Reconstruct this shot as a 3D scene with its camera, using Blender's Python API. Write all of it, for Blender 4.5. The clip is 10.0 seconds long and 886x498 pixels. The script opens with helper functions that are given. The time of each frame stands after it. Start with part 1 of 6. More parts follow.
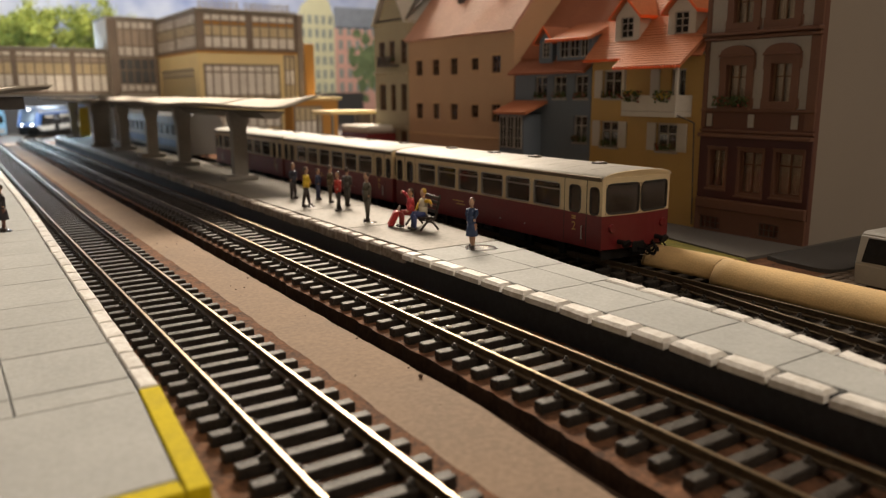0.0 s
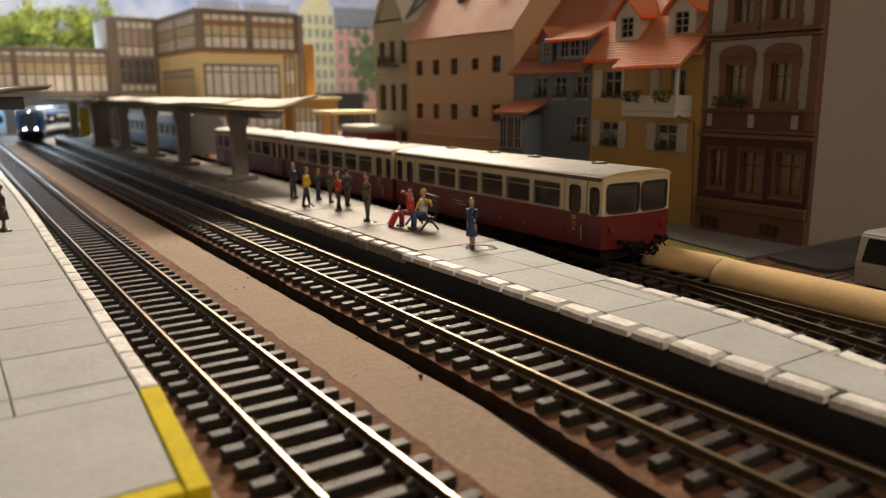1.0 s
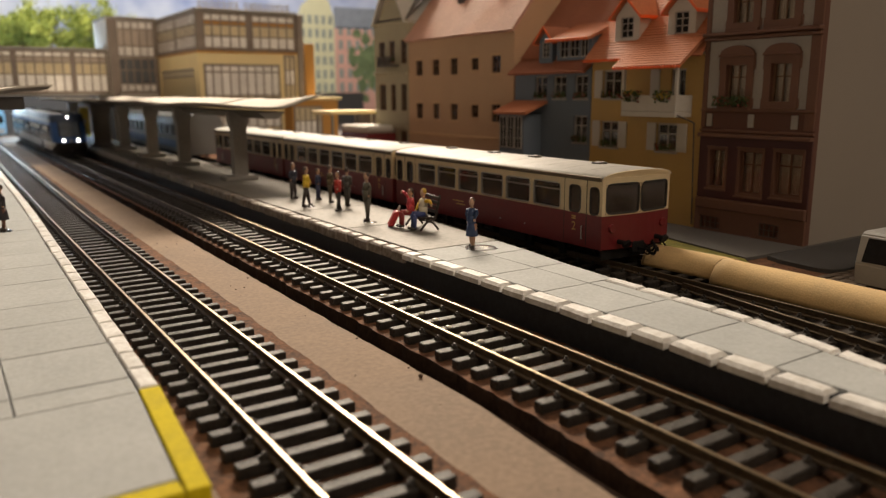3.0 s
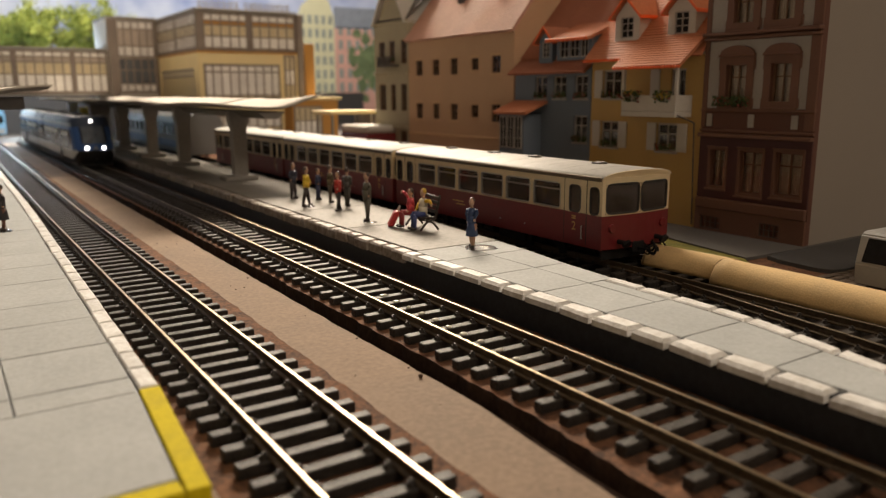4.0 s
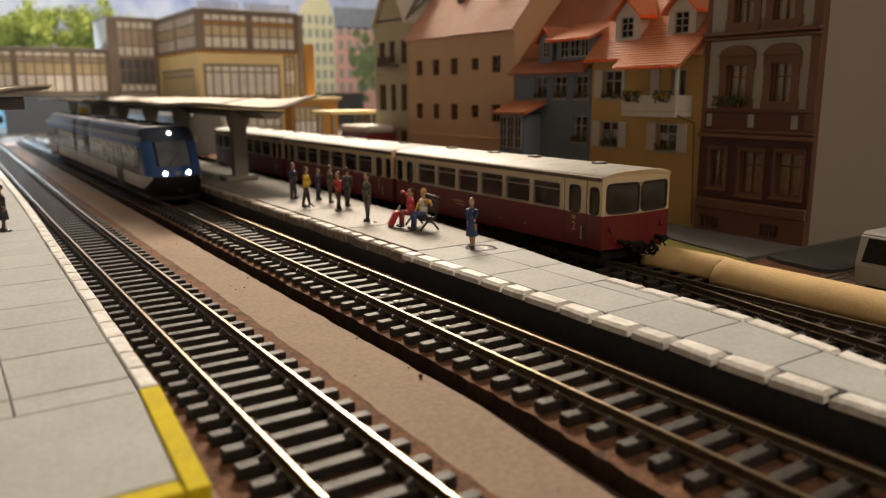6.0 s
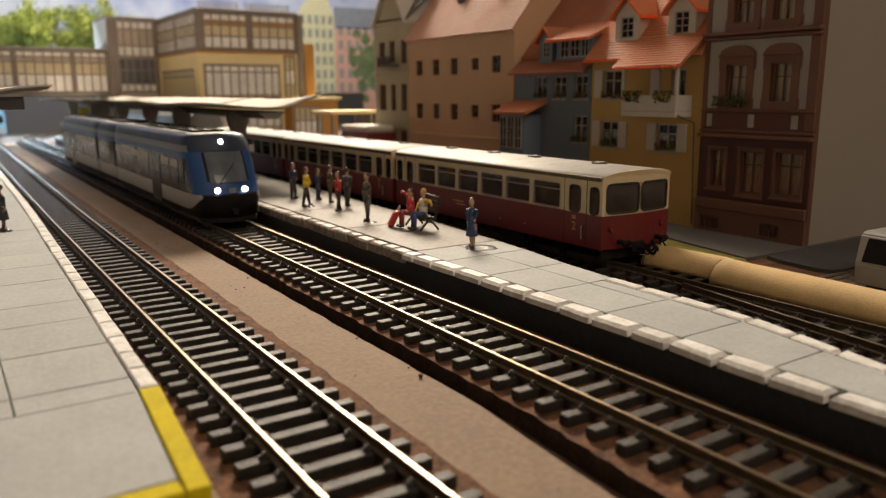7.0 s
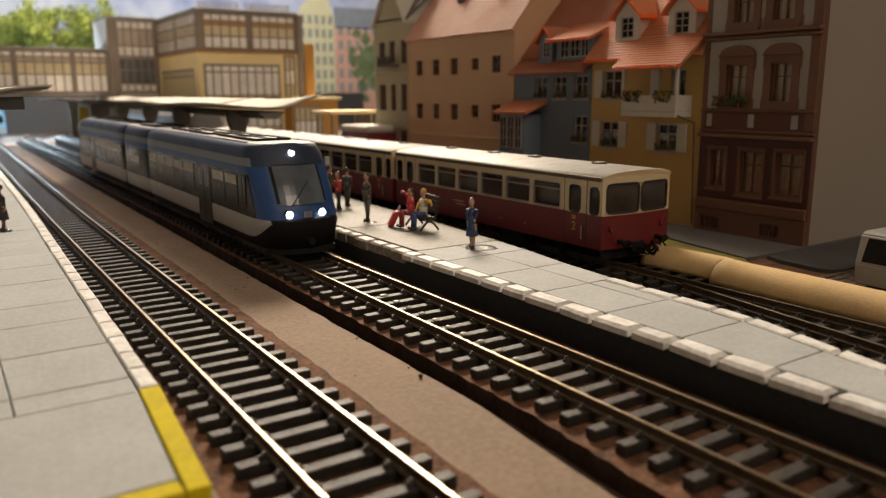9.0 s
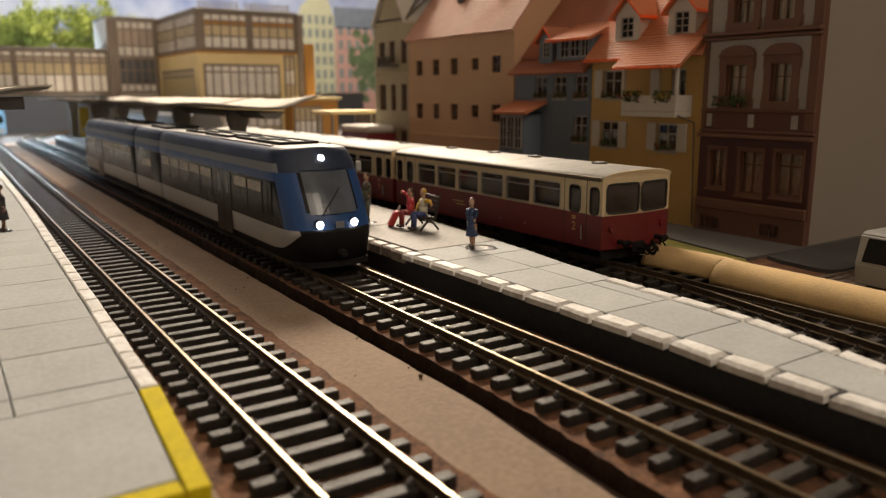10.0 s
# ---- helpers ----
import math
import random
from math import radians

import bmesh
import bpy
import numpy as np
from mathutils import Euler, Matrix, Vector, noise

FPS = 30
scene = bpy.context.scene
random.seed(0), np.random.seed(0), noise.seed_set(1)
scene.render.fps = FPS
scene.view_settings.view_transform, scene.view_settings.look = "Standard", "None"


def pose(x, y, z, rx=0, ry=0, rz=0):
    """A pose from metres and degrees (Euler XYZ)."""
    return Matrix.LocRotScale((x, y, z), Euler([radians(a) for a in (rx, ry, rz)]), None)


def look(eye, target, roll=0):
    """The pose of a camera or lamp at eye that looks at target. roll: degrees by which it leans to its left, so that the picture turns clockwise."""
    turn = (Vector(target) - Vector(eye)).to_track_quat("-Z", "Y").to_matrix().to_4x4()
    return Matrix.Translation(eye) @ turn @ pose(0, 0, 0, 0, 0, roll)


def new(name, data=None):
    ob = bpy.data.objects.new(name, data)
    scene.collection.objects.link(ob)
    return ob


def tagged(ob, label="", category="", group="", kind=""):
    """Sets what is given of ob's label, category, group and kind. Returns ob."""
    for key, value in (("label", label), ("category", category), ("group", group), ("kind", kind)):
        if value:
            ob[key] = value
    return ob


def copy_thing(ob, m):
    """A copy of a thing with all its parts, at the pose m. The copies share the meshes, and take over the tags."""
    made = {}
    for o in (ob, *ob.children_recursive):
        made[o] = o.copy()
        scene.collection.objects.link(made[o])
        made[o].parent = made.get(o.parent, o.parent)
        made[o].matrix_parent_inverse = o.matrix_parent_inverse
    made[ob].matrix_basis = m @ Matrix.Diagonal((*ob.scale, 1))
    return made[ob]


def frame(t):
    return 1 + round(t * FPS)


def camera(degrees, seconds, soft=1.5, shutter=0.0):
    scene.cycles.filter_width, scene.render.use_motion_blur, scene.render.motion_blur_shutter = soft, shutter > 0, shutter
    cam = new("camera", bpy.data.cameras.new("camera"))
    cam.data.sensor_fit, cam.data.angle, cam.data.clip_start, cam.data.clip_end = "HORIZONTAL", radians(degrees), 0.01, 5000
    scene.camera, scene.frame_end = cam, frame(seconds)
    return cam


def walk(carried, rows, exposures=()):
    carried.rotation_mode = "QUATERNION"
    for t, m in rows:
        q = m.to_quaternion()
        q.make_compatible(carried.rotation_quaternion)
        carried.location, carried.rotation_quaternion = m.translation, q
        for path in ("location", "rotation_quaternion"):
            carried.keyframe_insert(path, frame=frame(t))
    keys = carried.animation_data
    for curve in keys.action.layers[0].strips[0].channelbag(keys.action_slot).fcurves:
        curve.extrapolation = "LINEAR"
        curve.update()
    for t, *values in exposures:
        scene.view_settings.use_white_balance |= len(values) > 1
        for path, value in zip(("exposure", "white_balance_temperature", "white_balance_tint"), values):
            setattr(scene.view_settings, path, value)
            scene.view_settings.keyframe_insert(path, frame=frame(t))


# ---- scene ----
# A 1:87 model railway, laid out in millimetres: x across the tracks, y along them, z = 0 at the rail heads.
MM = 0.001

# ---- camera, standing still ----
cam = camera(60.27, 10.0, soft=1.25, shutter=0.5)
cam.data.dof.use_dof = True
cam.data.dof.focus_distance = 0.25
cam.data.dof.aperture_fstop = 18.0
STAND = pose(0, 0, 0.06325, 90 - 11.63, 0, -33.42) @ pose(0, 0, 0, 0, 0, -0.255)
walk(cam, [(0, STAND), (10, STAND)], exposures=[(0, 0.06), (10, 0.06)])

# ---- world, lamps and added fills ----
world = bpy.data.worlds.new("room_dusk")
world.use_nodes = True
world.node_tree.nodes["Background"].inputs[0].default_value = (1.0, 0.87, 0.74, 1)
world.node_tree.nodes["Background"].inputs[1].default_value = 0.03
scene.world = world


def area_lamp(name, x, y, z, tx, ty, tz, sx, sy, watts, colour):
    data = bpy.data.lights.new(name, "AREA")
    data.shape, data.size, data.size_y, data.energy, data.color = "RECTANGLE", sx, sy, watts, colour
    ob = new(name, data)
    ob.matrix_world = look((x * MM, y * MM, z * MM), (tx * MM, ty * MM, tz * MM))
    return ob


area_lamp("layout_lamp", 590, 1150, 680, 150, 330, 0, 0.40, 0.22, 24.5, (1.0, 0.83, 0.64))
area_lamp("ceiling_lamp", 380, 760, 1350, 250, 600, 0, 0.60, 0.30, 1.4, (1.0, 0.84, 0.66))
# Added fill from behind the camera, no known lamp: lifts the near fronts.
area_lamp("room_fill", 150, -1200, 1350, 300, 900, 0, 0.60, 0.50, 8.0, (1.0, 0.82, 0.65))
area_lamp("back_lamp", 120, 1225, 190, 100, 1330, 0, 0.25, 0.06, 0.8, (0.62, 0.82, 1.0))
area_lamp("throat_lamp", 100, 1420, 80, 125, 800, 0, 0.30, 0.03, 1.0, (0.70, 0.86, 1.0))
# Unseen strip of light added to brighten the backdrop and trees.
area_lamp("backdrop_fill", 380, 1480, 640, 420, 1750, 190, 0.9, 0.10, 5.0, (1.0, 0.95, 0.86))


# ---- materials ----
def mat(name, col, rough=0.6, metal=0.0, var=0.15, fine=600.0, coarse=70.0, bump=0.25, rnd=0.0, col2=None, spec=0.5, stretch=None):
    m = bpy.data.materials.new(name)
    m.use_nodes = True
    nt = m.node_tree
    n, l = nt.nodes, nt.links
    b = n["Principled BSDF"]
    b.inputs["Roughness"].default_value = rough
    b.inputs["Metallic"].default_value = metal
    b.inputs["Specular IOR Level"].default_value = spec
    tc = n.new("ShaderNodeTexCoord")
    src = tc.outputs["Object"]
    if stretch:
        mp = n.new("ShaderNodeMapping")
        mp.inputs["Scale"].default_value = stretch
        l.new(src, mp.inputs["Vector"])
        src = mp.outputs["Vector"]
    n1 = n.new("ShaderNodeTexNoise")
    n1.inputs["Scale"].default_value, n1.inputs["Detail"].default_value = fine, 6
    n2 = n.new("ShaderNodeTexNoise")
    n2.inputs["Scale"].default_value, n2.inputs["Detail"].default_value = coarse, 4
    l.new(src, n1.inputs["Vector"]), l.new(src, n2.inputs["Vector"])
    add = n.new("ShaderNodeMath")
    add.operation = "ADD"
    l.new(n1.outputs["Fac"], add.inputs[0]), l.new(n2.outputs["Fac"], add.inputs[1])
    half = n.new("ShaderNodeMath")
    half.operation = "MULTIPLY"
    half.inputs[1].default_value = 0.5
    l.new(add.outputs[0], half.inputs[0])
    ramp = n.new("ShaderNodeValToRGB")
    e = ramp.color_ramp.elements
    e[0].position, e[1].position = 0.36, 0.64
    lo = col2 or [c * (1 - var) for c in col]
    e[0].color = (*lo, 1)
    e[1].color = (*[min(1, c * (1 + var)) for c in col], 1)
    l.new(half.outputs[0], ramp.inputs["Fac"])
    out = ramp.outputs["Color"]
    if rnd:
        oi = n.new("ShaderNodeObjectInfo")
        mr = n.new("ShaderNodeMapRange")
        mr.inputs["To Min"].default_value, mr.inputs["To Max"].default_value = 1 - rnd, 1 + rnd
        l.new(oi.outputs["Random"], mr.inputs["Value"])
        hs = n.new("ShaderNodeHueSaturation")
        l.new(mr.outputs[0], hs.inputs["Value"]), l.new(out, hs.inputs["Color"])
        out = hs.outputs["Color"]
    l.new(out, b.inputs["Base Color"])
    rr = n.new("ShaderNodeMapRange")
    rr.inputs["To Min"].default_value, rr.inputs["To Max"].default_value = max(0.03, rough - 0.12), min(1, rough + 0.12)
    l.new(n2.outputs["Fac"], rr.inputs["Value"]), l.new(rr.outputs[0], b.inputs["Roughness"])
    if bump:
        bp = n.new("ShaderNodeBump")
        bp.inputs["Strength"].default_value, bp.inputs["Distance"].default_value = bump, 0.0004
        l.new(half.outputs[0], bp.inputs["Height"]), l.new(bp.outputs[0], b.inputs["Normal"])
    return m


def glass_mat(name, col, alpha_rough=0.03, veil=0.0):
    """Clear model glazing: a thin pane, veiled by a painted-in reflection tone, that reflects by its angle and lets the
    rest through.
    """
    m = bpy.data.materials.new(name)
    m.use_nodes = True
    nt = m.node_tree
    n, l = nt.nodes, nt.links
    n.remove(n["Principled BSDF"])
    tr = n.new("ShaderNodeBsdfTransparent")
    tr.inputs["Color"].default_value = (*col, 1)
    gl = n.new("ShaderNodeBsdfGlossy")
    gl.inputs["Roughness"].default_value = alpha_rough
    fr = n.new("ShaderNodeFresnel")
    fr.inputs["IOR"].default_value = 1.6
    mx = n.new("ShaderNodeMixShader")
    # Pale diffuse share lifts the pane, imitating reflections of the room.
    du = n.new("ShaderNodeBsdfDiffuse")
    du.inputs["Color"].default_value = (0.50, 0.38, 0.31, 1)
    film = n.new("ShaderNodeMixShader")
    film.inputs[0].default_value = veil
    l.new(tr.outputs[0], film.inputs[1]), l.new(du.outputs[0], film.inputs[2])
    l.new(fr.outputs[0], mx.inputs[0]), l.new(film.outputs[0], mx.inputs[1]), l.new(gl.outputs[0], mx.inputs[2])
    l.new(mx.outputs[0], n["Material Output"].inputs["Surface"])
    return m


def glow_mat(name, col, strength):
    m = bpy.data.materials.new(name)
    m.use_nodes = True
    b = m.node_tree.nodes["Principled BSDF"]
    b.inputs["Base Color"].default_value = (*col, 1)
    b.inputs["Emission Color"].default_value = (*col, 1)
    b.inputs["Emission Strength"].default_value = strength
    return m


M = {
    "slab": mat("grey_slab_paint", (0.40, 0.42, 0.425), 0.68, var=0.11, fine=900, coarse=55, bump=0.45, rnd=0.05, spec=0.12),
    "slab_old": mat("worn_slab_paint", (0.205, 0.192, 0.172), 0.6, var=0.25, fine=500, coarse=60, bump=0.3, rnd=0.05, spec=0.2),
    "kerb": mat("white_kerb_paint", (0.74, 0.745, 0.74), 0.5, var=0.12, fine=700, coarse=160, bump=1.0, rnd=0.08, col2=(0.58, 0.565, 0.535), spec=0.15),
    "kerb_old": mat("worn_kerb_paint", (0.31, 0.285, 0.25), 0.5, var=0.2, fine=500, coarse=200, bump=1.0, rnd=0.1, col2=(0.16, 0.12, 0.09), spec=0.3),
    "yellow": mat("yellow_edge_paint", (0.60, 0.49, 0.012), 0.8, var=0.14, fine=900, coarse=90, bump=0.4, spec=0.12),
    # Near-black stands in for the shadow on the track-facing sides.
    "plat_side": mat("shade_black_platform_side", (0.026, 0.028, 0.034), 0.7, var=0.3),
    "board": mat("pinkish_fibreboard", (0.28, 0.208, 0.154), 0.8, var=0.18, fine=700, coarse=28, bump=0.3, spec=0.12),
    "bed": mat("brown_cork_bed", (0.168, 0.083, 0.046), 0.9, var=0.35, fine=900, coarse=150, bump=0.9, col2=(0.06, 0.035, 0.025), spec=0.15),
    # Darker than the bed top: shade on sides and joint, put into the brown.
    "bed_edge": mat("dark_bed_edge", (0.06, 0.038, 0.028), 0.9, var=0.4, fine=700, bump=0.8, spec=0.15),
    "base": mat("dark_baseboard", (0.045, 0.033, 0.026), 0.9, var=0.4, fine=500, bump=0.6),
    "sleeper": mat("dark_plastic_sleeper", (0.036, 0.031, 0.027), 0.5, var=0.45, fine=1500, coarse=300, bump=1.2, rnd=0.15, spec=0.22),
    "rail_side": mat("tarnished_rail_side", (0.10, 0.072, 0.045), 0.5, metal=0.5, var=0.3, fine=800),
    "rail_top": mat("polished_nickel_silver", (0.39, 0.305, 0.20), 0.36, metal=1.0, var=0.08, fine=900, bump=0.05, stretch=(1, 0.05, 1)),
    "rail_dull": mat("dull_siding_rail", (0.14, 0.11, 0.075), 0.45, metal=0.8, var=0.2, fine=800, bump=0.1),
    "red": mat("dark_red_paint", (0.145, 0.014, 0.016), 0.42, var=0.10, coarse=60, bump=0.08),
    "cream": mat("cream_paint", (0.60, 0.49, 0.31), 0.42, var=0.06, coarse=60, bump=0.08),
    "roof_grey": mat("light_grey_roof_paint", (0.47, 0.465, 0.445), 0.55, var=0.10, coarse=60, bump=0.15, spec=0.18),
    "under": mat("black_underframe", (0.012, 0.0115, 0.012), 0.65, var=0.3, spec=0.2),
    "steel": mat("dull_steel", (0.35, 0.34, 0.32), 0.4, metal=0.8),
    "rubber": mat("black_rubber", (0.02, 0.02, 0.02), 0.6),
    "seat": mat("pale_seat_plastic", (0.60, 0.48, 0.36), 0.5),
    "brass": mat("yellow_lettering", (0.50, 0.33, 0.09), 0.5, bump=0),
    "blue": mat("blue_paint", (0.014, 0.066, 0.22), 0.42, var=0.08, coarse=60, bump=0.06),
    "blue_dark": mat("grey_blue_roof_paint", (0.017, 0.032, 0.068), 0.5, var=0.12, coarse=60, bump=0.06),
    "white": mat("white_paint", (0.36, 0.36, 0.35), 0.4, var=0.06, coarse=60, bump=0.06),
    "band": mat("black_window_band", (0.018, 0.017, 0.018), 0.25, var=0.2, bump=0.03, spec=0.12),
    "silver": mat("silver_grey_stripe", (0.21, 0.225, 0.255), 0.5, var=0.08, spec=0.3, bump=0.05),
    "card": mat("kraft_cardboard", (0.60, 0.42, 0.20), 0.85, var=0.12, fine=1600, coarse=120, bump=0.5),
    "card_edge": mat("torn_cardboard_edge", (0.58, 0.42, 0.24), 0.9, var=0.2, fine=1600, bump=0.6),
    "grass": mat("green_flock", (0.15, 0.125, 0.012), 0.95, var=0.5, fine=1500, coarse=150, bump=1.0, col2=(0.09, 0.10, 0.012)),
    "pave": mat("grey_pavement_card", (0.105, 0.10, 0.095), 0.8, var=0.12, fine=900, coarse=60, bump=0.3),
    "road": mat("dark_road_card", (0.065, 0.064, 0.064), 0.8, var=0.15, fine=900, coarse=60, bump=0.3),
    "cobble": mat("brown_cobbles", (0.13, 0.095, 0.07), 0.8, var=0.3, fine=500, coarse=120, bump=0.8, rnd=0.15),
    "ochre": mat("ochre_render", (0.50, 0.325, 0.195), 0.75, var=0.08, fine=1200, coarse=25, bump=0.2),
    "ochre_trim": mat("pale_ochre_trim", (0.55, 0.36, 0.20), 0.7, var=0.08, fine=1200, coarse=40, bump=0.2),
    "olive": mat("olive_grey_render", (0.35, 0.31, 0.215), 0.75, var=0.1, fine=1200, coarse=40, bump=0.2),
    "yellowwall": mat("mustard_render", (0.44, 0.285, 0.09), 0.7, var=0.08, fine=1200, coarse=40, bump=0.2),
    "bluewall": mat("slate_blue_render", (0.12, 0.152, 0.195), 0.7, var=0.1, fine=1200, coarse=40, bump=0.2),
    "brownwall": mat("red_brown_render", (0.115, 0.047, 0.030), 0.7, var=0.12, fine=1200, coarse=40, bump=0.25),
    "brown_trim": mat("tan_brown_moulding", (0.14, 0.065, 0.040), 0.65, var=0.1, fine=1200, coarse=40, bump=0.2),
    "redwall": mat("dark_red_shopfront", (0.06, 0.016, 0.016), 0.6, var=0.12, fine=1200, coarse=40, bump=0.2),
    "plaster": mat("white_plaster", (0.50, 0.47, 0.42), 0.7, var=0.07, fine=1200, coarse=40, bump=0.15),
    "grey_plaster": mat("grey_white_plaster", (0.33, 0.31, 0.285), 0.75, var=0.08, fine=1200, coarse=40, bump=0.15),
    "sidewall": mat("grey_card_wall", (0.27, 0.235, 0.20), 0.85, var=0.05, fine=1500, coarse=18, bump=0.15),
    "tile": mat("pink_red_roof_tile", (0.56, 0.325, 0.245), 0.75, var=0.14, fine=700, coarse=40, bump=0.4, spec=0.3),
    "tile2": mat("orange_roof_tile", (0.50, 0.19, 0.095), 0.7, var=0.14, fine=700, coarse=40, bump=0.4, spec=0.25),
    "tile_brown": mat("brown_red_roof_tile", (0.34, 0.135, 0.08), 0.75, var=0.14, fine=700, coarse=40, bump=0.4, spec=0.25),
    "tile_edge": mat("bright_orange_eave", (0.75, 0.13, 0.025), 0.5, var=0.08, bump=0.1),
    "slate": mat("dark_slate_roof", (0.08, 0.065, 0.055), 0.6, var=0.2),
    "frame_w": mat("white_window_frame", (0.33, 0.31, 0.28), 0.5, bump=0),
    "frame_b": mat("brown_window_frame", (0.16, 0.085, 0.045), 0.5, bump=0),
    "curtain": mat("net_curtain", (0.62, 0.57, 0.49), 0.9, var=0.3, stretch=(1, 4, 0.3), bump=0.4),
    "dark": mat("unlit_room_tone", (0.20, 0.17, 0.14), 0.9),
    "leaf": mat("flower_box_leaves", (0.05, 0.085, 0.025), 0.8, var=0.4),
    "bloom": mat("red_blossom", (0.28, 0.045, 0.035), 0.7),
    "bloom_y": mat("yellow_blossom", (0.42, 0.29, 0.045), 0.7),
    "concrete": mat("grey_concrete", (0.28, 0.265, 0.245), 0.8, var=0.15, fine=900, coarse=60, bump=0.3),
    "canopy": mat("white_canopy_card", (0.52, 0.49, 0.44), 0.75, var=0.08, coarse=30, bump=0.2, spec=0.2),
    # Darker than the card above: shade under the roof, put into the grey.
    "canopy_under": mat("shaded_canopy_underside", (0.20, 0.185, 0.165), 0.8, var=0.08),
    "station": mat("yellow_station_cladding", (0.84, 0.70, 0.38), 0.65, var=0.08, fine=600, coarse=20, bump=0.1),
    "station_o": mat("orange_station_cladding", (0.52, 0.26, 0.06), 0.65, var=0.08, fine=600, coarse=20, bump=0.1),
    "st_frame": mat("dark_brown_mullion", (0.25, 0.205, 0.175), 0.6),
    "st_pane": mat("milky_station_glazing", (0.84, 0.82, 0.79), 0.35, var=0.12, coarse=40, bump=0.03, rnd=0.08),
    "st_pane_y": mat("yellowish_station_glazing", (0.64, 0.55, 0.36), 0.35, var=0.15, coarse=40, bump=0.03, rnd=0.08),
    "st_pane_b": mat("brownish_station_glazing", (0.46, 0.39, 0.33), 0.35, var=0.15, coarse=40, bump=0.03, rnd=0.08),
    "tower_glass": mat("dark_tower_glazing", (0.11, 0.12, 0.135), 0.3, var=0.15, coarse=40, bump=0.03, rnd=0.1),
    "wall_dark": mat("dark_grey_tunnel_wall", (0.055, 0.052, 0.052), 0.85, var=0.1),
    "foliage": mat("bright_green_foliage", (0.44, 0.47, 0.11), 0.85, var=0.3, fine=160, coarse=30, bump=0.5, col2=(0.13, 0.19, 0.05), spec=0.2),
    "trunk": mat("brown_trunk", (0.10, 0.07, 0.045), 0.9),
    "print_y": mat("printed_pale_yellow_house", (0.58, 0.55, 0.36), 0.6, var=0.08, coarse=25, bump=0),
    "print_p": mat("printed_pink_house", (0.58, 0.33, 0.27), 0.6, var=0.1, coarse=25, bump=0),
    "print_w": mat("printed_window_grey", (0.24, 0.26, 0.24), 0.6, bump=0),
    "print_r": mat("printed_slate_roof", (0.22, 0.24, 0.28), 0.6, bump=0),
    "print_g": mat("printed_tree_green", (0.13, 0.17, 0.08), 0.7, var=0.4, fine=200, coarse=40, bump=0),
    "roomwall": mat("beige_room_wall", (0.62, 0.56, 0.48), 0.9, var=0.04, fine=60, coarse=3, bump=0.05),
    "glass": glass_mat("clear_glazing", (0.92, 0.90, 0.87), 0.05, 0.09),
    "head": glow_mat("headlight_glow", (1.0, 0.94, 0.84), 11.0),
    "puddle": glass_mat("clear_glue", (0.92, 0.91, 0.88), 0.12),
    "yellow_sign": mat("yellow_sign_face", (0.70, 0.55, 0.06), 0.5, bump=0),
}


def paint(name, col, rough=0.45):
    key = "fig_" + name
    if key not in M:
        M[key] = mat(name, col, rough, var=0.12, fine=1500, coarse=400, bump=0.1)
    return M[key]


# ---- mesh helpers, all in millimetres ----
def box(bm, x0, x1, y0, y1, z0, z1, bev=0.0, mi=0):
    vs = [bm.verts.new((x, y, z)) for z in (z0, z1) for y in (y0, y1) for x in (x0, x1)]
    fs = [bm.faces.new([vs[i] for i in q]) for q in ((0, 2, 3, 1), (4, 5, 7, 6), (0, 1, 5, 4), (2, 6, 7, 3), (0, 4, 6, 2), (1, 3, 7, 5))]
    for f in fs:
        f.material_index = mi
    if bev:
        es = list({e for f in fs for e in f.edges})
        r = bmesh.ops.bevel(bm, geom=es, offset=bev, segments=1, affect="EDGES")
        for f in r["faces"]:
            f.material_index = mi
    return vs


def prism(bm, pts, z0, z1, mi=0):
    """An upright prism over a polygon in x, y (counter-clockwise)."""
    lo = [bm.verts.new((x, y, z0)) for x, y in pts]
    hi = [bm.verts.new((x, y, z1)) for x, y in pts]
    fs = [bm.faces.new(lo[::-1]), bm.faces.new(hi)]
    k = len(pts)
    for i in range(k):
        fs.append(bm.faces.new((lo[i], lo[(i + 1) % k], hi[(i + 1) % k], hi[i])))
    for f in fs:
        f.material_index = mi
    return fs


def side_prism(bm, pts, y0, y1, mi=0):
    """A bar along y over a polygon in x, z."""
    a = [bm.verts.new((x, y0, z)) for x, z in pts]
    b = [bm.verts.new((x, y1, z)) for x, z in pts]
    fs = [bm.faces.new(a), bm.faces.new(b[::-1])]
    k = len(pts)
    for i in range(k):
        fs.append(bm.faces.new((a[(i + 1) % k], a[i], b[i], b[(i + 1) % k])))
    for f in fs:
        f.material_index = mi
    return fs


def tube(bm, p0, p1, r0, r1=None, seg=8, mi=0):
    """A round bar from p0 to p1."""
    r1 = r0 if r1 is None else r1
    a, b = Vector(p0), Vector(p1)
    d = (b - a).normalized()
    u = d.orthogonal().normalized()
    v = d.cross(u)
    ring = []
    for c, r in ((a, r0), (b, r1)):
        ring.append([bm.verts.new(c + r * (math.cos(t) * u + math.sin(t) * v)) for t in [2 * math.pi * i / seg for i in range(seg)]])
    for i in range(seg):
        bm.faces.new((ring[0][i], ring[0][(i + 1) % seg], ring[1][(i + 1) % seg], ring[1][i])).material_index = mi
    bm.faces.new(ring[0][::-1]).material_index = mi
    bm.faces.new(ring[1]).material_index = mi


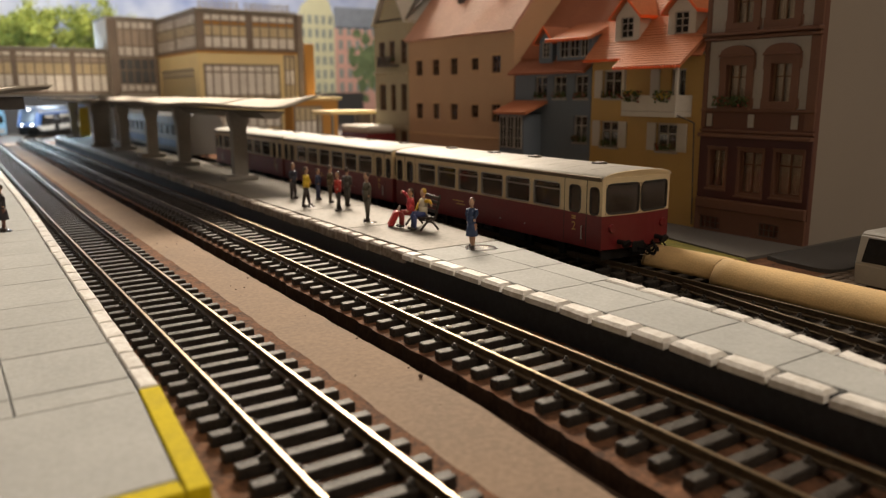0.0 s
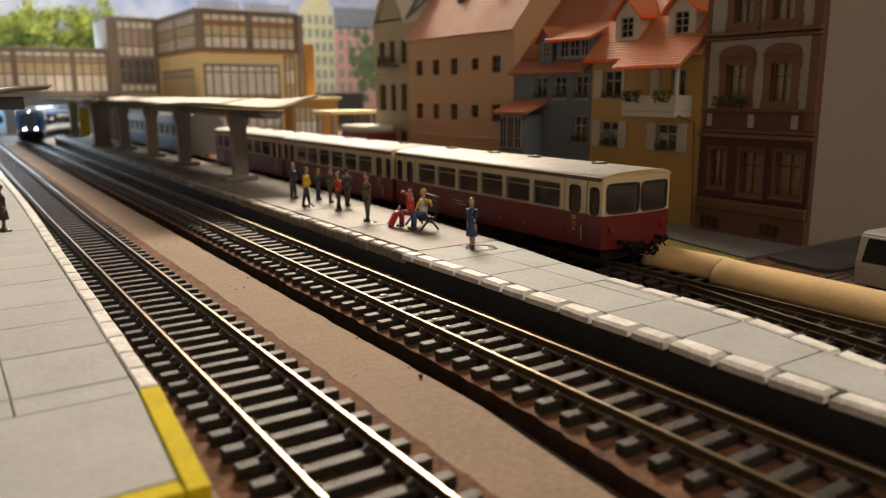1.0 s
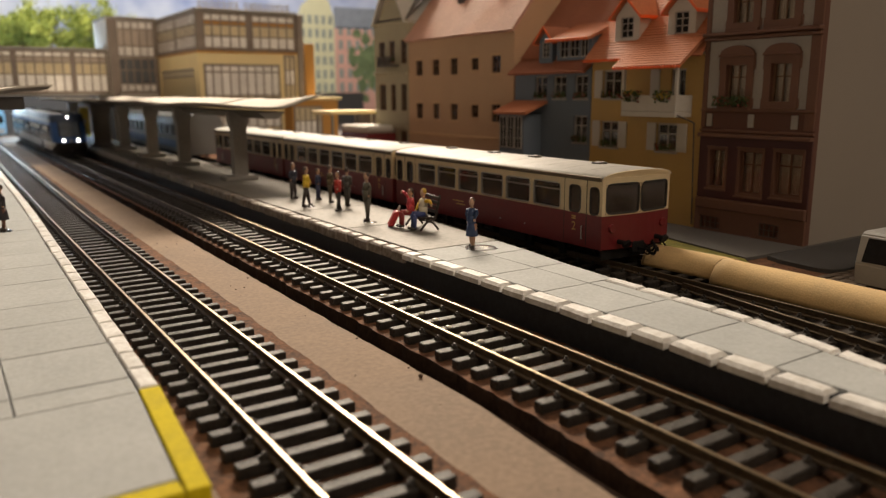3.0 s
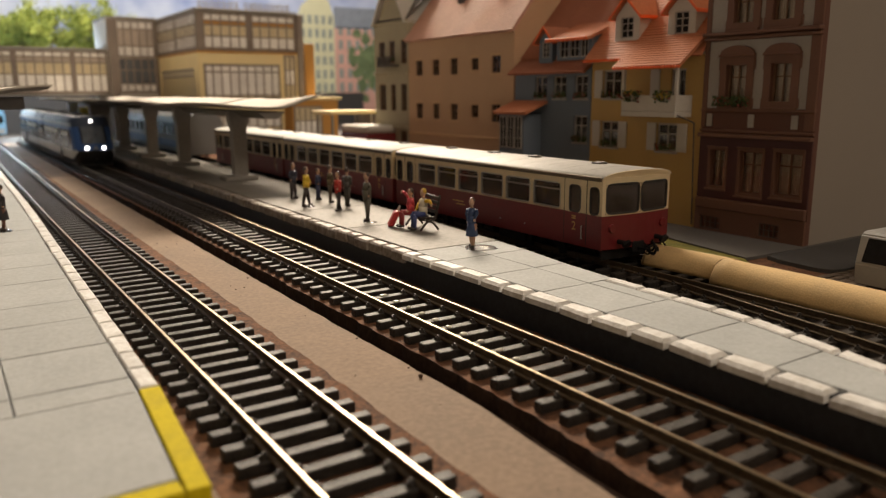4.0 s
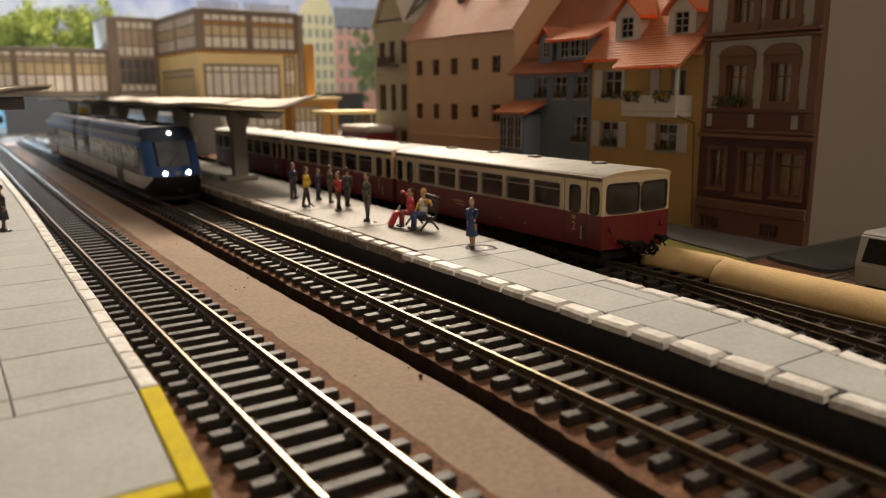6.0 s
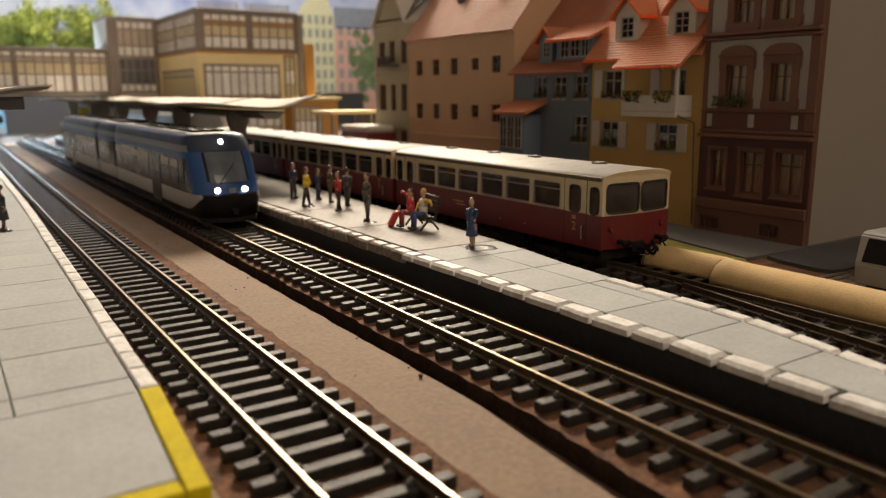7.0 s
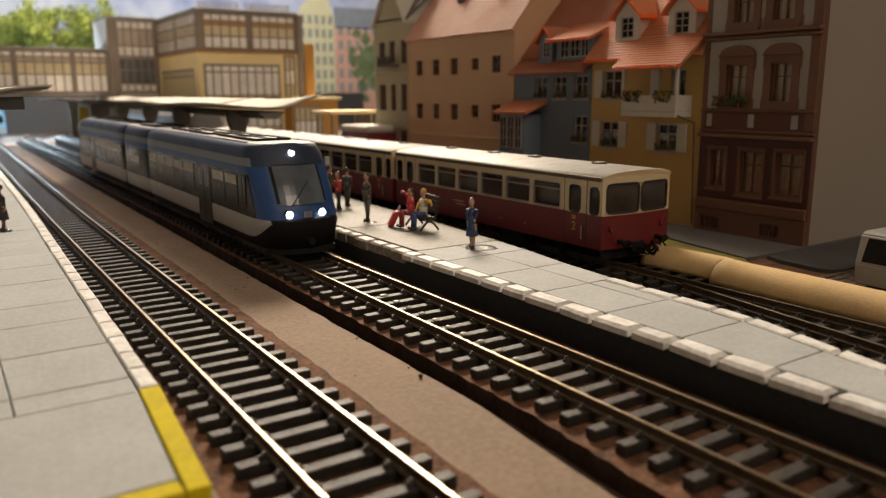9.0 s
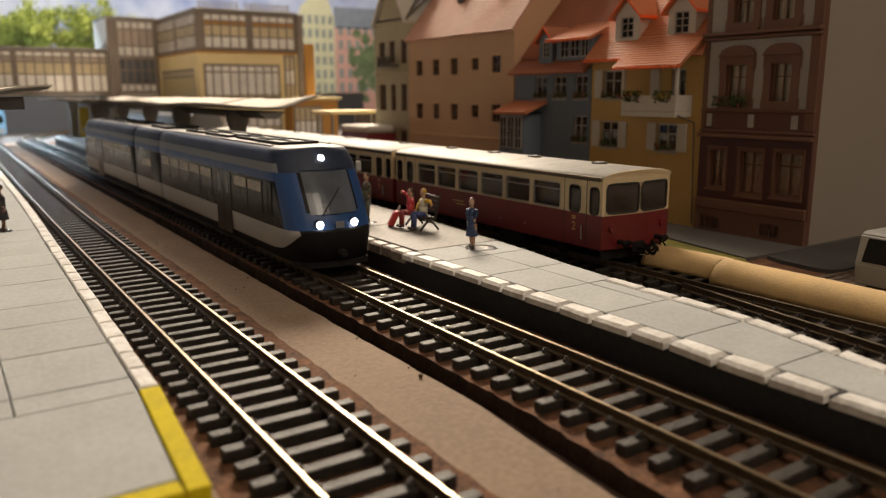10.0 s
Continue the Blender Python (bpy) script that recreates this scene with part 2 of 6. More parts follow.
def ball(bm, c, rx, ry, rz, u=8, v=6, mi=0):
    r = bmesh.ops.create_uvsphere(bm, u_segments=u, v_segments=v, radius=1)
    for w in r["verts"]:
        w.co = Vector((c[0] + w.co.x * rx, c[1] + w.co.y * ry, c[2] + w.co.z * rz))
    for f in {f for w in r["verts"] for f in w.link_faces}:
        f.material_index, f.smooth = mi, True


def sweep(bm, profile, path, mis=None):
    """A closed profile (x to the path's right, z) along a path of (x, y)."""
    rings = []
    for i, (x, y) in enumerate(path):
        ax, ay = path[max(0, i - 1)]
        bx, by = path[min(len(path) - 1, i + 1)]
        t = math.hypot(bx - ax, by - ay)
        nx, ny = (by - ay) / t, -(bx - ax) / t
        rings.append([bm.verts.new((x + px * nx, y + px * ny, pz)) for px, pz in profile])
    k = len(profile)
    for a, b in zip(rings, rings[1:]):
        for i in range(k):
            f = bm.faces.new((a[i], a[(i + 1) % k], b[(i + 1) % k], b[i]))
            f.material_index = mis[i] if mis else 0
    bm.faces.new(rings[0]), bm.faces.new(rings[-1][::-1])


def mesh_of(name, bm, mats):
    bmesh.ops.recalc_face_normals(bm, faces=bm.faces)
    bm.transform(Matrix.Scale(MM, 4))
    me = bpy.data.meshes.new(name)
    bm.to_mesh(me)
    bm.free()
    for m in mats if isinstance(mats, (list, tuple)) else [mats]:
        me.materials.append(m)
    return me


def part(name, bm, material, parent=None, label="", at=(0, 0, 0)):
    """Links a bmesh as one mesh object under a thing or a part."""
    ob = new(name, bm if isinstance(bm, bpy.types.Mesh) else mesh_of(name, bm, material))
    ob.parent = parent
    ob.location = [c * MM for c in at]
    if label:
        ob["label"] = label
    return ob


def thing(name, label, category, x=0, y=0, z=0, rz=0, group="", kind=""):
    ob = new(name)
    ob.empty_display_size = 0.01
    ob.matrix_basis = pose(x * MM, y * MM, z * MM, 0, 0, rz)
    return tagged(ob, label, category, group, kind)


def boxpart(name, material, parent, x0, x1, y0, y1, z0, z1, bev=0.0, label=""):
    bm = bmesh.new()
    box(bm, x0, x1, y0, y1, z0, z1, bev)
    return part(name, bm, material, parent, label)


def structure(name, bm, material, label, category):
    return tagged(part(name, bm, material), label, category, kind="structure")


# ---- ground ----
def ragged_strip(bm, x0, x1, y0, y1, z0, z1, step, wild0, wild1, seed):
    """A slab along y whose long edges wander."""
    rng = random.Random(seed)
    ys = [y0 + (y1 - y0) * i / int((y1 - y0) / step) for i in range(int((y1 - y0) / step) + 1)]
    at = lambda x, y: x(y) if callable(x) else x
    pts = [(at(x1, y) + rng.uniform(-wild1, wild1), y) for y in ys] + [(at(x0, y) + rng.uniform(-wild0, wild0), y) for y in ys[::-1]]
    n = len(ys)
    lo = [bm.verts.new((x, y, z0)) for x, y in pts]
    hi = [bm.verts.new((x, y, z1)) for x, y in pts]
    for i in range(n - 1):
        j = 2 * n - 1 - i
        bm.faces.new((hi[i], hi[i + 1], hi[j - 1], hi[j]))
        bm.faces.new((lo[i], lo[j], lo[j - 1], lo[i + 1]))
        bm.faces.new((lo[i], lo[i + 1], hi[i + 1], hi[i])).material_index = 1
        bm.faces.new((lo[j], hi[j], hi[j - 1], lo[j - 1])).material_index = 1
    bm.faces.new((lo[0], hi[0], hi[2 * n - 1], lo[2 * n - 1]))
    bm.faces.new((lo[n - 1], lo[n], hi[n], hi[n - 1]))


def bed_edge_b(y):
    """The broken edge of the platform track's bed: it nears the boards at both ends."""
    return 100.9 - max(0, min(6.5, (125 - y) * 0.07)) - max(0, min(1, (y - 430) / 500)) * 4.5


def build_ground():
    bm = bmesh.new()
    box(bm, -700, 1300, -350, 2100, -34, -13)
    structure("ground", bm, M["base"], "dark brown baseboard of a model railway", "baseboard")
    bm = bmesh.new()
    ragged_strip(bm, -300, lambda y: 94.6 - max(0, min(6.0, (130 - y) * 0.085)), -120, 1500, -13, -5.3, 5, 0.1, 0.3, 3)
    structure("ground_board", bm, [M["board"], M["bed_edge"]], "pinkish beige fibreboard strip between the tracks", "board")
    bm = bmesh.new()
    ragged_strip(bm, 34, lambda y: 74.0 + max(0, min(2.5, (y - 100) * 0.015)), -120, 1400, -5.3, -5.2, 3.5, 0.25, 0.35, 4)
    structure("track_bed", bm, [M["bed"], M["bed"]], "dirty brown cork bed under the track", "track bed")
    bm = bmesh.new()
    ragged_strip(bm, bed_edge_b, 300, -120, 1250, -13, -5.0, 3, 0.45, 0.1, 5)
    structure("track_bed_raised", bm, [M["bed"], M["bed_edge"]], "brown cork bed with a broken dark edge", "track bed")
    bm = bmesh.new()
    ragged_strip(bm, lambda y: 95.2 - max(0, min(6.0, (130 - y) * 0.085)), lambda y: bed_edge_b(y) - 0.7, -120, 1250, -13, -9.3, 4, 0.25, 0.25, 8)
    structure("track_bed_joint", bm, [M["bed_edge"], M["bed_edge"]], "sunken dark brown joint beside the track bed", "track bed")
    bm = bmesh.new()
    ragged_strip(bm, 150, 250, 20, 700, -5.0, -4.9, 6, 0.3, 0.8, 6)
    structure("track_bed_siding", bm, [M["base"], M["base"]], "dark earth-brown bed under the siding", "track bed")
    bm = bmesh.new()
    box(bm, 20, 420, 1250.5, 1800, -13, -5.2)
    box(bm, 300.5, 900, -350, 1250, -13, -5.0)
    structure("ground_back", bm, M["pave"], "grey card ground round the station", "ground")


build_ground()


# ---- tracks ----
RAIL_L = [(-1.05, -2.5), (1.05, -2.5), (1.05, -2.1), (0.3, -1.8), (0.3, -0.75), (0.43, -0.55), (0.43, -0.08), (0.34, 0), (-0.34, 0), (-0.43, -0.08), (-0.43, -0.55), (-0.3, -0.75), (-0.3, -1.8), (-1.05, -2.1)]
RAIL_MI = [0, 0, 0, 0, 0, 0, 1, 1, 1, 0, 0, 0, 0, 0]
GAUGE = 8.65


def sleeper_mesh():
    bm = bmesh.new()
    box(bm, -15.7, 15.7, -1.5, 1.5, -5.0, -2.6, 0.25)
    for rail in (-GAUGE, GAUGE):
        for side in (-1, 1):
            c = rail + side * 1.75
            tube(bm, (c, 0, -2.6), (c, 0, -1.75), 0.95, 0.7, 6)
            tube(bm, (c, 0, -1.75), (c, 0, -1.25), 0.42, 0.36, 5)
    return mesh_of("sleeper", bm, M["sleeper"])


SLEEPER = sleeper_mesh()


def offset_path(path, d):
    out = []
    for i, (x, y) in enumerate(path):
        ax, ay = path[max(0, i - 1)]
        bx, by = path[min(len(path) - 1, i + 1)]
        t = math.hypot(bx - ax, by - ay)
        out.append((x + d * (by - ay) / t, y - d * (bx - ax) / t))
    return out


def track(label, centre, y0, y1, phase, pitch=7.843, curve_step=25.0, dull=False):
    """A track whose centre line is x = centre(y)."""
    t = thing("railway_track", label, "railway track", 0, 0, 0, group="railway tracks")
    n = int((y1 - y0) / curve_step)
    path = [(centre(y0 + (y1 - y0) * i / n), y0 + (y1 - y0) * i / n) for i in range(n + 1)]
    for d in (-GAUGE, GAUGE):
        bm = bmesh.new()
        sweep(bm, RAIL_L, offset_path(path, d), RAIL_MI)
        part("rail", bm, [M["rail_side"], M["rail_dull"] if dull else M["rail_top"]], t)
    y = phase - math.floor((phase - y0) / pitch) * pitch
    while y < y1 - 2:
        s = new("sleeper", SLEEPER)
        s.parent = t
        slope = (centre(y + 2) - centre(y - 2)) / 4
        s.matrix_basis = pose(centre(y) * MM, y * MM, 0, 0, 0, -math.degrees(math.atan(slope)))
        y += pitch * math.cos(math.atan(slope))
    return t


def centre_a(y):
    return 54.1 + max(0, y - 450) * 0.008


def centre_b(y):
    """Straight past the platforms, a slight lean, then a curve to the far side behind the bridge."""
    x = 118.0 - max(0, min(1, (y - 450) / 700)) * 5.0
    return x + 470.0 - math.sqrt(470.0 ** 2 - max(0, y - 1215) ** 2)


def centre_c(y):
    return 218.6


def centre_d(y):
    return 197.4 - 0.15 * (171.5 - y)


track("near railway track with brass-coloured rail heads on dark sleepers", centre_a, -20, 1400, 118.5)
track("railway track beside the platform, bright rails on dark sleepers", centre_b, -20, 1560, 197.8, 7.985)
track("siding track under the parked railbuses", centre_c, 40, 1250, 100.0, dull=True)
track("turnout branch track leaving the siding", centre_d, 25, 165, 100.0, dull=True)


# ---- platforms ----
def lerp_table(table, y):
    for (ya, xa), (yb, xb) in zip(table, table[1:]):
        if y <= yb:
            return xa + (xb - xa) * (y - ya) / (yb - ya)
    return table[-1][1]


BACK_B = [(0, 152), (77, 163), (95, 167), (116, 170.8), (141, 172), (168, 172.4), (188, 174.6), (215, 178.6), (241, 181), (294, 184.5), (420, 190), (1180, 190)]
EDGE_A = [(0, 28), (106, 28.8), (152, 32.0), (200, 33.1), (250, 34.2), (303, 35.0), (374, 36.6), (460, 38), (660, 39.5), (1150, 41)]


def slab_piece(bm, x0a, x0b, x1a, x1b, ya, yb, z0, z1, rng, wear=0.25, c=0.25):
    """One paving slab with slightly uneven corners and chamfered top edges."""
    j = lambda: rng.uniform(-wear, wear)
    pts = [(x0a + abs(j()), ya + abs(j())), (x1a - abs(j()), ya + abs(j())), (x1b - abs(j()), yb - abs(j())), (x0b + abs(j()), yb - abs(j()))]
    cx, cy = sum(p[0] for p in pts) / 4, sum(p[1] for p in pts) / 4
    top = [(x + math.copysign(c, cx - x), y + math.copysign(c, cy - y)) for x, y in pts]
    lo = [bm.verts.new((x, y, z0)) for x, y in pts]
    mid = [bm.verts.new((x, y, z1 - c)) for x, y in pts]
    hi = [bm.verts.new((x, y, z1 + rng.uniform(-0.05, 0.05))) for x, y in top]
    bm.faces.new(hi), bm.faces.new(lo[::-1])
    for a, b in ((lo, mid), (mid, hi)):
        for i in range(4):
            bm.faces.new((a[i], a[(i + 1) % 4], b[(i + 1) % 4], b[i]))


def build_platform_b():
    p = thing("platform_island", "grey island platform with white-painted kerb stones", "platform", kind="structure")
    ys = [20, 77, 95, 116, 141, 168, 188, 215, 241, 294, 420, 1180]
    bm = bmesh.new()
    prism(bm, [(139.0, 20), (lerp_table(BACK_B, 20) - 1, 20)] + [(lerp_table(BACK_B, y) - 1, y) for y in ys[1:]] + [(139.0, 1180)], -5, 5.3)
    part("platform_body", bm, M["plat_side"], p, "platform side coloured near-black for its shadow")
    rng = random.Random(11)
    # newer near stretch: kerb stones, two rows of slabs, back kerb
    joints = [20, 38.5, 63.6, 89.1, 113.3, 138, 164, 189.3, 214.5, 234.3]
    stones = [24, 37, 49.5, 62, 74.5, 87, 99.8, 113, 124.5, 138, 150.6, 165, 176, 187, 200.8, 215, 226.5, 234.4]
    for y, n in zip(stones, stones[1:]):
        bm = bmesh.new()
        slab_piece(bm, 136.2 + rng.uniform(-0.4, 0.4), 136.2 + rng.uniform(-0.4, 0.4), 142.6, 142.6, y, n - rng.uniform(0.4, 0.8), 4.0, 6.4, rng, 0.65, 0.85)
        part("kerb_stone", bm, M["kerb"], p)
        if n < 170:
            bx0, bx1 = lerp_table(BACK_B, y), lerp_table(BACK_B, n)
            bm = bmesh.new()
            slab_piece(bm, bx0 - 4.4, bx1 - 4.4, bx0, bx1, y, n - 0.6, 3.6, 6.3, rng, 0.35, 0.5)
            part("kerb_stone", bm, M["kerb"], p)
    for ya, yb in zip(joints, joints[1:]):
        back = 4.8 if ya < 150 else 0.2
        ba, bb = lerp_table(BACK_B, ya) - back, lerp_table(BACK_B, yb) - back
        split = ya > 130
        mids = [(142.7, 142.7), (161.5, 161.5), (ba, bb)] if split else [(142.7, 142.7), (ba, bb)]
        for (xa, xb), (xc, xd) in zip(mids, mids[1:]):
            bm = bmesh.new()
            slab_piece(bm, xa + 0.05, xb + 0.05, xc - 0.05, xd - 0.05, ya + 0.08, yb - 0.08, 5.0, 6.0, rng, 0.16, 0.2)
            part("slab", bm, M["slab"], p)
    # older far stretch: long worn plates and small rough stones
    joints = [234.5, 292, 350, 408, 466, 560, 680, 800, 920, 1040, 1179]
    for ya, yb in zip(joints, joints[1:]):
        ba, bb = lerp_table(BACK_B, ya) - 0.2, lerp_table(BACK_B, yb) - 0.2
        bm = bmesh.new()
        slab_piece(bm, 143.5, 143.5, ba, bb, ya + 0.1, yb - 0.1, 5.0, 6.05, rng, 0.1)
        part("slab", bm, M["slab_old"], p)
    y = 234.8
    while y < 700:
        n = y + rng.uniform(6.0, 11.5)
        bm = bmesh.new()
        o = rng.uniform(-0.6, 0.5)
        slab_piece(bm, 137.6 + o, 137.6 + o + rng.uniform(-0.4, 0.4), 143.3, 143.3, y, n - 0.35, 2.0, 6.0 + rng.uniform(-0.2, 0.15), rng, 0.7, 0.7)
        part("kerb_stone", bm, M["kerb_old"], p)
        y = n
    bm = bmesh.new()
    box(bm, 138.2, 143.3, 701, 1179, 2, 6.0, 0.4)
    part("kerb_edge", bm, M["kerb_old"], p)


def build_platform_a():
    p = thing("platform_side", "pale grey platform with white kerb and yellow end marking", "platform", kind="structure")
    bm = bmesh.new()
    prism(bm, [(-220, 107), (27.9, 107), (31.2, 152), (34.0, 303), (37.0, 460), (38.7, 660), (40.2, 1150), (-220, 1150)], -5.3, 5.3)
    part("platform_body", bm, M["plat_side"], p, "platform side coloured near-black for its shadow")
    rng = random.Random(21)
    edge = lambda y: lerp_table(EDGE_A, y)
    # yellow end marking along the near corner
    bm = bmesh.new()
    slab_piece(bm, 24.9, edge(152) - 4.1, 28.6, edge(152), 106.2, 151.5, 1.0, 6.1, rng, 0.1)
    part("yellow_marking", bm, M["yellow"], p, "bright yellow painted kerb")
    bm = bmesh.new()
    slab_piece(bm, -220, -220, 24.8, 24.8, 106.2, 110.6, 1.0, 6.1, rng, 0.1)
    part("yellow_marking", bm, M["yellow"], p, "bright yellow painted kerb")
    y = 151.8
    while y < 600:
        n = y + rng.uniform(12.0, 13.5)
        bm = bmesh.new()
        slab_piece(bm, edge(y) - 4.1, edge(n) - 4.1, edge(y), edge(n), y, n - 0.35, 1.5, 6.2, rng, 0.4, 0.35)
        part("kerb_stone", bm, M["kerb"], p)
        y = n
    bm = bmesh.new()
    slab_piece(bm, edge(600) - 4.1, edge(1148) - 4.1, edge(600), edge(1148), 600.5, 1149, 1.5, 6.2, rng, 0.2)
    part("kerb_edge", bm, M["kerb"], p)
    # slabs: the joints lean a little against the track
    joints = [111, 150.5, 159.8, 186.2, 211.4, 232, 262, 287, 312, 340, 368, 396, 424, 452, 500, 560, 640, 760, 900, 1149]
    cols = [-220, -150, -96, -45, 6.3, None]
    for i, (ya, yb) in enumerate(zip(joints, joints[1:])):
        for xa, xb in zip(cols, cols[1:]):
            if i == 0 and xa == -45:
                xb = None
            elif i == 0 and xa == 6.3:
                continue
            ra, rb = (edge(ya) - 4.22, edge(yb) - 4.22) if xb is None else (xb - 0.05, xb - 0.05)
            bm = bmesh.new()
            slab_piece(bm, xa + 0.1, xa + 0.1, ra, rb, ya + 0.1, yb - 0.1, 5.0, 6.0, rng, 0.15, 0.18)
            part("slab", bm, M["slab"], p)


build_platform_b()
build_platform_a()


# ---- canopies ----
def canopy(label, x0, x1, xm, y0, y1, z0, zm, z1, pillars, seed, bay, tip, girder=None):
    """A butterfly roof of thin white card on single pillars."""
    t = thing("platform_canopy", label, "canopy", (x0 + x1) / 2, y0, 6, group="platform canopies")
    ox, oy, oz = (x0 + x1) / 2, y0, 6
    rng = random.Random(seed)
    prof = []
    for i in range(17):
        f = i / 16
        x = x0 + (x1 - x0) * f
        k = (xm - x0) / (x1 - x0)
        g = (f - k) / (k if f < k else 1 - k)
        z = zm + ((z0 - zm) if f < k else (z1 - zm)) * (1 - math.cos(g * math.pi)) / 2
        prof.append((x, z))
    count = round((y1 - y0) / bay)
    for c in range(count):
        ya, yb = y0 + (y1 - y0) * c / count, y0 + (y1 - y0) * (c + 1) / count - 0.8
        lift = [rng.uniform(-0.9, 0.9) for _ in range(3)] if c else [0, 0, 0]
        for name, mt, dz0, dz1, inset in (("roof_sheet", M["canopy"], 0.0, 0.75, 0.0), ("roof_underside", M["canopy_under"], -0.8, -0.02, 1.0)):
            bm = bmesh.new()
            grid = []
            for j in range(7):
                y = ya + inset + (yb - ya - 2 * inset) * j / 6
                bow = 1.1 * math.sin(math.pi * j / 6)
                row = []
                for i, (x, z) in enumerate(prof):
                    f = i / 16
                    w = lift[0] * (1 - f) ** 2 + lift[1] * f ** 2 + lift[2] * math.sin(f * 9 + c) * 0.6 - bow * (0.5 + 0.5 * math.cos(f * 7 + c)) + (tip * max(0, f - 0.72) / 0.28 * (1 - j / 6) ** 2 if c == 0 else 0)
                    xx = min(max(x, x0 + inset), x1 - inset)
                    row.append((bm.verts.new((xx - ox, y - oy, z + w + dz1 - oz)), bm.verts.new((xx - ox, y - oy, z + w + dz0 - oz))))
                grid.append(row)
            for a, b in zip(grid, grid[1:]):
                for i in range(16):
                    bm.faces.new((a[i][0], a[i + 1][0], b[i + 1][0], b[i][0])).smooth = True
                    bm.faces.new((a[i][1], b[i][1], b[i + 1][1], a[i + 1][1])).smooth = True
                for i in (0, 16):
                    bm.faces.new((a[i][0], b[i][0], b[i][1], a[i][1]))
            for row in (grid[0], grid[-1]):
                for i in range(16):
                    bm.faces.new((row[i][0], row[i][1], row[i + 1][1], row[i + 1][0]))
            part(name, bm, mt, t)
    for px, py, s in pillars:
        bm = bmesh.new()
        pts = [(-s - 1.8, zm - 9), (-s, zm - 14), (-s, 9), (s, 9), (s, zm - 14), (s + 1.8, zm - 9), (s + 1.8, zm - 2.2), (-s - 1.8, zm - 2.2)]
        side_prism(bm, [(px - ox + a, b - oz) for a, b in pts], py - oy - 3.6, py - oy + 3.6)
        part("pillar", bm, M["concrete"], t)
        boxpart("pillar_base", M["concrete"], t, px - ox - 12, px - ox + 10, py - oy - 8, py - oy + 8, 0.06, 3.2, 0.5)
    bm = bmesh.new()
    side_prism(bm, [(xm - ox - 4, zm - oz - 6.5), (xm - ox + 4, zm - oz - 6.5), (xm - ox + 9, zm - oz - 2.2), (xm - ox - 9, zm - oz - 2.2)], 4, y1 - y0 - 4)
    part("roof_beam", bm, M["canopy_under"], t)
    if girder:
        boxpart("end_girder", M["wall_dark"], t, girder[0] - ox, girder[1] - ox, 5, 12, girder[2] - oz, girder[3] - oz, 0.3)


canopy("white wavy butterfly canopy on grey concrete pillars", 122, 210, 175, 452, 1178, 57.4, 53.9, 58.4,
       [(169, 503, 4.6), (167, 632, 4.6), (167, 738, 4.6), (165, 850, 4.6), (155, 918, 8.5), (158, 1130, 4.6)], 5, 121.0, 4.0)
canopy("white canopy over the side platform, dark girder beneath", -60, 42.5, -8, 352, 1100, 61.5, 60.0, 66.2,
       [(-8, 420, 4.6), (-8, 560, 4.6), (-8, 720, 4.6), (-8, 900, 4.6)], 8, 125.0, 0.0, (-40, 32.2, 57.0, 62.0))


# ---- walls with openings ----
def panel(bm, w, h, t, holes, put, mi=0):
    """A wall w wide and h high with rectangular openings; put(u, v, n) gives the place of a point n behind the face."""
    us = sorted({0.0, w, *[a for hl in holes for a in (hl[0], hl[1])]})
    vs = sorted({0.0, h, *[a for hl in holes for a in (hl[2], hl[3])]})
    us = [u for u in us if 0 <= u <= w]
    vs = [v for v in vs if 0 <= v <= h]

    def hole(i, j):
        cu, cv = (us[i] + us[i + 1]) / 2, (vs[j] + vs[j + 1]) / 2
        return any(a < cu < b and c < cv < d for a, b, c, d in holes)
    grid = {}

    def vert(i, j, n):
        if (i, j, n) not in grid:
            grid[i, j, n] = bm.verts.new(put(us[i], vs[j], t * n))
        return grid[i, j, n]
    nu, nv = len(us) - 1, len(vs) - 1
    for i in range(nu):
        for j in range(nv):
            if hole(i, j):
                continue
            for n in (0, 1):
                bm.faces.new([vert(*q, n) for q in ((i, j), (i + 1, j), (i + 1, j + 1), (i, j + 1))]).material_index = mi
            for di, dj, a, b in ((-1, 0, (i, j), (i, j + 1)), (1, 0, (i + 1, j), (i + 1, j + 1)), (0, -1, (i, j), (i + 1, j)), (0, 1, (i, j + 1), (i + 1, j + 1))):
                k, m = i + di, j + dj
                if not (0 <= k < nu and 0 <= m < nv) or hole(k, m):
                    bm.faces.new((vert(*a, 0), vert(*b, 0), vert(*b, 1), vert(*a, 1))).material_index = mi


def front(u, v, n):
    """The face towards the tracks: u along y."""
    return (n, u, v)


def gable(u, v, n):
    """The face towards the camera's end: u along x."""
    return (u, n, v)


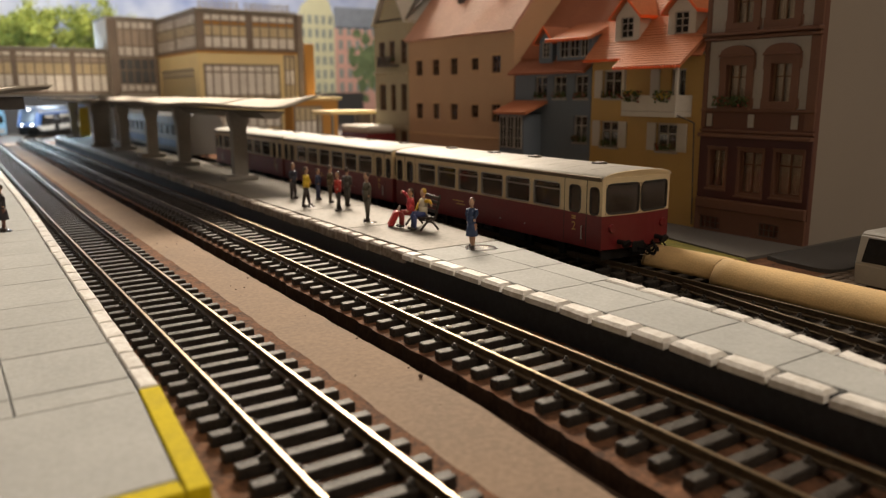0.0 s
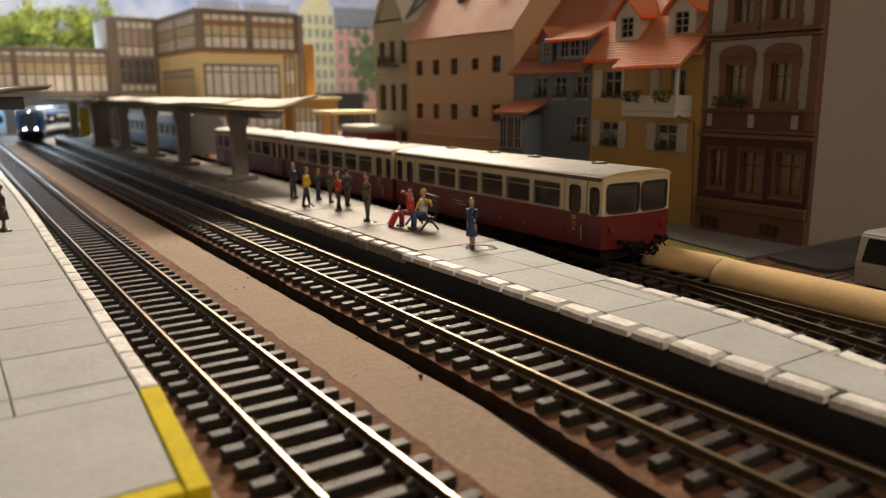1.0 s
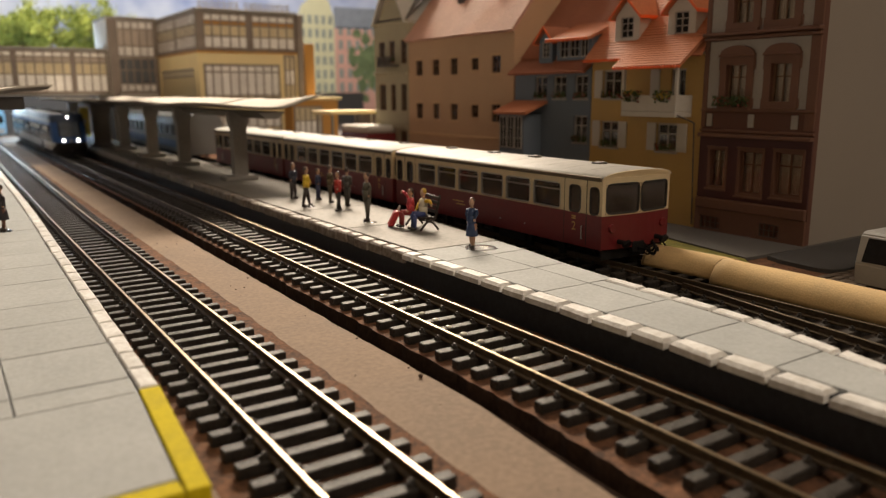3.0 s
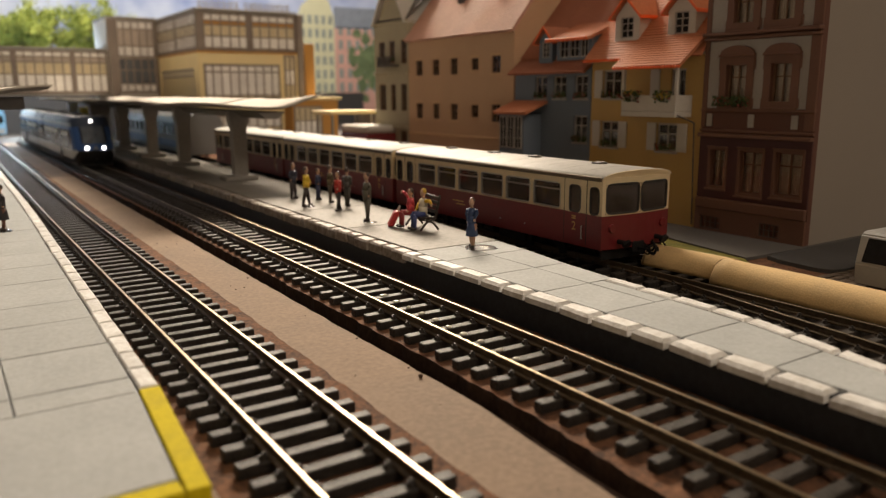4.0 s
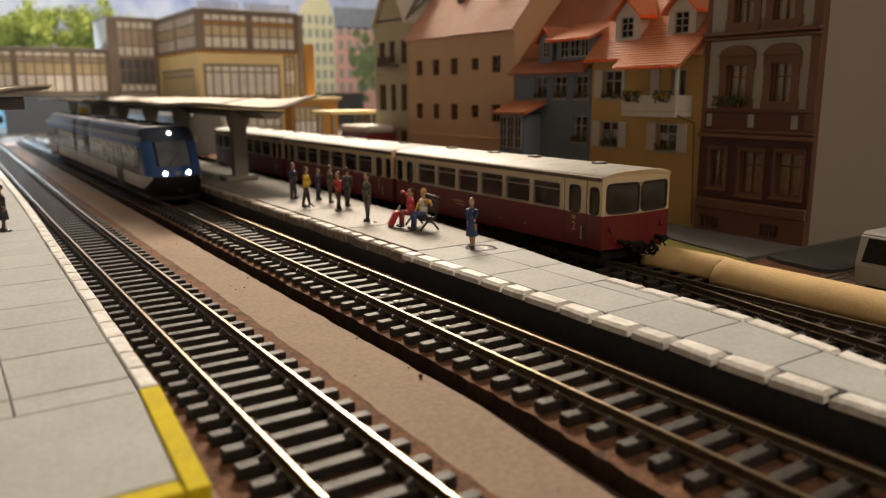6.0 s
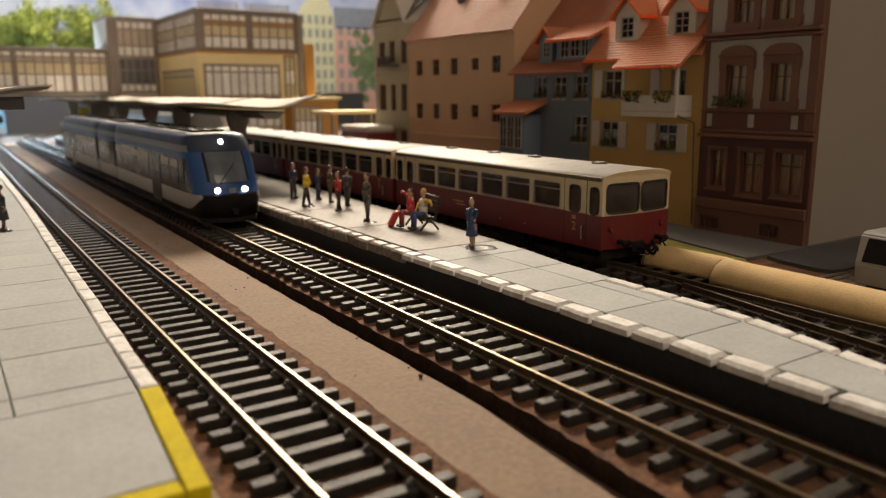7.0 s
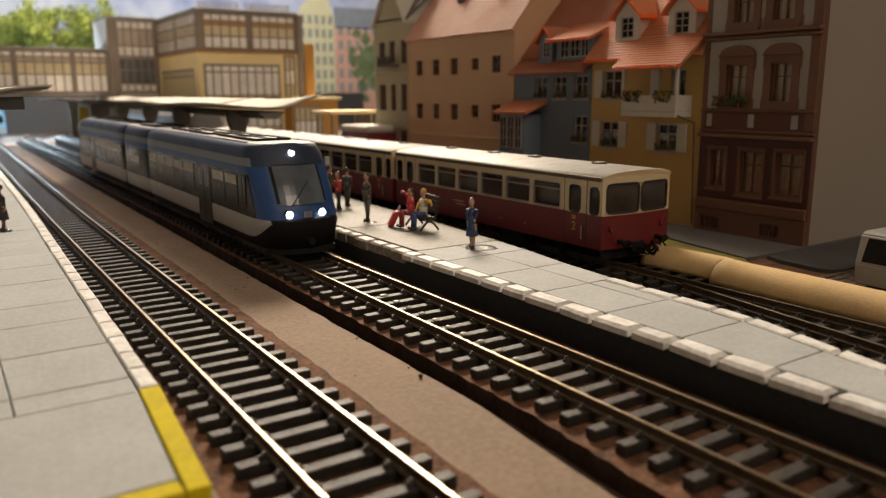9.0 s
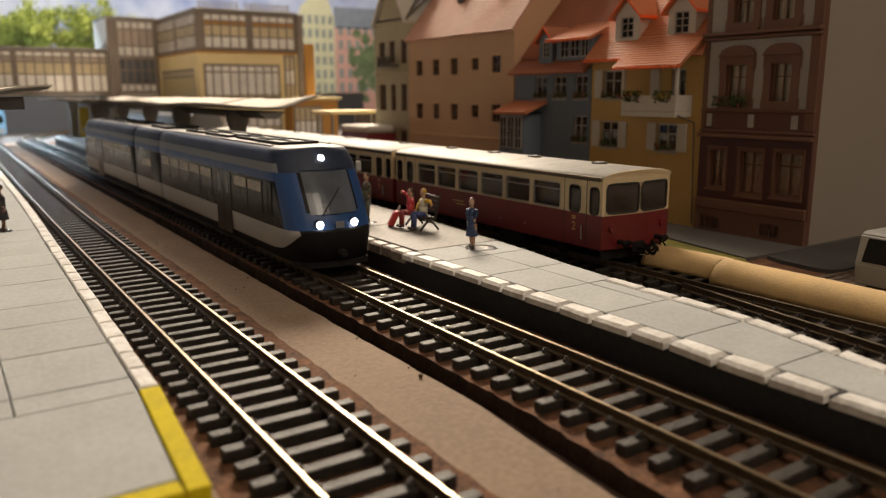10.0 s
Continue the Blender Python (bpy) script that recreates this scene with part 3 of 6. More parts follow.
def bars(bm, u0, u1, v0, v1, wd, d0, d1, put, muntins=(0.5,), rails=(0.55,)):
    """A window frame with muntins, as flat bars between depths d0 and d1."""
    def bar(a, b, c, d):
        ps = [put(u, v, n) for n in (d0, d1) for v in (c, d) for u in (a, b)]
        x, y, z = zip(*ps)
        box(bm, min(x), max(x), min(y), max(y), min(z), max(z))
    bar(u0, u0 + wd, v0, v1), bar(u1 - wd, u1, v0, v1)
    bar(u0 + wd, u1 - wd, v0, v0 + wd), bar(u0 + wd, u1 - wd, v1 - wd, v1)
    cuts = [u0 + wd] + [u0 + (u1 - u0) * f for f in muntins] + [u1 - wd]
    for f in muntins:
        c = u0 + (u1 - u0) * f
        bar(c - wd * 0.35, c + wd * 0.35, v0 + wd, v1 - wd)
    for f in rails:
        c = v0 + (v1 - v0) * f
        for a, b in zip(cuts, cuts[1:]):
            bar(a + wd * 0.36 * (a != cuts[0]), b - wd * 0.36 * (b != cuts[-1]), c - wd * 0.35, c + wd * 0.35)


def flat(name, u0, u1, v0, v1, d0, d1, put, material, parent, bev=0.0, label=""):
    ps = [put(u, v, n) for n in (d0, d1) for v in (v0, v1) for u in (u0, u1)]
    x, y, z = zip(*ps)
    return boxpart(name, material, parent, min(x), max(x), min(y), max(y), min(z), max(z), bev, label)


def bush(bm, c, sx, sy, sz, rng, n=26):
    """A small heap of leaf clumps; some get the second or third material."""
    for _ in range(n):
        p = (c[0] + rng.uniform(-sx, sx), c[1] + rng.uniform(-sy, sy), c[2] + rng.uniform(0, sz))
        r = rng.uniform(0.5, 1.0)
        v = [bm.verts.new(Vector(p) + Vector((rng.uniform(-1, 1), rng.uniform(-1, 1), rng.uniform(-1, 1))).normalized() * r) for _ in range(4)]
        k = rng.choice((0, 0, 0, 0, 0, 1)) if n < 120 else rng.choice((0, 0, 0, 0, 0, 0, 1, 2))
        for q in ((0, 1, 2), (0, 2, 3), (0, 3, 1), (1, 3, 2)):
            bm.faces.new([v[i] for i in q]).material_index = k


def window(h, u0, u1, v0, v1, put=front, frame_mat=None, deep=0.7, curtain=0.6, sill=None, box_of_flowers=False, muntins=(0.5,), rails=(0.62,), seed=0):
    """A glazed window in an opening: frame with pane, curtain and sill under it."""
    bm = bmesh.new()
    bars(bm, u0, u1, v0, v1, max(0.55, (u1 - u0) * 0.075), deep, deep + 0.7, put, muntins, rails)
    w = part("window", bm, frame_mat or M["frame_w"], h)
    g = flat("pane", u0 + 0.3, u1 - 0.3, v0 + 0.3, v1 - 0.3, deep + 0.75, deep + 0.95, put, M["glass"], w)
    g.visible_shadow = False
    if curtain:
        k = (u1 - u0) * 0.5 * curtain
        bm = bmesh.new()
        for a, b in ((u0 + 0.2, u0 + k), (u1 - k, u1 - 0.2)):
            n = 7
            for i in range(n):
                ua, ub = a + (b - a) * i / n, a + (b - a) * (i + 1) / n
                da, db = deep + 1.5 + 0.35 * (i % 2), deep + 1.5 + 0.35 * ((i + 1) % 2)
                top, bot = v1 - 0.3, v0 + 0.3
                q = [put(ua, bot, da), put(ub, bot, db), put(ub, top, db), put(ua, top, da)]
                r = [put(ua, bot, da + 0.15), put(ub, bot, db + 0.15), put(ub, top, db + 0.15), put(ua, top, da + 0.15)]
                qa, ra = [bm.verts.new(p) for p in q], [bm.verts.new(p) for p in r]
                bm.faces.new(qa), bm.faces.new(ra[::-1])
                for s in range(4):
                    bm.faces.new((qa[s], ra[s], ra[(s + 1) % 4], qa[(s + 1) % 4]))
        part("curtain", bm, M["curtain"], w)
    if sill:
        flat("sill", u0 - 0.8, u1 + 0.8, v0 - 1.1, v0 - 0.05, -0.9, 0.6, put, sill, w, 0.15)
    if box_of_flowers:
        bm = bmesh.new()
        rng = random.Random(seed + int(u0 * 10))
        c = put((u0 + u1) / 2, v0 + 0.3, -1.2)
        bush(bm, c, 0.9, (u1 - u0) / 2, 3.2, rng, 90)
        part("flower_box", bm, [M["leaf"], M["bloom"], M["bloom_y"]], w, "dark leaves with small red blossoms")
    return w


def roof_slope(bm, y0, y1, xe, ze, xr, zr, rows, lap=0.35, thick=0.6, along=2.6, taper=0.0):
    """Tile courses from the eave (xe, ze) up to the ridge (xr, zr): overlapping strips with a toothed lower edge."""
    d = Vector((xr - xe, 0, zr - ze))
    ln = d.length
    d.normalize()
    nrm = Vector((-d.z, 0, d.x))
    if nrm.z < 0:
        nrm = -nrm
    for r in range(rows):
        f0, f1 = ln * r / rows, ln * (r + 1) / rows + lap
        ya, yb = y0 + taper * r / rows, y1 - taper * r / rows
        n = max(1, int((yb - ya) / along))
        base = Vector((xe, 0, ze))
        lo, hi = base + d * f0 + nrm * (thick + 0.12), base + d * f1 + nrm * thick * 0.55
        lob = base + d * f0
        top, bot, edge = [], [], []
        for i in range(n + 1):
            y = ya + (yb - ya) * i / n
            k = 0.10 * (i % 2)
            top.append(bm.verts.new((hi.x, y, hi.z)))
            bot.append(bm.verts.new((lo.x + nrm.x * k, y, lo.z + nrm.z * k)))
            edge.append(bm.verts.new((lob.x, y, lob.z)))
        for i in range(n):
            bm.faces.new((bot[i], bot[i + 1], top[i + 1], top[i]))
            bm.faces.new((edge[i], edge[i + 1], bot[i + 1], bot[i]))
        bm.faces.new((edge[0], bot[0], top[0])), bm.faces.new((edge[-1], top[-1], bot[-1]))


def roof_body(bm, y0, y1, xe, ze, xr, zr, thick=1.0):
    """The board under the tiles."""
    d = Vector((xr - xe, 0, zr - ze)).normalized()
    n = Vector((-d.z, 0, d.x))
    if n.z < 0:
        n = -n
    pts = [(xe, ze), (xr, zr), (xr - n.x * thick, zr - n.z * thick), (xe - n.x * thick, ze - n.z * thick)]
    side_prism(bm, pts, y0, y1)


BASE = -5.0  # street level


def house_shell(name, label, y0, y1, depth, height, wall, holes, x=312.0, side=None, group="town houses"):
    """An upright shell: front with openings, two end walls and a back; z from street level."""
    h = thing(name, label, "house", x, y0, BASE, group=group)
    w = y1 - y0
    bm = bmesh.new()
    panel(bm, w, height, 3.0, holes, front)
    part("front_wall", bm, wall, h)
    # Dark sheet added behind the windows, standing in for unlit rooms.
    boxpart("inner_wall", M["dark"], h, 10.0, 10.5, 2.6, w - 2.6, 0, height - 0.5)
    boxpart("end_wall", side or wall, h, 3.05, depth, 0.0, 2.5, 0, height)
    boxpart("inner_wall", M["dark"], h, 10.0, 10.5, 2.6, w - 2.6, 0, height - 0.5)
    boxpart("end_wall", side or wall, h, 3.05, depth, w - 2.5, w, 0, height)
    boxpart("back_wall", side or wall, h, depth - 2.5, depth, 2.55, w - 2.55, 0, height)
    return h


# ---- the row of town houses ----
def tiles(bm, material, parent, label=""):
    """The joined courses of one roof, too fine to pick apart."""
    return tagged(part("roof_tiles", bm, material, parent, label), kind="stuff")


def ochre_house():
    y0, y1 = 390.0, 520.0
    cols = [(404, 413.5), (428.5, 436.5), (453.5, 462), (477, 485.5), (500, 509)]
    rows = [(43.5, 55), (75.2, 86.5)]
    holes = []
    for i, (a, b) in enumerate(cols):
        for c, d in rows:
            if i == 1:
                c, d = c + 2.5, d - 0.6
            holes.append((a - y0, b - y0, c + 5, d + 5))
    h = house_shell("ochre_house", "tall ochre rendered house with pink tiled roof and small windows", y0, y1, 100, 107, M["ochre"], holes)
    for k, (a, b, c, d) in enumerate(holes):
        window(h, a, b, c, d, frame_mat=M["frame_b"], curtain=0.95, sill=M["ochre_trim"], muntins=(0.5,), rails=(0.6,), seed=k)
        boxpart("lintel", M["ochre_trim"], h, -0.7, -0.02, a - 0.6, b + 0.6, d + 0.1, d + 1.3, 0.15)
    boxpart("string_course", M["ochre_trim"], h, -1.2, -0.02, 0, y1 - y0, 36.5, 38.5, 0.2)
    boxpart("plinth", M["ochre_trim"], h, -0.8, -0.02, 0, y1 - y0, 0, 9, 0.2)
    w = y1 - y0
    bm = bmesh.new()
    roof_slope(bm, -2.0, w + 1, -3.0, 106.2, 50, 172, 40, thick=0.95, along=2.2)
    roof_slope(bm, -2.0, w + 1, 103.0, 106.2, 50, 172, 20, along=6)
    roof_body(bm, -1.6, w + 0.6, -2.6, 106.0, 50, 171.6)
    tiles(bm, M["tile"], h, "weathered pink clay tiles in fine courses")
    for ya in (0.0, w - 2.5):
        bm = bmesh.new()
        side_prism(bm, [(0.2, 107), (99.8, 107), (50, 168.5)], ya, ya + 2.5)
        part("gable_wall", bm, M["ochre"], h)
    for c in (32.0, 78.0):
        boxpart("roof_hatch", M["slate"], h, 15.5, 21, c, c + 8, 130.5, 137, 0.4, "dark roof hatch")


def yellow_house():
    y0, y1 = 244.0, 320.0
    H = [(258.5, 271.5, 33, 47.2), (298.5, 311.7, 33, 47.2), (297.5, 311, 59.5, 74.6), (255, 264, 59.5, 74)]
    holes = [(a - y0, b - y0, c + 5, d + 5) for a, b, c, d in H]
    h = house_shell("yellow_house", "narrow mustard house with orange roof, white shutters and balcony", y0, y1, 90, 85.5, M["yellowwall"], holes)
    for k, (a, b, c, d) in enumerate(holes):
        window(h, a, b, c, d, frame_mat=M["frame_w"], curtain=0.95, sill=M["frame_w"], box_of_flowers=k < 3, seed=k + 20)
        if k < 3:
            for s in ((a - 6.2, a - 0.4), (b + 0.4, b + 6.2)):
                if k == 2 and s[0] < a:
                    continue
                bm = bmesh.new()
                saw = [(-0.02, c), (-0.02, d)]
                for i in range(9):
                    z = d - (d - c) * i / 9
                    saw += [(-0.55, z), (-0.95, z - (d - c) / 9 + 0.1)]
                side_prism(bm, saw, s[0], s[1])
                part("shutter", bm, M["plaster"], h, "white louvred shutter")
    # balcony: floor, parapet, posts
    b = boxpart("balcony", M["plaster"], h, -12, -0.02, 6.3, 42.0, 55.5, 58.2, 0.3, "white balcony with solid parapet")
    boxpart("parapet", M["plaster"], b, -12, -10.8, 6.3, 42.0, 58.25, 66.2, 0.2)
    boxpart("parapet", M["plaster"], b, -10.75, -0.02, 6.3, 7.4, 58.25, 66.2, 0.2)
    boxpart("parapet", M["plaster"], b, -10.75, -0.02, 40.9, 42.0, 58.25, 66.2, 0.2)
    for ya in (6.3, 40.4):
        boxpart("post", M["plaster"], b, -12, -10.4, ya, ya + 1.6, 66.25, 80.5, 0.15)
    boxpart("shutter", M["plaster"], b, -0.8, -0.02, 27, 33, 64, 79.0, 0.15, "white shutter")
    bm = bmesh.new()
    tube(bm, (-11.5, 7, 57), (-3, 2.2, 53), 0.35)
    tube(bm, (-3, 2.2, 53), (-0.6, 2.0, 3), 0.35)
    part("drain_pipe", bm, M["slate"], b)
    rng = random.Random(5)
    for c in (14.5, 34.5):
        bm = bmesh.new()
        bush(bm, (-12.6, c, 63.0), 1.6, 5.2, 5.4, rng, 220)
        part("flower_box", bm, [M["leaf"], M["bloom"], M["bloom_y"]], b, "dark leaves with red and yellow blossoms")
    w = y1 - y0
    # main roof, with the lower part drawn out over the balcony
    bm = bmesh.new()
    roof_slope(bm, 44.5, w + 0.5, -6.0, 84.8, 55, 150, 44, along=1.8)
    roof_slope(bm, -0.5, 44.4, 3.0, 94.8, 55, 150, 38, along=1.8)
    roof_slope(bm, 1.5, 44.0, -16.5, 80.2, 3.2, 95.6, 13, along=1.8)
    roof_body(bm, -0.2, w + 0.2, -4.5, 85.2, 55, 149.2)
    roof_body(bm, 2.0, 43.6, -16, 80.0, 3.0, 94.8, 0.8)
    roof_slope(bm, -0.5, w + 0.5, 96, 84.8, 55, 150, 12, along=6)
    tiles(bm, M["tile2"], h, "orange-red clay tiles in fine courses")
    for ya, yb, xe, ze in ((44.5, w + 0.5, -6.4, 84.6), (1.2, 44.2, -17.0, 79.8)):
        bm = bmesh.new()
        box(bm, xe - 0.6, xe + 0.5, ya, yb, ze - 0.9, ze + 0.5, 0.15)
        i = ya
        while i < yb - 1:
            box(bm, xe - 1.2, xe - 0.62, i, i + 0.9, ze - 0.7, ze + 0.4)
            i += 1.8
        part("eave", bm, M["tile_edge"], h, "bright orange eave edge")
    for ya in (0.0, w - 2.5):
        bm = bmesh.new()
        side_prism(bm, [(0.2, 85.5), (89.8, 85.5), (53, 146.5)], ya, ya + 2.5)
        part("gable_wall", bm, M["plaster"], h)
    for ya, yb in ((9.5, 26.5), (45.5, 62.5)):
        dormer(h, ya, yb, 3.0, 93.0, 107.5, 116.5, M["plaster"], M["tile2"], 4.0)


def dormer(h, ya, yb, x, z0, z1, zt, wall, tile, side_gap):
    """A gabled dormer: front with window, cheeks and a little roof with bright edges."""
    c = (ya + yb) / 2
    bm = bmesh.new()
    hole = (side_gap, yb - ya - side_gap, 3.0, z1 - z0 - 0.6)
    panel(bm, yb - ya, z1 - z0, 1.5, [hole], lambda u, v, n: (x + n, ya + u, z0 + v))
    for a, b in ((ya, ya + 1.2), (yb - 1.2, yb)):
        box(bm, x + 1.55, x + 26, a, b, z0, z1)
    vs = [(x, ya, z1), (x, yb, z1), (x, c, zt - 1)]
    lo = [bm.verts.new(p) for p in vs]
    hi = [bm.verts.new((p[0] + 1.5, p[1], p[2])) for p in vs]
    bm.faces.new(lo), bm.faces.new(hi[::-1])
    for i in range(3):
        bm.faces.new((lo[i], lo[(i + 1) % 3], hi[(i + 1) % 3], hi[i]))
    d = part("dormer", bm, wall, h, "gabled dormer with a small window")
    bm = bmesh.new()
    bars(bm, ya + hole[0], ya + hole[1], z0 + hole[2], z0 + hole[3], 0.7, x + 0.3, x + 0.9, lambda u, v, n: (n, u, v), (0.5,), (0.36, 0.68))
    part("window_frame", bm, M["frame_w"], d)
    boxpart("pane", M["band"], d, x + 0.95, x + 1.2, ya + hole[0], ya + hole[1], z0 + hole[2], z0 + hole[3])
    boxpart("sill", wall, d, x - 0.8, x - 0.02, ya + 0.5, yb - 0.5, z0 + 1.4, z0 + 2.6, 0.15)
    for s in (-1, 1):
        ye = c + s * ((yb - ya) / 2 + 2.2)
        ze = z1 - 1.6
        for nm, mt, xa, xb, dz in (("dormer_roof", tile, x - 2.2, x + 34, 0.0), ("verge", M["tile_edge"], x - 3.0, x - 2.25, 0.15)):
            bm = bmesh.new()
            pts = [(ye, ze + dz), (c, zt + dz), (c, zt + 1.3 + dz), (ye, ze + 1.3 + dz)]
            lo = [bm.verts.new((xa, p, q)) for p, q in pts]
            hi = [bm.verts.new((xb, p, q)) for p, q in pts]
            bm.faces.new(lo), bm.faces.new(hi[::-1])
            for i in range(4):
                bm.faces.new((lo[i], lo[(i + 1) % 4], hi[(i + 1) % 4], hi[i]))
            part(nm, bm, mt, d)
        bm = bmesh.new()
        box(bm, x - 2.8, x + 30, min(ye, ye + s * 0.8), max(ye, ye + s * 0.8), ze - 0.5, ze + 1.4, 0.15)
        part("eave", bm, M["tile_edge"], d)


def blue_house():
    y0, y1 = 320.5, 388.5
    H = [(323.3, 333.7, 59.2, 72.2), (341, 352, 59.2, 72.2), (358, 368.6, 59.2, 72.2), (322.8, 333.8, 34.4, 49.6)]
    holes = [(a - y0, b - y0, c + 5, d + 5) for a, b, c, d in H]
    h = house_shell("blue_house", "slate-blue house with red-brown tiled roof and flower boxes", y0, y1, 90, 84, M["bluewall"], holes)
    for k, (a, b, c, d) in enumerate(holes):
        window(h, a, b, c, d, frame_mat=M["frame_w"], curtain=0.95, sill=M["frame_w"], box_of_flowers=True, seed=k + 40)
    w = y1 - y0
    bm = bmesh.new()
    roof_slope(bm, 0, w, -6.5, 78.8, 6, 88.0, 6, along=2.0)
    roof_body(bm, 0.2, w - 0.2, -6, 79.0, 6, 87.4)
    roof_slope(bm, 0, w, 4.0, 88.0, 52, 142, 42, along=2.0)
    roof_body(bm, 0.2, w - 0.2, 4.2, 87.6, 52, 141)
    roof_slope(bm, 0, w, 94, 86.0, 52, 142, 12, along=6)
    tiles(bm, M["tile_brown"], h, "brown-red clay tiles in fine courses")
    # long shed dormer with a row of lights, and a small gabled one
    bm = bmesh.new()
    panel(bm, 29.0, 13.5, 1.5, [(3, 9.2, 1.6, 11.6), (10.2, 18.2, 1.6, 11.6), (19.2, 26.5, 1.6, 11.6)], lambda u, v, n: (1.0 + n, 1.5 + u, 86.0 + v))
    for a in (1.5, 29.3):
        box(bm, 2.55, 24, a, a + 1.2, 86, 99.5)
    d = part("dormer", bm, M["bluewall"], h, "long shed dormer with a row of windows")
    for a, b in ((4.5, 10.7), (11.7, 19.7), (20.7, 28.0)):
        bm = bmesh.new()
        bars(bm, a, b, 87.6, 97.6, 0.6, 1.2, 1.9, front, (0.5,), (0.5,))
        part("window_frame", bm, M["frame_w"], d)
        boxpart("pane", M["band"], d, 1.95, 2.2, a, b, 87.6, 97.6)
    bm = bmesh.new()
    roof_slope(bm, -1.0, 33.5, -5.0, 97.0, 24, 108.5, 10, along=2.0)
    roof_body(bm, -0.8, 33.3, -4.6, 97.2, 24, 108.0)
    tiles(bm, M["tile2"], d)
    boxpart("eave", M["tile_edge"], d, -6.0, -5.05, -1.0, 33.5, 96.4, 98.2, 0.2)
    dormer(h, 34.5, 46.5, 1.0, 85.0, 98.0, 105.0, M["bluewall"], M["tile_brown"], 2.6)
    # porch
    p = boxpart("porch", M["bluewall"], h, -14, -0.02, 42.0, 66.0, 0, 54.5, 0.2, "glazed porch with small red roof")
    bm = bmesh.new()
    for i in range(3):
        bars(bm, 43.5 + i * 7.3, 50 + i * 7.3, 34, 53.5, 0.6, -14.8, -14.05, front, (0.5,), (0.33, 0.66))
    part("window_frame", bm, M["frame_w"], p)
    boxpart("pane", M["band"], p, -14.3, -14.02, 43.6, 65.0, 34.2, 53.3)
    bm = bmesh.new()
    for i in range(4):
        bars(bm, 43.5 + i * 5.4, 48.3 + i * 5.4, 22, 31, 0.5, -14.6, -14.05, front, (), ())
    part("lattice", bm, M["frame_w"], p)
    bm = bmesh.new()
    roof_slope(bm, 36.5, 68, -18, 55.6, -0.2, 62.5, 7, along=2.0)
    roof_body(bm, 36.8, 67.7, -17.6, 55.6, -0.2, 62.2)
    tiles(bm, M["tile2"], p, "small red tiled roof")


def olive_house():
    y0, y1 = 520.5, 574.0
    H = [(523.5, 532.5, 48.5, 69.5), (540.5, 548.5, 48.5, 69.5), (556, 567, 48.5, 69.5), (523, 532, 85, 103), (541, 550, 86, 103), (557, 567, 86, 103), (524, 534, 12, 33), (554, 566, 12, 33)]
    holes = [(a - y0, b - y0, c + 5, d + 5) for a, b, c, d in H]
    h = house_shell("olive_house", "olive-grey rendered house with tall windows and pale gable boards", y0, y1, 90, 122, M["olive"], holes)
    for k, (a, b, c, d) in enumerate(holes):
        window(h, a, b, c, d, frame_mat=M["frame_b"], curtain=0.95, sill=M["olive"], box_of_flowers=k in (4, 5), rails=(0.6,), seed=k + 60)
    w = y1 - y0
    for z in (40.0, 82.0, 120.5):
        boxpart("cornice", M["olive"], h, -2.2, -0.02, -0.2, w + 0.2, z, z + 2.2, 0.3)
    bm = bmesh.new()
    box(bm, -8, -0.02, 14, 36, 88, 89.5, 0.2)
    for i in range(12):
        box(bm, -7.9, -7.3, 14.4 + i * 1.9, 15.0 + i * 1.9, 89.55, 95)
    box(bm, -8, -7.2, 14, 36, 95.05, 95.8)
    part("balcony", bm, M["slate"], h, "dark railed balcony")
    # cross gable with pale verge boards
    bm = bmesh.new()
    lo = [bm.verts.new(p) for p in ((0, 6, 122), (0, w - 6, 122), (0, w / 2, 154))]
    hi = [bm.verts.new((p.co.x + 3, p.co.y, p.co.z)) for p in lo]
    bm.faces.new(lo), bm.faces.new(hi[::-1])
    for i in range(3):
        bm.faces.new((lo[i], lo[(i + 1) % 3], hi[(i + 1) % 3], hi[i]))
    g = part("gable_wall", bm, M["olive"], h)
    for s, ya in ((1, 2.0), (-1, w - 2.0)):
        bm = bmesh.new()
        q = [(ya, 120.5), (w / 2, 157.5), (w / 2, 160), (ya - s * 2.4, 120.5)]
        lo = [bm.verts.new((-3.0, a, b)) for a, b in q]
        hi = [bm.verts.new((50, a, b)) for a, b in q]
        bm.faces.new(lo), bm.faces.new(hi[::-1])
        for i in range(4):
            bm.faces.new((lo[i], lo[(i + 1) % 4], hi[(i + 1) % 4], hi[i]))
        part("verge_board", bm, M["plaster"], g, "pale verge board")
    bm = bmesh.new()
    roof_slope(bm, -0.5, w + 0.5, -1, 123, 48, 172, 24, along=2.4)
    roof_slope(bm, -0.5, w + 0.5, 92, 122, 48, 172, 12, along=6)
    tiles(bm, M["slate"], h)


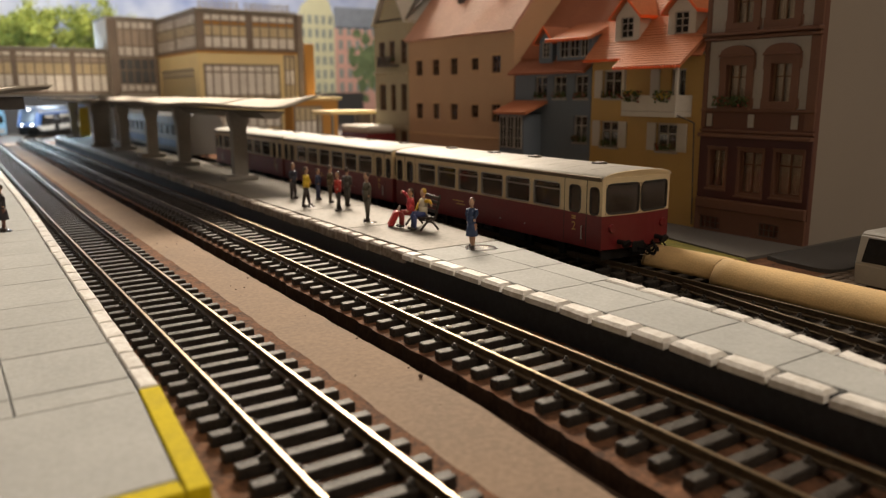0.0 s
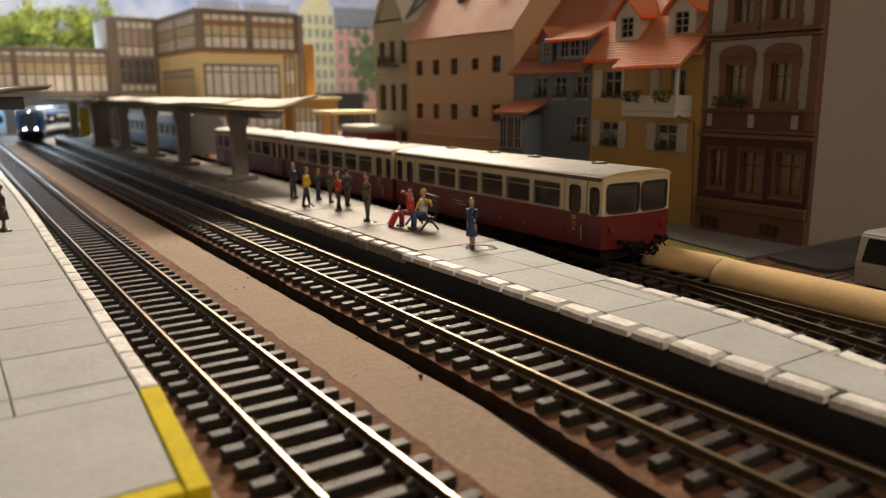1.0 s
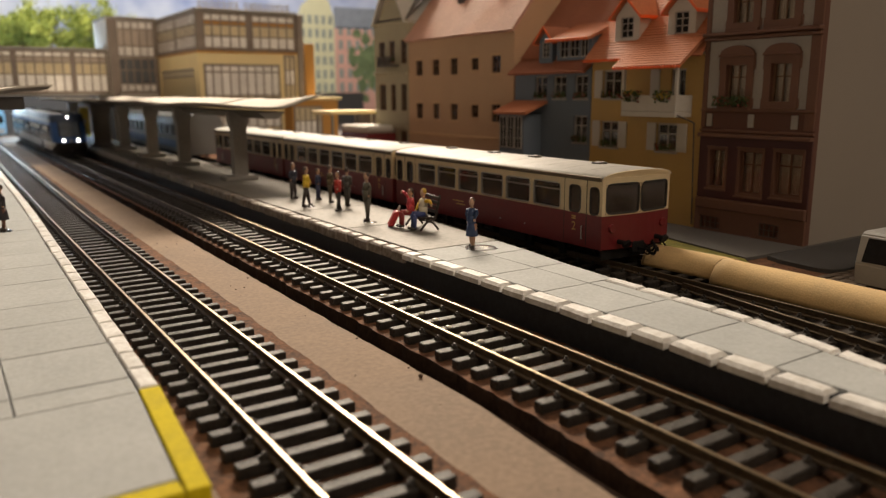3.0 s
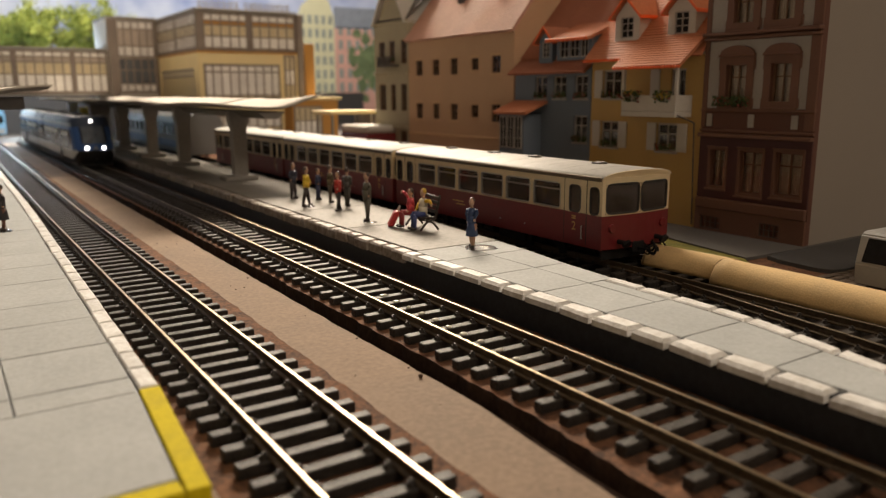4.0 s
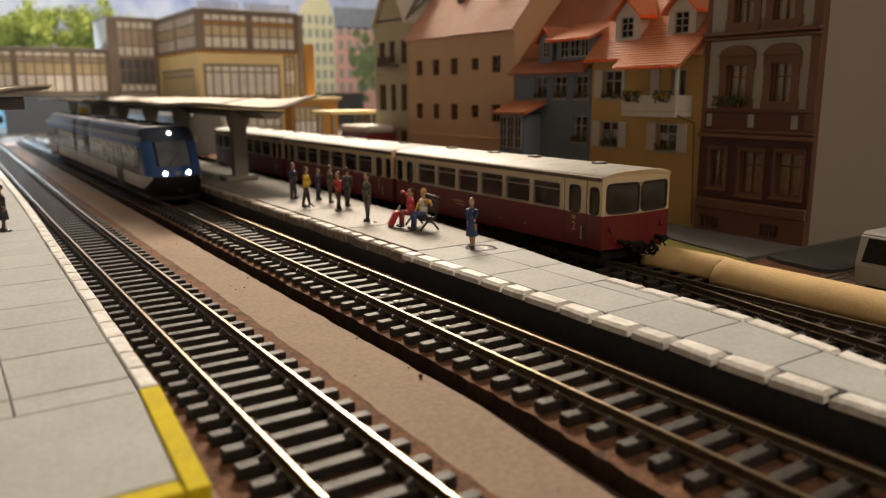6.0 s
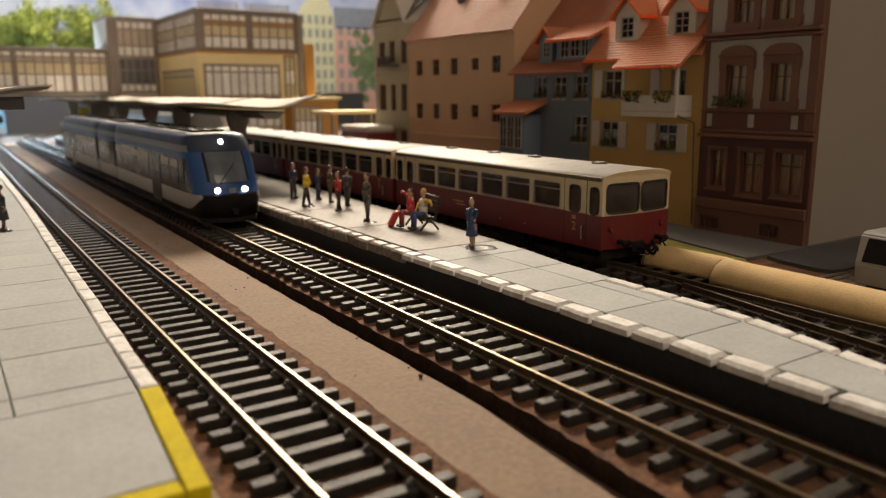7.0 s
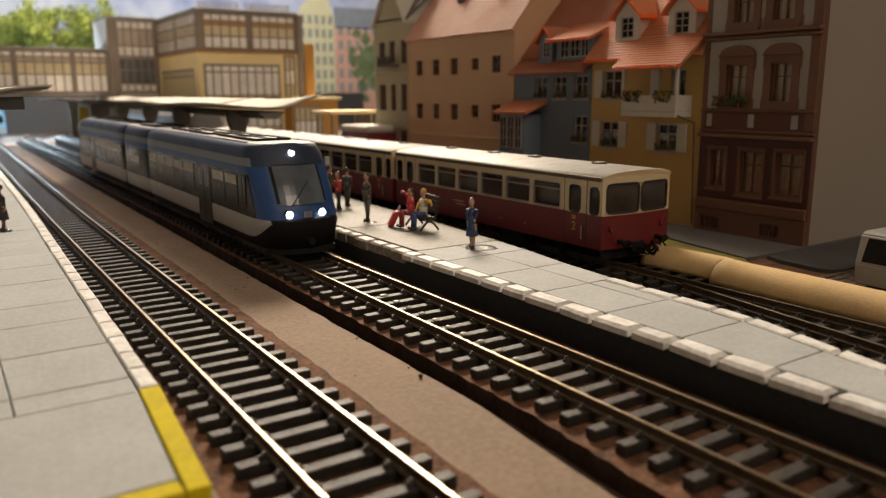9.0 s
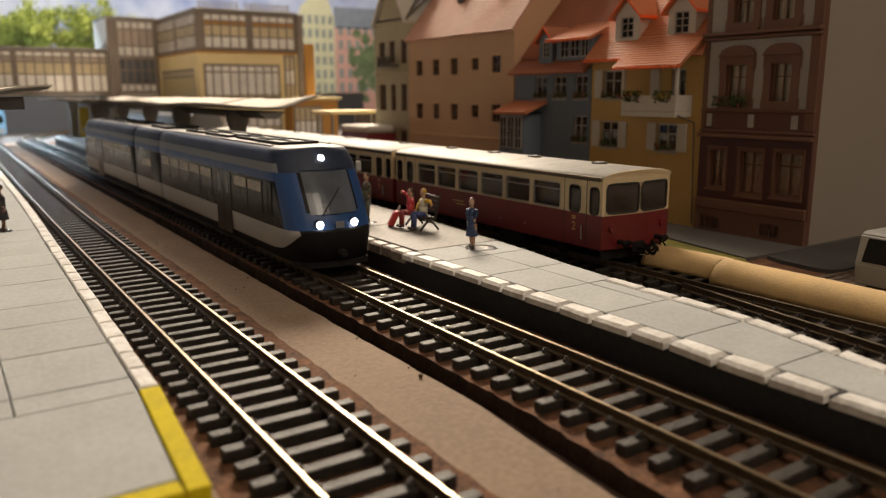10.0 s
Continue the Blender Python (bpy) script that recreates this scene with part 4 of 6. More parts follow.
def brown_house():
    y0, y1 = 186.0, 243.7
    G = [(227.2, 238.6, 17, 37), (207.6, 222.2, 15, 37.3), (188.2, 204, 16, 37.8)]
    U = [(220.4, 231, 56.3, 75.4), (198.2, 208, 56.3, 75.4), (219, 229, 91.2, 108), (199.2, 209.4, 91.2, 108)]
    holes = [(a - y0 + 1.6, b - y0 - 1.6, c + 5 + 1.2, d + 5 - 1.2) for a, b, c, d in G] + [(a - y0, b - y0, c + 5, d + 5) for a, b, c, d in U]
    w = y1 - y0
    h = house_shell("brown_house", "dark red-brown town house with carved window surrounds and white panels", y0, y1, 100, 150, M["brownwall"], holes, side=M["sidewall"])
    for k, (a, b, c, d) in enumerate(holes):
        window(h, a, b, c, d, frame_mat=M["brown_trim"] if k < 3 else M["frame_b"], curtain=1.0, rails=(0.68,), deep=0.9, seed=k + 80)
    # ground floor: dark red face with tan frames
    gf = [(a - 1.4, b + 1.4, c - 1.2 - 18.0, d + 1.2 - 18.0) for a, b, c, d in holes[:3]]
    bm = bmesh.new()
    panel(bm, w, 29.0, 0.8, [(a, b, max(0.4, c), d) for a, b, c, d in gf], lambda u, v, n: (-0.85 + n, u, 17.6 + v))
    part("shop_front", bm, M["redwall"], h, "dark red painted ground floor")
    for a, b, c, d in holes[:3]:
        bm = bmesh.new()
        bars(bm, a - 1.3, b + 1.3, c - 1.0, d + 1.1, 1.3, -1.3, -0.05, front, (), ())
        box(bm, -2.2, -1.35, a - 1.8, b + 1.8, c - 1.9, c - 0.9, 0.15)
        box(bm, -2.0, -1.35, a - 1.6, b + 1.6, d + 0.9, d + 1.7, 0.15)
        part("window_surround", bm, M["brown_trim"], h, "tan moulded frame")
    # plinth with cellar grilles
    bm = bmesh.new()
    panel(bm, w, 12.2, 1.4, [(12, 22, 2.8, 8.8), (43, 54.5, 2.4, 8.4)], lambda u, v, n: (-1.45 + n, u, 0.05 + v))
    part("plinth", bm, M["brown_trim"], h)
    for a, b, c, d in ((12, 22, 2.85, 8.85), (43, 54.5, 2.45, 8.45)):
        bm = bmesh.new()
        bars(bm, a, b, c, d, 0.45, -1.0, -0.5, front, (0.25, 0.5, 0.75), (0.5,))
        part("cellar_grille", bm, M["slate"], h)
    boxpart("ledge", M["brown_trim"], h, -2.2, -0.02, 0, w, 12.3, 17.4, 0.5)
    for z, d, dh in ((46.7, 3.2, 1.8), (49.0, 1.6, 1.4), (58.6, 1.8, 1.3), (91.0, 2.2, 1.6), (93.0, 3.6, 1.6)):
        boxpart("cornice", M["brown_trim"], h, -d, -0.02, -0.3, w + 0.2, z, z + dh, 0.3)
    # white fields behind the surrounds
    for z0, z1, pair in ((60.2, 90.8, holes[3:5]), (95.0, 120, holes[5:])):
        bm = bmesh.new()
        panel(bm, 50.6, z1 - z0, 0.5, [(a - 4.6, b - 3.4, c - z0 - 1.0, d - z0 + 2.0) for a, b, c, d in pair], lambda u, v, n, z=z0: (-0.52 + n, 4.6 + u, z + v))
        part("wall_panel", bm, M["grey_plaster"], h, "white plaster field")
    for a in (7.8, 29.3, 51.8):
        boxpart("wall_panel", M["grey_plaster"], h, -0.75, -0.02, a, a + 3.1, 51.6, 57.6, 0.15, "small white plaster square")
    for a, b in ((w - 2.4, w), (0, 4.5)):
        boxpart("pilaster", M["brown_trim"], h, -1.2, -0.02, a, b, 51, 90.9, 0.2)
        boxpart("pilaster", M["brown_trim"], h, -1.2, -0.02, a, b, 94.7, 150, 0.2)
    for a, b, c, d in holes[3:]:
        bm = bmesh.new()
        bars(bm, a - 3.5, b + 3.5, c - 1.2, d + 3.0, 3.4, -1.5, -0.56, front, (), ())
        box(bm, -2.4, -0.56, a - 4.2, b + 4.2, d + 3.02, d + 4.28, 0.2)
        # arched hood
        n = 8
        c0 = (a + b) / 2
        hw = (b - a) / 2 + 3.6
        pts = [(c0 + hw * math.cos(math.pi * i / n), d + 4.3 + 3.8 * math.sin(math.pi * i / n)) for i in range(n + 1)]
        lo = [bm.verts.new((-2.0, p, q)) for p, q in pts]
        hi = [bm.verts.new((-0.56, p, q)) for p, q in pts]
        bm.faces.new(lo), bm.faces.new(hi[::-1])
        for i in range(n + 1):
            bm.faces.new((lo[i], lo[(i + 1) % (n + 1)], hi[(i + 1) % (n + 1)], hi[i]))
        # scrolled sides
        for s, e in ((a - 4.3, a - 3.52), (b + 3.52, b + 4.3)):
            box(bm, -1.3, -0.56, s, e, d - 3, d + 2.8, 0.2)
            box(bm, -1.3, -0.56, s, e, c - 0.8, c + 3.5, 0.2)
        box(bm, -2.6, -1.52, a - 3.4, b + 3.4, c - 1.6, c - 0.5, 0.15)
        part("window_surround", bm, M["brown_trim"], h, "carved red-brown surround with arched hood")
    bm = bmesh.new()
    rng = random.Random(9)
    for i in range(5):
        bush(bm, (-3.4, 33.5 + i * 3.6, 61.3), 0.9, 1.9, 4.4, rng, 70)
    part("flower_box", bm, [M["leaf"], M["bloom"], M["bloom_y"]], h, "dark trailing plants")


ochre_house()
yellow_house()
blue_house()
olive_house()
brown_house()


# ---- station and bridge ----
def glazing(parent, u0, u1, v0, v1, put, nu, rows, d=0.0):
    """A curtain wall: a dark grid with separate panes behind it. rows: (height share, material)."""
    bm = bmesh.new()
    fr = []
    acc = 0
    for share, _ in rows[:-1]:
        acc += share
        fr.append(acc)
    bars(bm, u0, u1, v0, v1, 2.4, d - 0.8, d - 0.05, put, [i / nu for i in range(1, nu)], fr)
    g = part("window_grid", bm, M["st_frame"], parent)
    for i in range(nu):
        a, b = u0 + (u1 - u0) * i / nu, u0 + (u1 - u0) * (i + 1) / nu
        v = v0
        for share, m in rows:
            e = v + (v1 - v0) * share
            flat("pane", a + 0.25, b - 0.25, v + 0.25, e - 0.25, d - 0.3, d - 0.06, put, M[m], g)
            v = e
    return g


def build_station():
    # main block: glazed upper storey over yellow cladding
    s = thing("station_hall", "yellow station hall with glazed upper storey and flat roof", "station building", 268, 925, BASE)
    boxpart("lower_storey", M["station"], s, 0, 145, 0, 190, 0, 115, 0.4)
    boxpart("cornice", M["station_o"], s, -2, 124, -2, 191, 115.05, 117, 0.3)
    boxpart("upper_storey", M["st_frame"], s, 1.0, 124, 1.0, 189, 117.05, 162, 0.3)
    boxpart("roof", M["concrete"], s, -1, 125, -1, 190, 162.05, 165.5, 0.4)
    for x0, x1 in ((7.5, 62), (66, 123)):
        glazing(s, x0, x1, 119, 161, gable, 5, ((0.36, "st_pane"), (0.3, "st_pane_y"), (0.12, "station_o"), (0.22, "st_pane")), 1.0)
    for y0, y1 in ((4.0, 92), (96, 186)):
        glazing(s, y0, y1, 119, 161, front, 9, ((0.38, "st_pane"), (0.3, "st_pane_y"), (0.32, "st_pane")), 1.0)
    glazing(s, 6, 100, 60, 102, gable, 9, ((0.12, "st_pane_y"), (0.66, "st_pane"), (0.22, "st_pane")), 0.0)
    boxpart("corner_post", M["st_frame"], s, 0.5, 7, 0.2, 0.95, 117.1, 162)
    boxpart("corner_post", M["st_frame"], s, 0.2, 0.95, 0.96, 7, 117.1, 162)
    glazing(s, 20, 165, 60, 97, front, 14, ((0.75, "station"), (0.25, "st_pane_y")), 0.0)
    glazing(s, 106, 121, 60, 114, gable, 2, ((0.33, "st_pane_y"), (0.34, "st_pane"), (0.33, "st_pane_y")), 0.0)
    boxpart("pier", M["st_frame"], s, 124.2, 132, -2.5, 4, 0, 163, 0.3, "dark brown pier")
    boxpart("pier", M["station_o"], s, 133, 146, -2.5, -0.05, 0, 128, 0.3, "orange pier")
    glazing(s, 4, 100, 12, 42, gable, 9, ((0.5, "st_pane_y"), (0.5, "st_pane")), 0.0)
    # roof sign: unreadable letters as bars
    sg = boxpart("roof_sign", M["concrete"], s, 7, 124, 14, 15, 165.6, 167.0, 0, "pale unreadable letters on the roof edge")
    x = 8.0
    for wd in (6, 6, 6, 6, 6, 6, 6, 0, 6, 3, 6, 6, 6, 6, 3, 6, 6):
        if wd:
            bm = bmesh.new()
            bars(bm, x, x + wd * 0.8, 167.1, 175.0, 1.1, 14, 15, gable, (), (0.5,))
            part("letter_bar", bm, M["grey_plaster"], sg)
        x += (wd or 4) + 1.3
    # low entrance wing with orange frames
    e = thing("station_wing", "low orange station wing with a glazed front", "station building", 372, 900, BASE)
    boxpart("body", M["station_o"], e, 0, 62, 0, 40, 0, 59, 0.4)
    boxpart("roof", M["station"], e, -2, 66, -4, 41, 59.05, 62.5, 0.4)
    glazing(e, 2, 40, 16, 52, gable, 5, ((0.5, "st_pane"), (0.5, "st_pane_y")), 0.0)
    # stair tower
    t = thing("station_tower", "stair tower with dark-framed glazing", "station building", 205, 1113, BASE)
    boxpart("body", M["plaster"], t, 0, 64, 0, 90, 0, 165, 0.4)
    boxpart("roof", M["concrete"], t, -1, 64.5, -1, 91, 165.05, 168, 0.3)
    for x0, x1 in ((0.3, 10.8), (60.5, 63.8)):
        boxpart("corner_post", M["st_frame"], t, x0, x1, -1.6, -0.05, 4, 164.5, 0.2)
    glazing(t, 11, 60.3, 69, 115, gable, 5, ((0.25, "st_pane"), (0.4, "tower_glass"), (0.35, "tower_glass")), 0.0)
    glazing(t, 11, 60.3, 115.5, 164, gable, 5, ((0.3, "st_pane"), (0.46, "st_pane_b"), (0.24, "st_pane")), 0.0)
    # footbridge over the tracks
    b = thing("station_bridge", "long glazed station bridge across the tracks", "bridge", 204.5, 1113, 60)
    boxpart("deck", M["concrete"], b, -420, -0.5, 1, 70, 0, 3, 0.3)
    boxpart("body", M["st_frame"], b, -420, -0.5, 1.5, 69, 3.05, 58, 0.3)
    boxpart("roof", M["concrete"], b, -421, -0.5, -1, 71, 58.05, 61, 0.3)
    light_rows = ((0.44, "st_pane"), (0.28, "st_pane_y"), (0.13, "st_pane_b"), (0.15, "st_pane"))
    glazing(b, -42.5, -1.5, 4, 57.5, gable, 4, light_rows, 1.5)
    for i in range(5):
        glazing(b, -44.5 - 67.4 * (i + 1) + 2, -44.5 - 67.4 * i, 4, 57.5, gable, 6, light_rows, 1.5)
    for x in (-262, -10):
        boxpart("bridge_pier", M["concrete"], b, x, x + 9, 24, 46, -65.2, -0.05, 0.4)
    # yellow kiosk roof and dark tunnel wall beyond the bridge
    k = thing("bus_shelter", "bus shelter with a pale yellow flat roof", "shelter", 306, 610, BASE)
    boxpart("roof", M["station"], k, -19, 30, 0, 40, 49.5, 52.5, 0.4)
    boxpart("back_wall", M["concrete"], k, 27, 29, 2, 38, 0, 49.4, 0.2)
    for p in ((-16, 4), (-16, 34), (22, 4), (22, 34)):
        boxpart("post", M["concrete"], k, p[0], p[0] + 2, p[1], p[1] + 2, 0, 49.4)
    bm = bmesh.new()
    box(bm, -400, 900, 1720, 1732, -13, 62)
    structure("wall_back", bm, M["wall_dark"], "dark grey wall behind the station throat", "wall")


build_station()


# ---- red and cream railbuses ----
def letters(text, size, material, parent, place, rot, name="lettering"):
    cu = bpy.data.curves.new(name, "FONT")
    cu.body, cu.size, cu.extrude, cu.align_x = text, size * MM, 0.05 * MM, "CENTER"
    cu.materials.append(material)
    ob = new(name, cu)
    ob.parent = parent
    ob.matrix_basis = pose(place[0] * MM, place[1] * MM, place[2] * MM, *rot)
    return ob


def round_corners(bm, a, b, c, d, size, d0, d1, put):
    """Small wedges that round off a window opening."""
    for u, v, su, sv in ((a, c, 1, 1), (b, c, -1, 1), (b, d, -1, -1), (a, d, 1, -1)):
        tri = [(u, v), (u + su * size, v), (u + su * size * 0.3, v + sv * size * 0.3), (u, v + sv * size)]
        lo = [bm.verts.new(put(p, q, d0)) for p, q in tri]
        hi = [bm.verts.new(put(p, q, d1)) for p, q in tri]
        fs = [bm.faces.new(lo), bm.faces.new(hi[::-1])]
        for i in range(4):
            fs.append(bm.faces.new((lo[i], lo[(i + 1) % 4], hi[(i + 1) % 4], hi[i])))
        for f in fs:
            f.material_index = 1


def railbus(y_front):
    """Two-axle railbus, 150 long and 36 wide; its origin at the front end on the rail heads, running back along +y."""
    L, W = 150.0, 18.0
    t = thing("railbus", "dark red and cream two-axle railbus with light grey roof", "railbus", 218.6, y_front, 0, group="parked railbuses")
    wins = [(22.6, 38.5), (41, 56.6), (59, 74.5), (77, 92.2), (94.8, 109.8), (112.2, 127.6)]
    doors = [(11.3, 17.3), (133, 138.6)]
    ends = [(1.6, 6.2), (143.4, 148.4)]
    holes = [(a, b, 0.6 if i < 6 else 0.2, 10.3) for i, (a, b) in enumerate(wins + doors + ends)]
    for sgn in (-1, 1):
        put = lambda u, v, n, sg=sgn: (sg * (W - n), u, 18.2 + v)
        bm = bmesh.new()
        panel(bm, L, 13.9, 0.9, holes, put)
        part("window_wall", bm, M["cream"], t, "cream upper side wall")
        boxpart("lower_wall", M["red"], t, min(sgn * W * 1.004, sgn * 16.9), max(sgn * W * 1.004, sgn * 16.9), 0.1, L - 0.1, 5.4, 18.15, 0.25, "dark red lower side wall")
        for i, (a, b, c, d) in enumerate(holes):
            bm = bmesh.new()
            put2 = lambda u, v, n, sg=sgn: (sg * (W + 0.22 - n), u, 18.2 + v)
            bars(bm, a - 0.25, b + 0.25, c - 0.25, d + 0.25, 0.5, 0.0, 0.9, put2, (), (0.72,) if i < 6 else ())
            round_corners(bm, a - 0.25, b + 0.25, c - 0.25, d + 0.25, 1.5, -0.03, 0.5, put2)
            w = part("window", bm, [M["rubber"] if i >= 6 else M["steel"], M["cream"]], t)
            g = flat("pane", a, b, c, d, 0.55, 0.7, put2, M["glass"], w)
            g.visible_shadow = False
        for a, b in ((7.8, 8.15), (20.0, 20.3), (130.4, 130.7), (140.6, 140.95)):
            boxpart("door_seam", M["rubber"], t, min(sgn * W * 1.004, sgn * (W + 0.14)), max(sgn * W * 1.004, sgn * (W + 0.14)), a, b, 6.4, 31.6)
        for a in (10.0, 132.0):
            bm = bmesh.new()
            tube(bm, (sgn * (W + 0.6), a, 8.4), (sgn * (W + 0.6), a, 13.6), 0.28, seg=6)
            tube(bm, (sgn * (W - 0.2), a, 8.6), (sgn * (W + 0.6), a, 8.6), 0.2, seg=6)
            tube(bm, (sgn * (W - 0.2), a, 13.4), (sgn * (W + 0.6), a, 13.4), 0.2, seg=6)
            part("grab_rail", bm, M["steel"], t)
        letters("2", 4.6, M["brass"], t, (sgn * (W + 0.12), 14.6, 11.4), (90, 0, -90 if sgn < 0 else 90), "class_number")
        for zz in (15.6, 16.4):
            boxpart("lettering_bar", M["brass"], t, min(sgn * (W + 0.08), sgn * (W + 0.16)), max(sgn * (W + 0.08), sgn * (W + 0.16)), 13.6, 15.8, zz, zz + 0.5)
        for k in range(2):
            boxpart("lettering_bar", M["brass"], t, min(sgn * (W + 0.08), sgn * (W + 0.16)), max(sgn * (W + 0.08), sgn * (W + 0.16)), 88 - k, 97 - 3 * k, 13.4 - k * 1.4, 13.8 - k * 1.4)
        for a in (43.5, 60.0):
            boxpart("hinge", M["steel"], t, min(sgn * (W + 0.08), sgn * (W + 0.3)), max(sgn * (W + 0.08), sgn * (W + 0.3)), a, a + 0.6, 9.5, 10.1)
    # end walls, slightly bowed
    for yy, sg in ((0.0, 1), (L, -1)):
        put = lambda u, v, n, y=yy, s=sg: (-W + u, y - s * 1.6 * (1 - ((u - W) / W) ** 2) + s * n, 18.2 + v)
        bm = bmesh.new()
        panel(bm, 2 * W, 13.9, 0.9, [(1.9, 17.3, 0.8, 11.6), (18.6, 34.2, 0.8, 11.6)], put)
        part("end_wall", bm, M["cream"], t, "cream cab front")
        bm = bmesh.new()
        us = [-W + 2 * W * i / 8 for i in range(9)]
        prism(bm, [(u, yy - sg * 1.68 * (1 - (u / W) ** 2)) for u in us] + [(W, yy + sg * 1.0), (-W, yy + sg * 1.0)], 5.6, 18.15)
        part("lower_end_wall", bm, M["red"], t, "dark red cab front")
        for a, b in ((1.9, 17.3), (18.6, 34.2)):
            bm = bmesh.new()
            put2 = lambda u, v, n, y=yy, s=sg: (-W + u, y - s * (1.75 * (1 - ((u - W) / W) ** 2) + 0.1) + s * n, 18.2 + v)
            def strip(u0, u1, v0, v1, d0, d1):
                pts = [put2(u, v, d) for d in (d0, d1) for v in (v0, v1) for u in (u0, u1)]
                vs = [bm.verts.new(p) for p in pts]
                for q in ((0, 2, 3, 1), (4, 5, 7, 6), (0, 1, 5, 4), (2, 6, 7, 3), (0, 4, 6, 2), (1, 3, 7, 5)):
                    bm.faces.new([vs[k] for k in q])
            strip(a - 0.4, a + 0.2, 0.4, 12.0, 0, 0.5), strip(b - 0.2, b + 0.4, 0.4, 12.0, 0, 0.5)
            strip(a + 0.22, b - 0.22, 0.4, 1.0, 0, 0.5), strip(a + 0.22, b - 0.22, 11.4, 12.0, 0, 0.5)
            round_corners(bm, a - 0.4, b + 0.4, 0.4, 12.0, 1.9, -0.03, 0.4, put2)
            w = part("window", bm, [M["rubber"], M["cream"]], t, "cab window with black rubber seal")
            bm = bmesh.new()
            strip(a, b, 0.8, 11.6, 0.45, 0.6)
            g = part("pane", bm, M["glass"], w)
            g.visible_shadow = False
        for x in (-13.5, 13.5):
            bm = bmesh.new()
            tube(bm, (x, yy - sg * 0.5, 13.5), (x, yy - sg * 1.6, 13.5), 1.7, 1.5, 12)
            part("lamp", bm, M["red"], t, "dark red unlit lamp")
            bm = bmesh.new()
            tube(bm, (x * 0.74, yy + sg * 1, 8.2), (x * 0.74, yy - sg * 5.0, 8.2), 1.0, 0.9, 8)
            tube(bm, (x * 0.74, yy - sg * 5.0, 8.2), (x * 0.74, yy - sg * 5.8, 7.6), 1.9, 1.8, 12)
            part("buffer", bm, M["under"], t)
        bm = bmesh.new()
        box(bm, -3.2, 3.2, min(yy, yy - sg * 2), max(yy, yy - sg * 2), 3.4, 7.6, 0.3)
        loop = [(1.5, 4.8, 4.0), (1.5, 8.2, 3.6), (1.5, 9.2, 5.0), (1.5, 8.6, 6.6), (-1.5, 8.6, 6.6), (-1.5, 9.2, 5.0), (-1.5, 8.2, 3.6), (-1.5, 4.8, 4.0)]
        for p, q in zip(loop, loop[1:]):
            tube(bm, (p[0], yy - sg * p[1], p[2]), (q[0], yy - sg * q[1], q[2]), 0.35, seg=5)
        tube(bm, (0, yy - sg * 1, 5.0), (0, yy - sg * 9, 5.0), 0.5, seg=6)
        tube(bm, (0, yy - sg * 9, 5.0), (0, yy - sg * 10, 7.2), 0.45, seg=6)
        part("coupling", bm, M["under"], t, "black hook and bow coupling")
        bm = bmesh.new()
        for x, r in ((5.0, 1.9), (9.4, 2.3)):
            n = 9
            arc = [(x + r * math.cos(math.pi * (1 + i / n)), yy - sg * (4.5 + 0.4 * x / 5), 4.6 + r * 1.3 * math.sin(math.pi * (1 + i / n))) for i in range(n + 1)]
            arc = [(x - r * 0.8, yy - sg * 0.5, 6.8)] + arc + [(x + r * 1.2, yy - sg * 2.0, 7.2)]
            for p, q in zip(arc, arc[1:]):
                tube(bm, p, q, 0.34, seg=6)
        part("brake_hose", bm, M["under"], t, "thin black wire loops")
        bm = bmesh.new()
        box(bm, -16.5, 16.5, min(yy + sg * 1, yy + sg * 2.2), max(yy + sg * 1, yy + sg * 2.2), 1.2, 5.35, 0.3)
        part("rail_guard", bm, M["under"], t)
    # arched roof, with a cream arch closing each end
    def arch(k, dz=0.0, n=16):
        return [(-math.cos(math.pi * i / n) * (W + 0.45) * k, 31.9 + dz + 2.5 * math.sin(math.pi * i / n) ** 0.9 * k) for i in range(n + 1)]
    n = 16
    for ya, yb, sg in ((-1.3, 0.9, 1), (L - 0.9, L + 1.3, -1)):
        bm = bmesh.new()
        pts = arch(0.975, 0.15)
        ends = []
        for yy in (ya, yb):
            ends.append([bm.verts.new((x, yy + (sg * 0.9 * (x / W) ** 2 if (yy == ya) == (sg > 0) else 0), z)) for x, z in pts])
        bm.faces.new(ends[0]), bm.faces.new(ends[1][::-1])
        for i in range(n + 1):
            bm.faces.new((ends[0][i], ends[0][(i + 1) % (n + 1)], ends[1][(i + 1) % (n + 1)], ends[1][i]))
        part("end_arch", bm, M["cream"], t, "cream arch under the roof end")
    bm = bmesh.new()
    ring = []
    for y, dz in ((-0.2, 0.05), (0.1, 0.3), (L - 0.1, 0.3), (L + 0.2, 0.05)):
        ring.append([bm.verts.new((x, y, z + dz)) for x, z in arch(1.0)])
    for a, b in zip(ring, ring[1:]):
        for i in range(n):
            bm.faces.new((a[i], a[i + 1], b[i + 1], b[i])).smooth = True
        bm.faces.new((a[0], b[0], b[n], a[n]))
    bm.faces.new(ring[0]), bm.faces.new(ring[-1][::-1])
    r = part("roof", bm, M["roof_grey"], t, "light grey arched roof")
    for y in range(12, 146, 12):
        bm = bmesh.new()
        for i in range(2, n - 2):
            a, b = math.pi * i / n, math.pi * (i + 1) / n
            p = [(-math.cos(q) * (W + 0.45), 31.9 + 2.5 * math.sin(q) ** 0.9 + 0.28) for q in (a, b)]
            tube(bm, (p[0][0], y, p[0][1]), (p[1][0], y, p[1][1]), 0.12, seg=4)
        part("roof_rib", bm, M["roof_grey"], r)
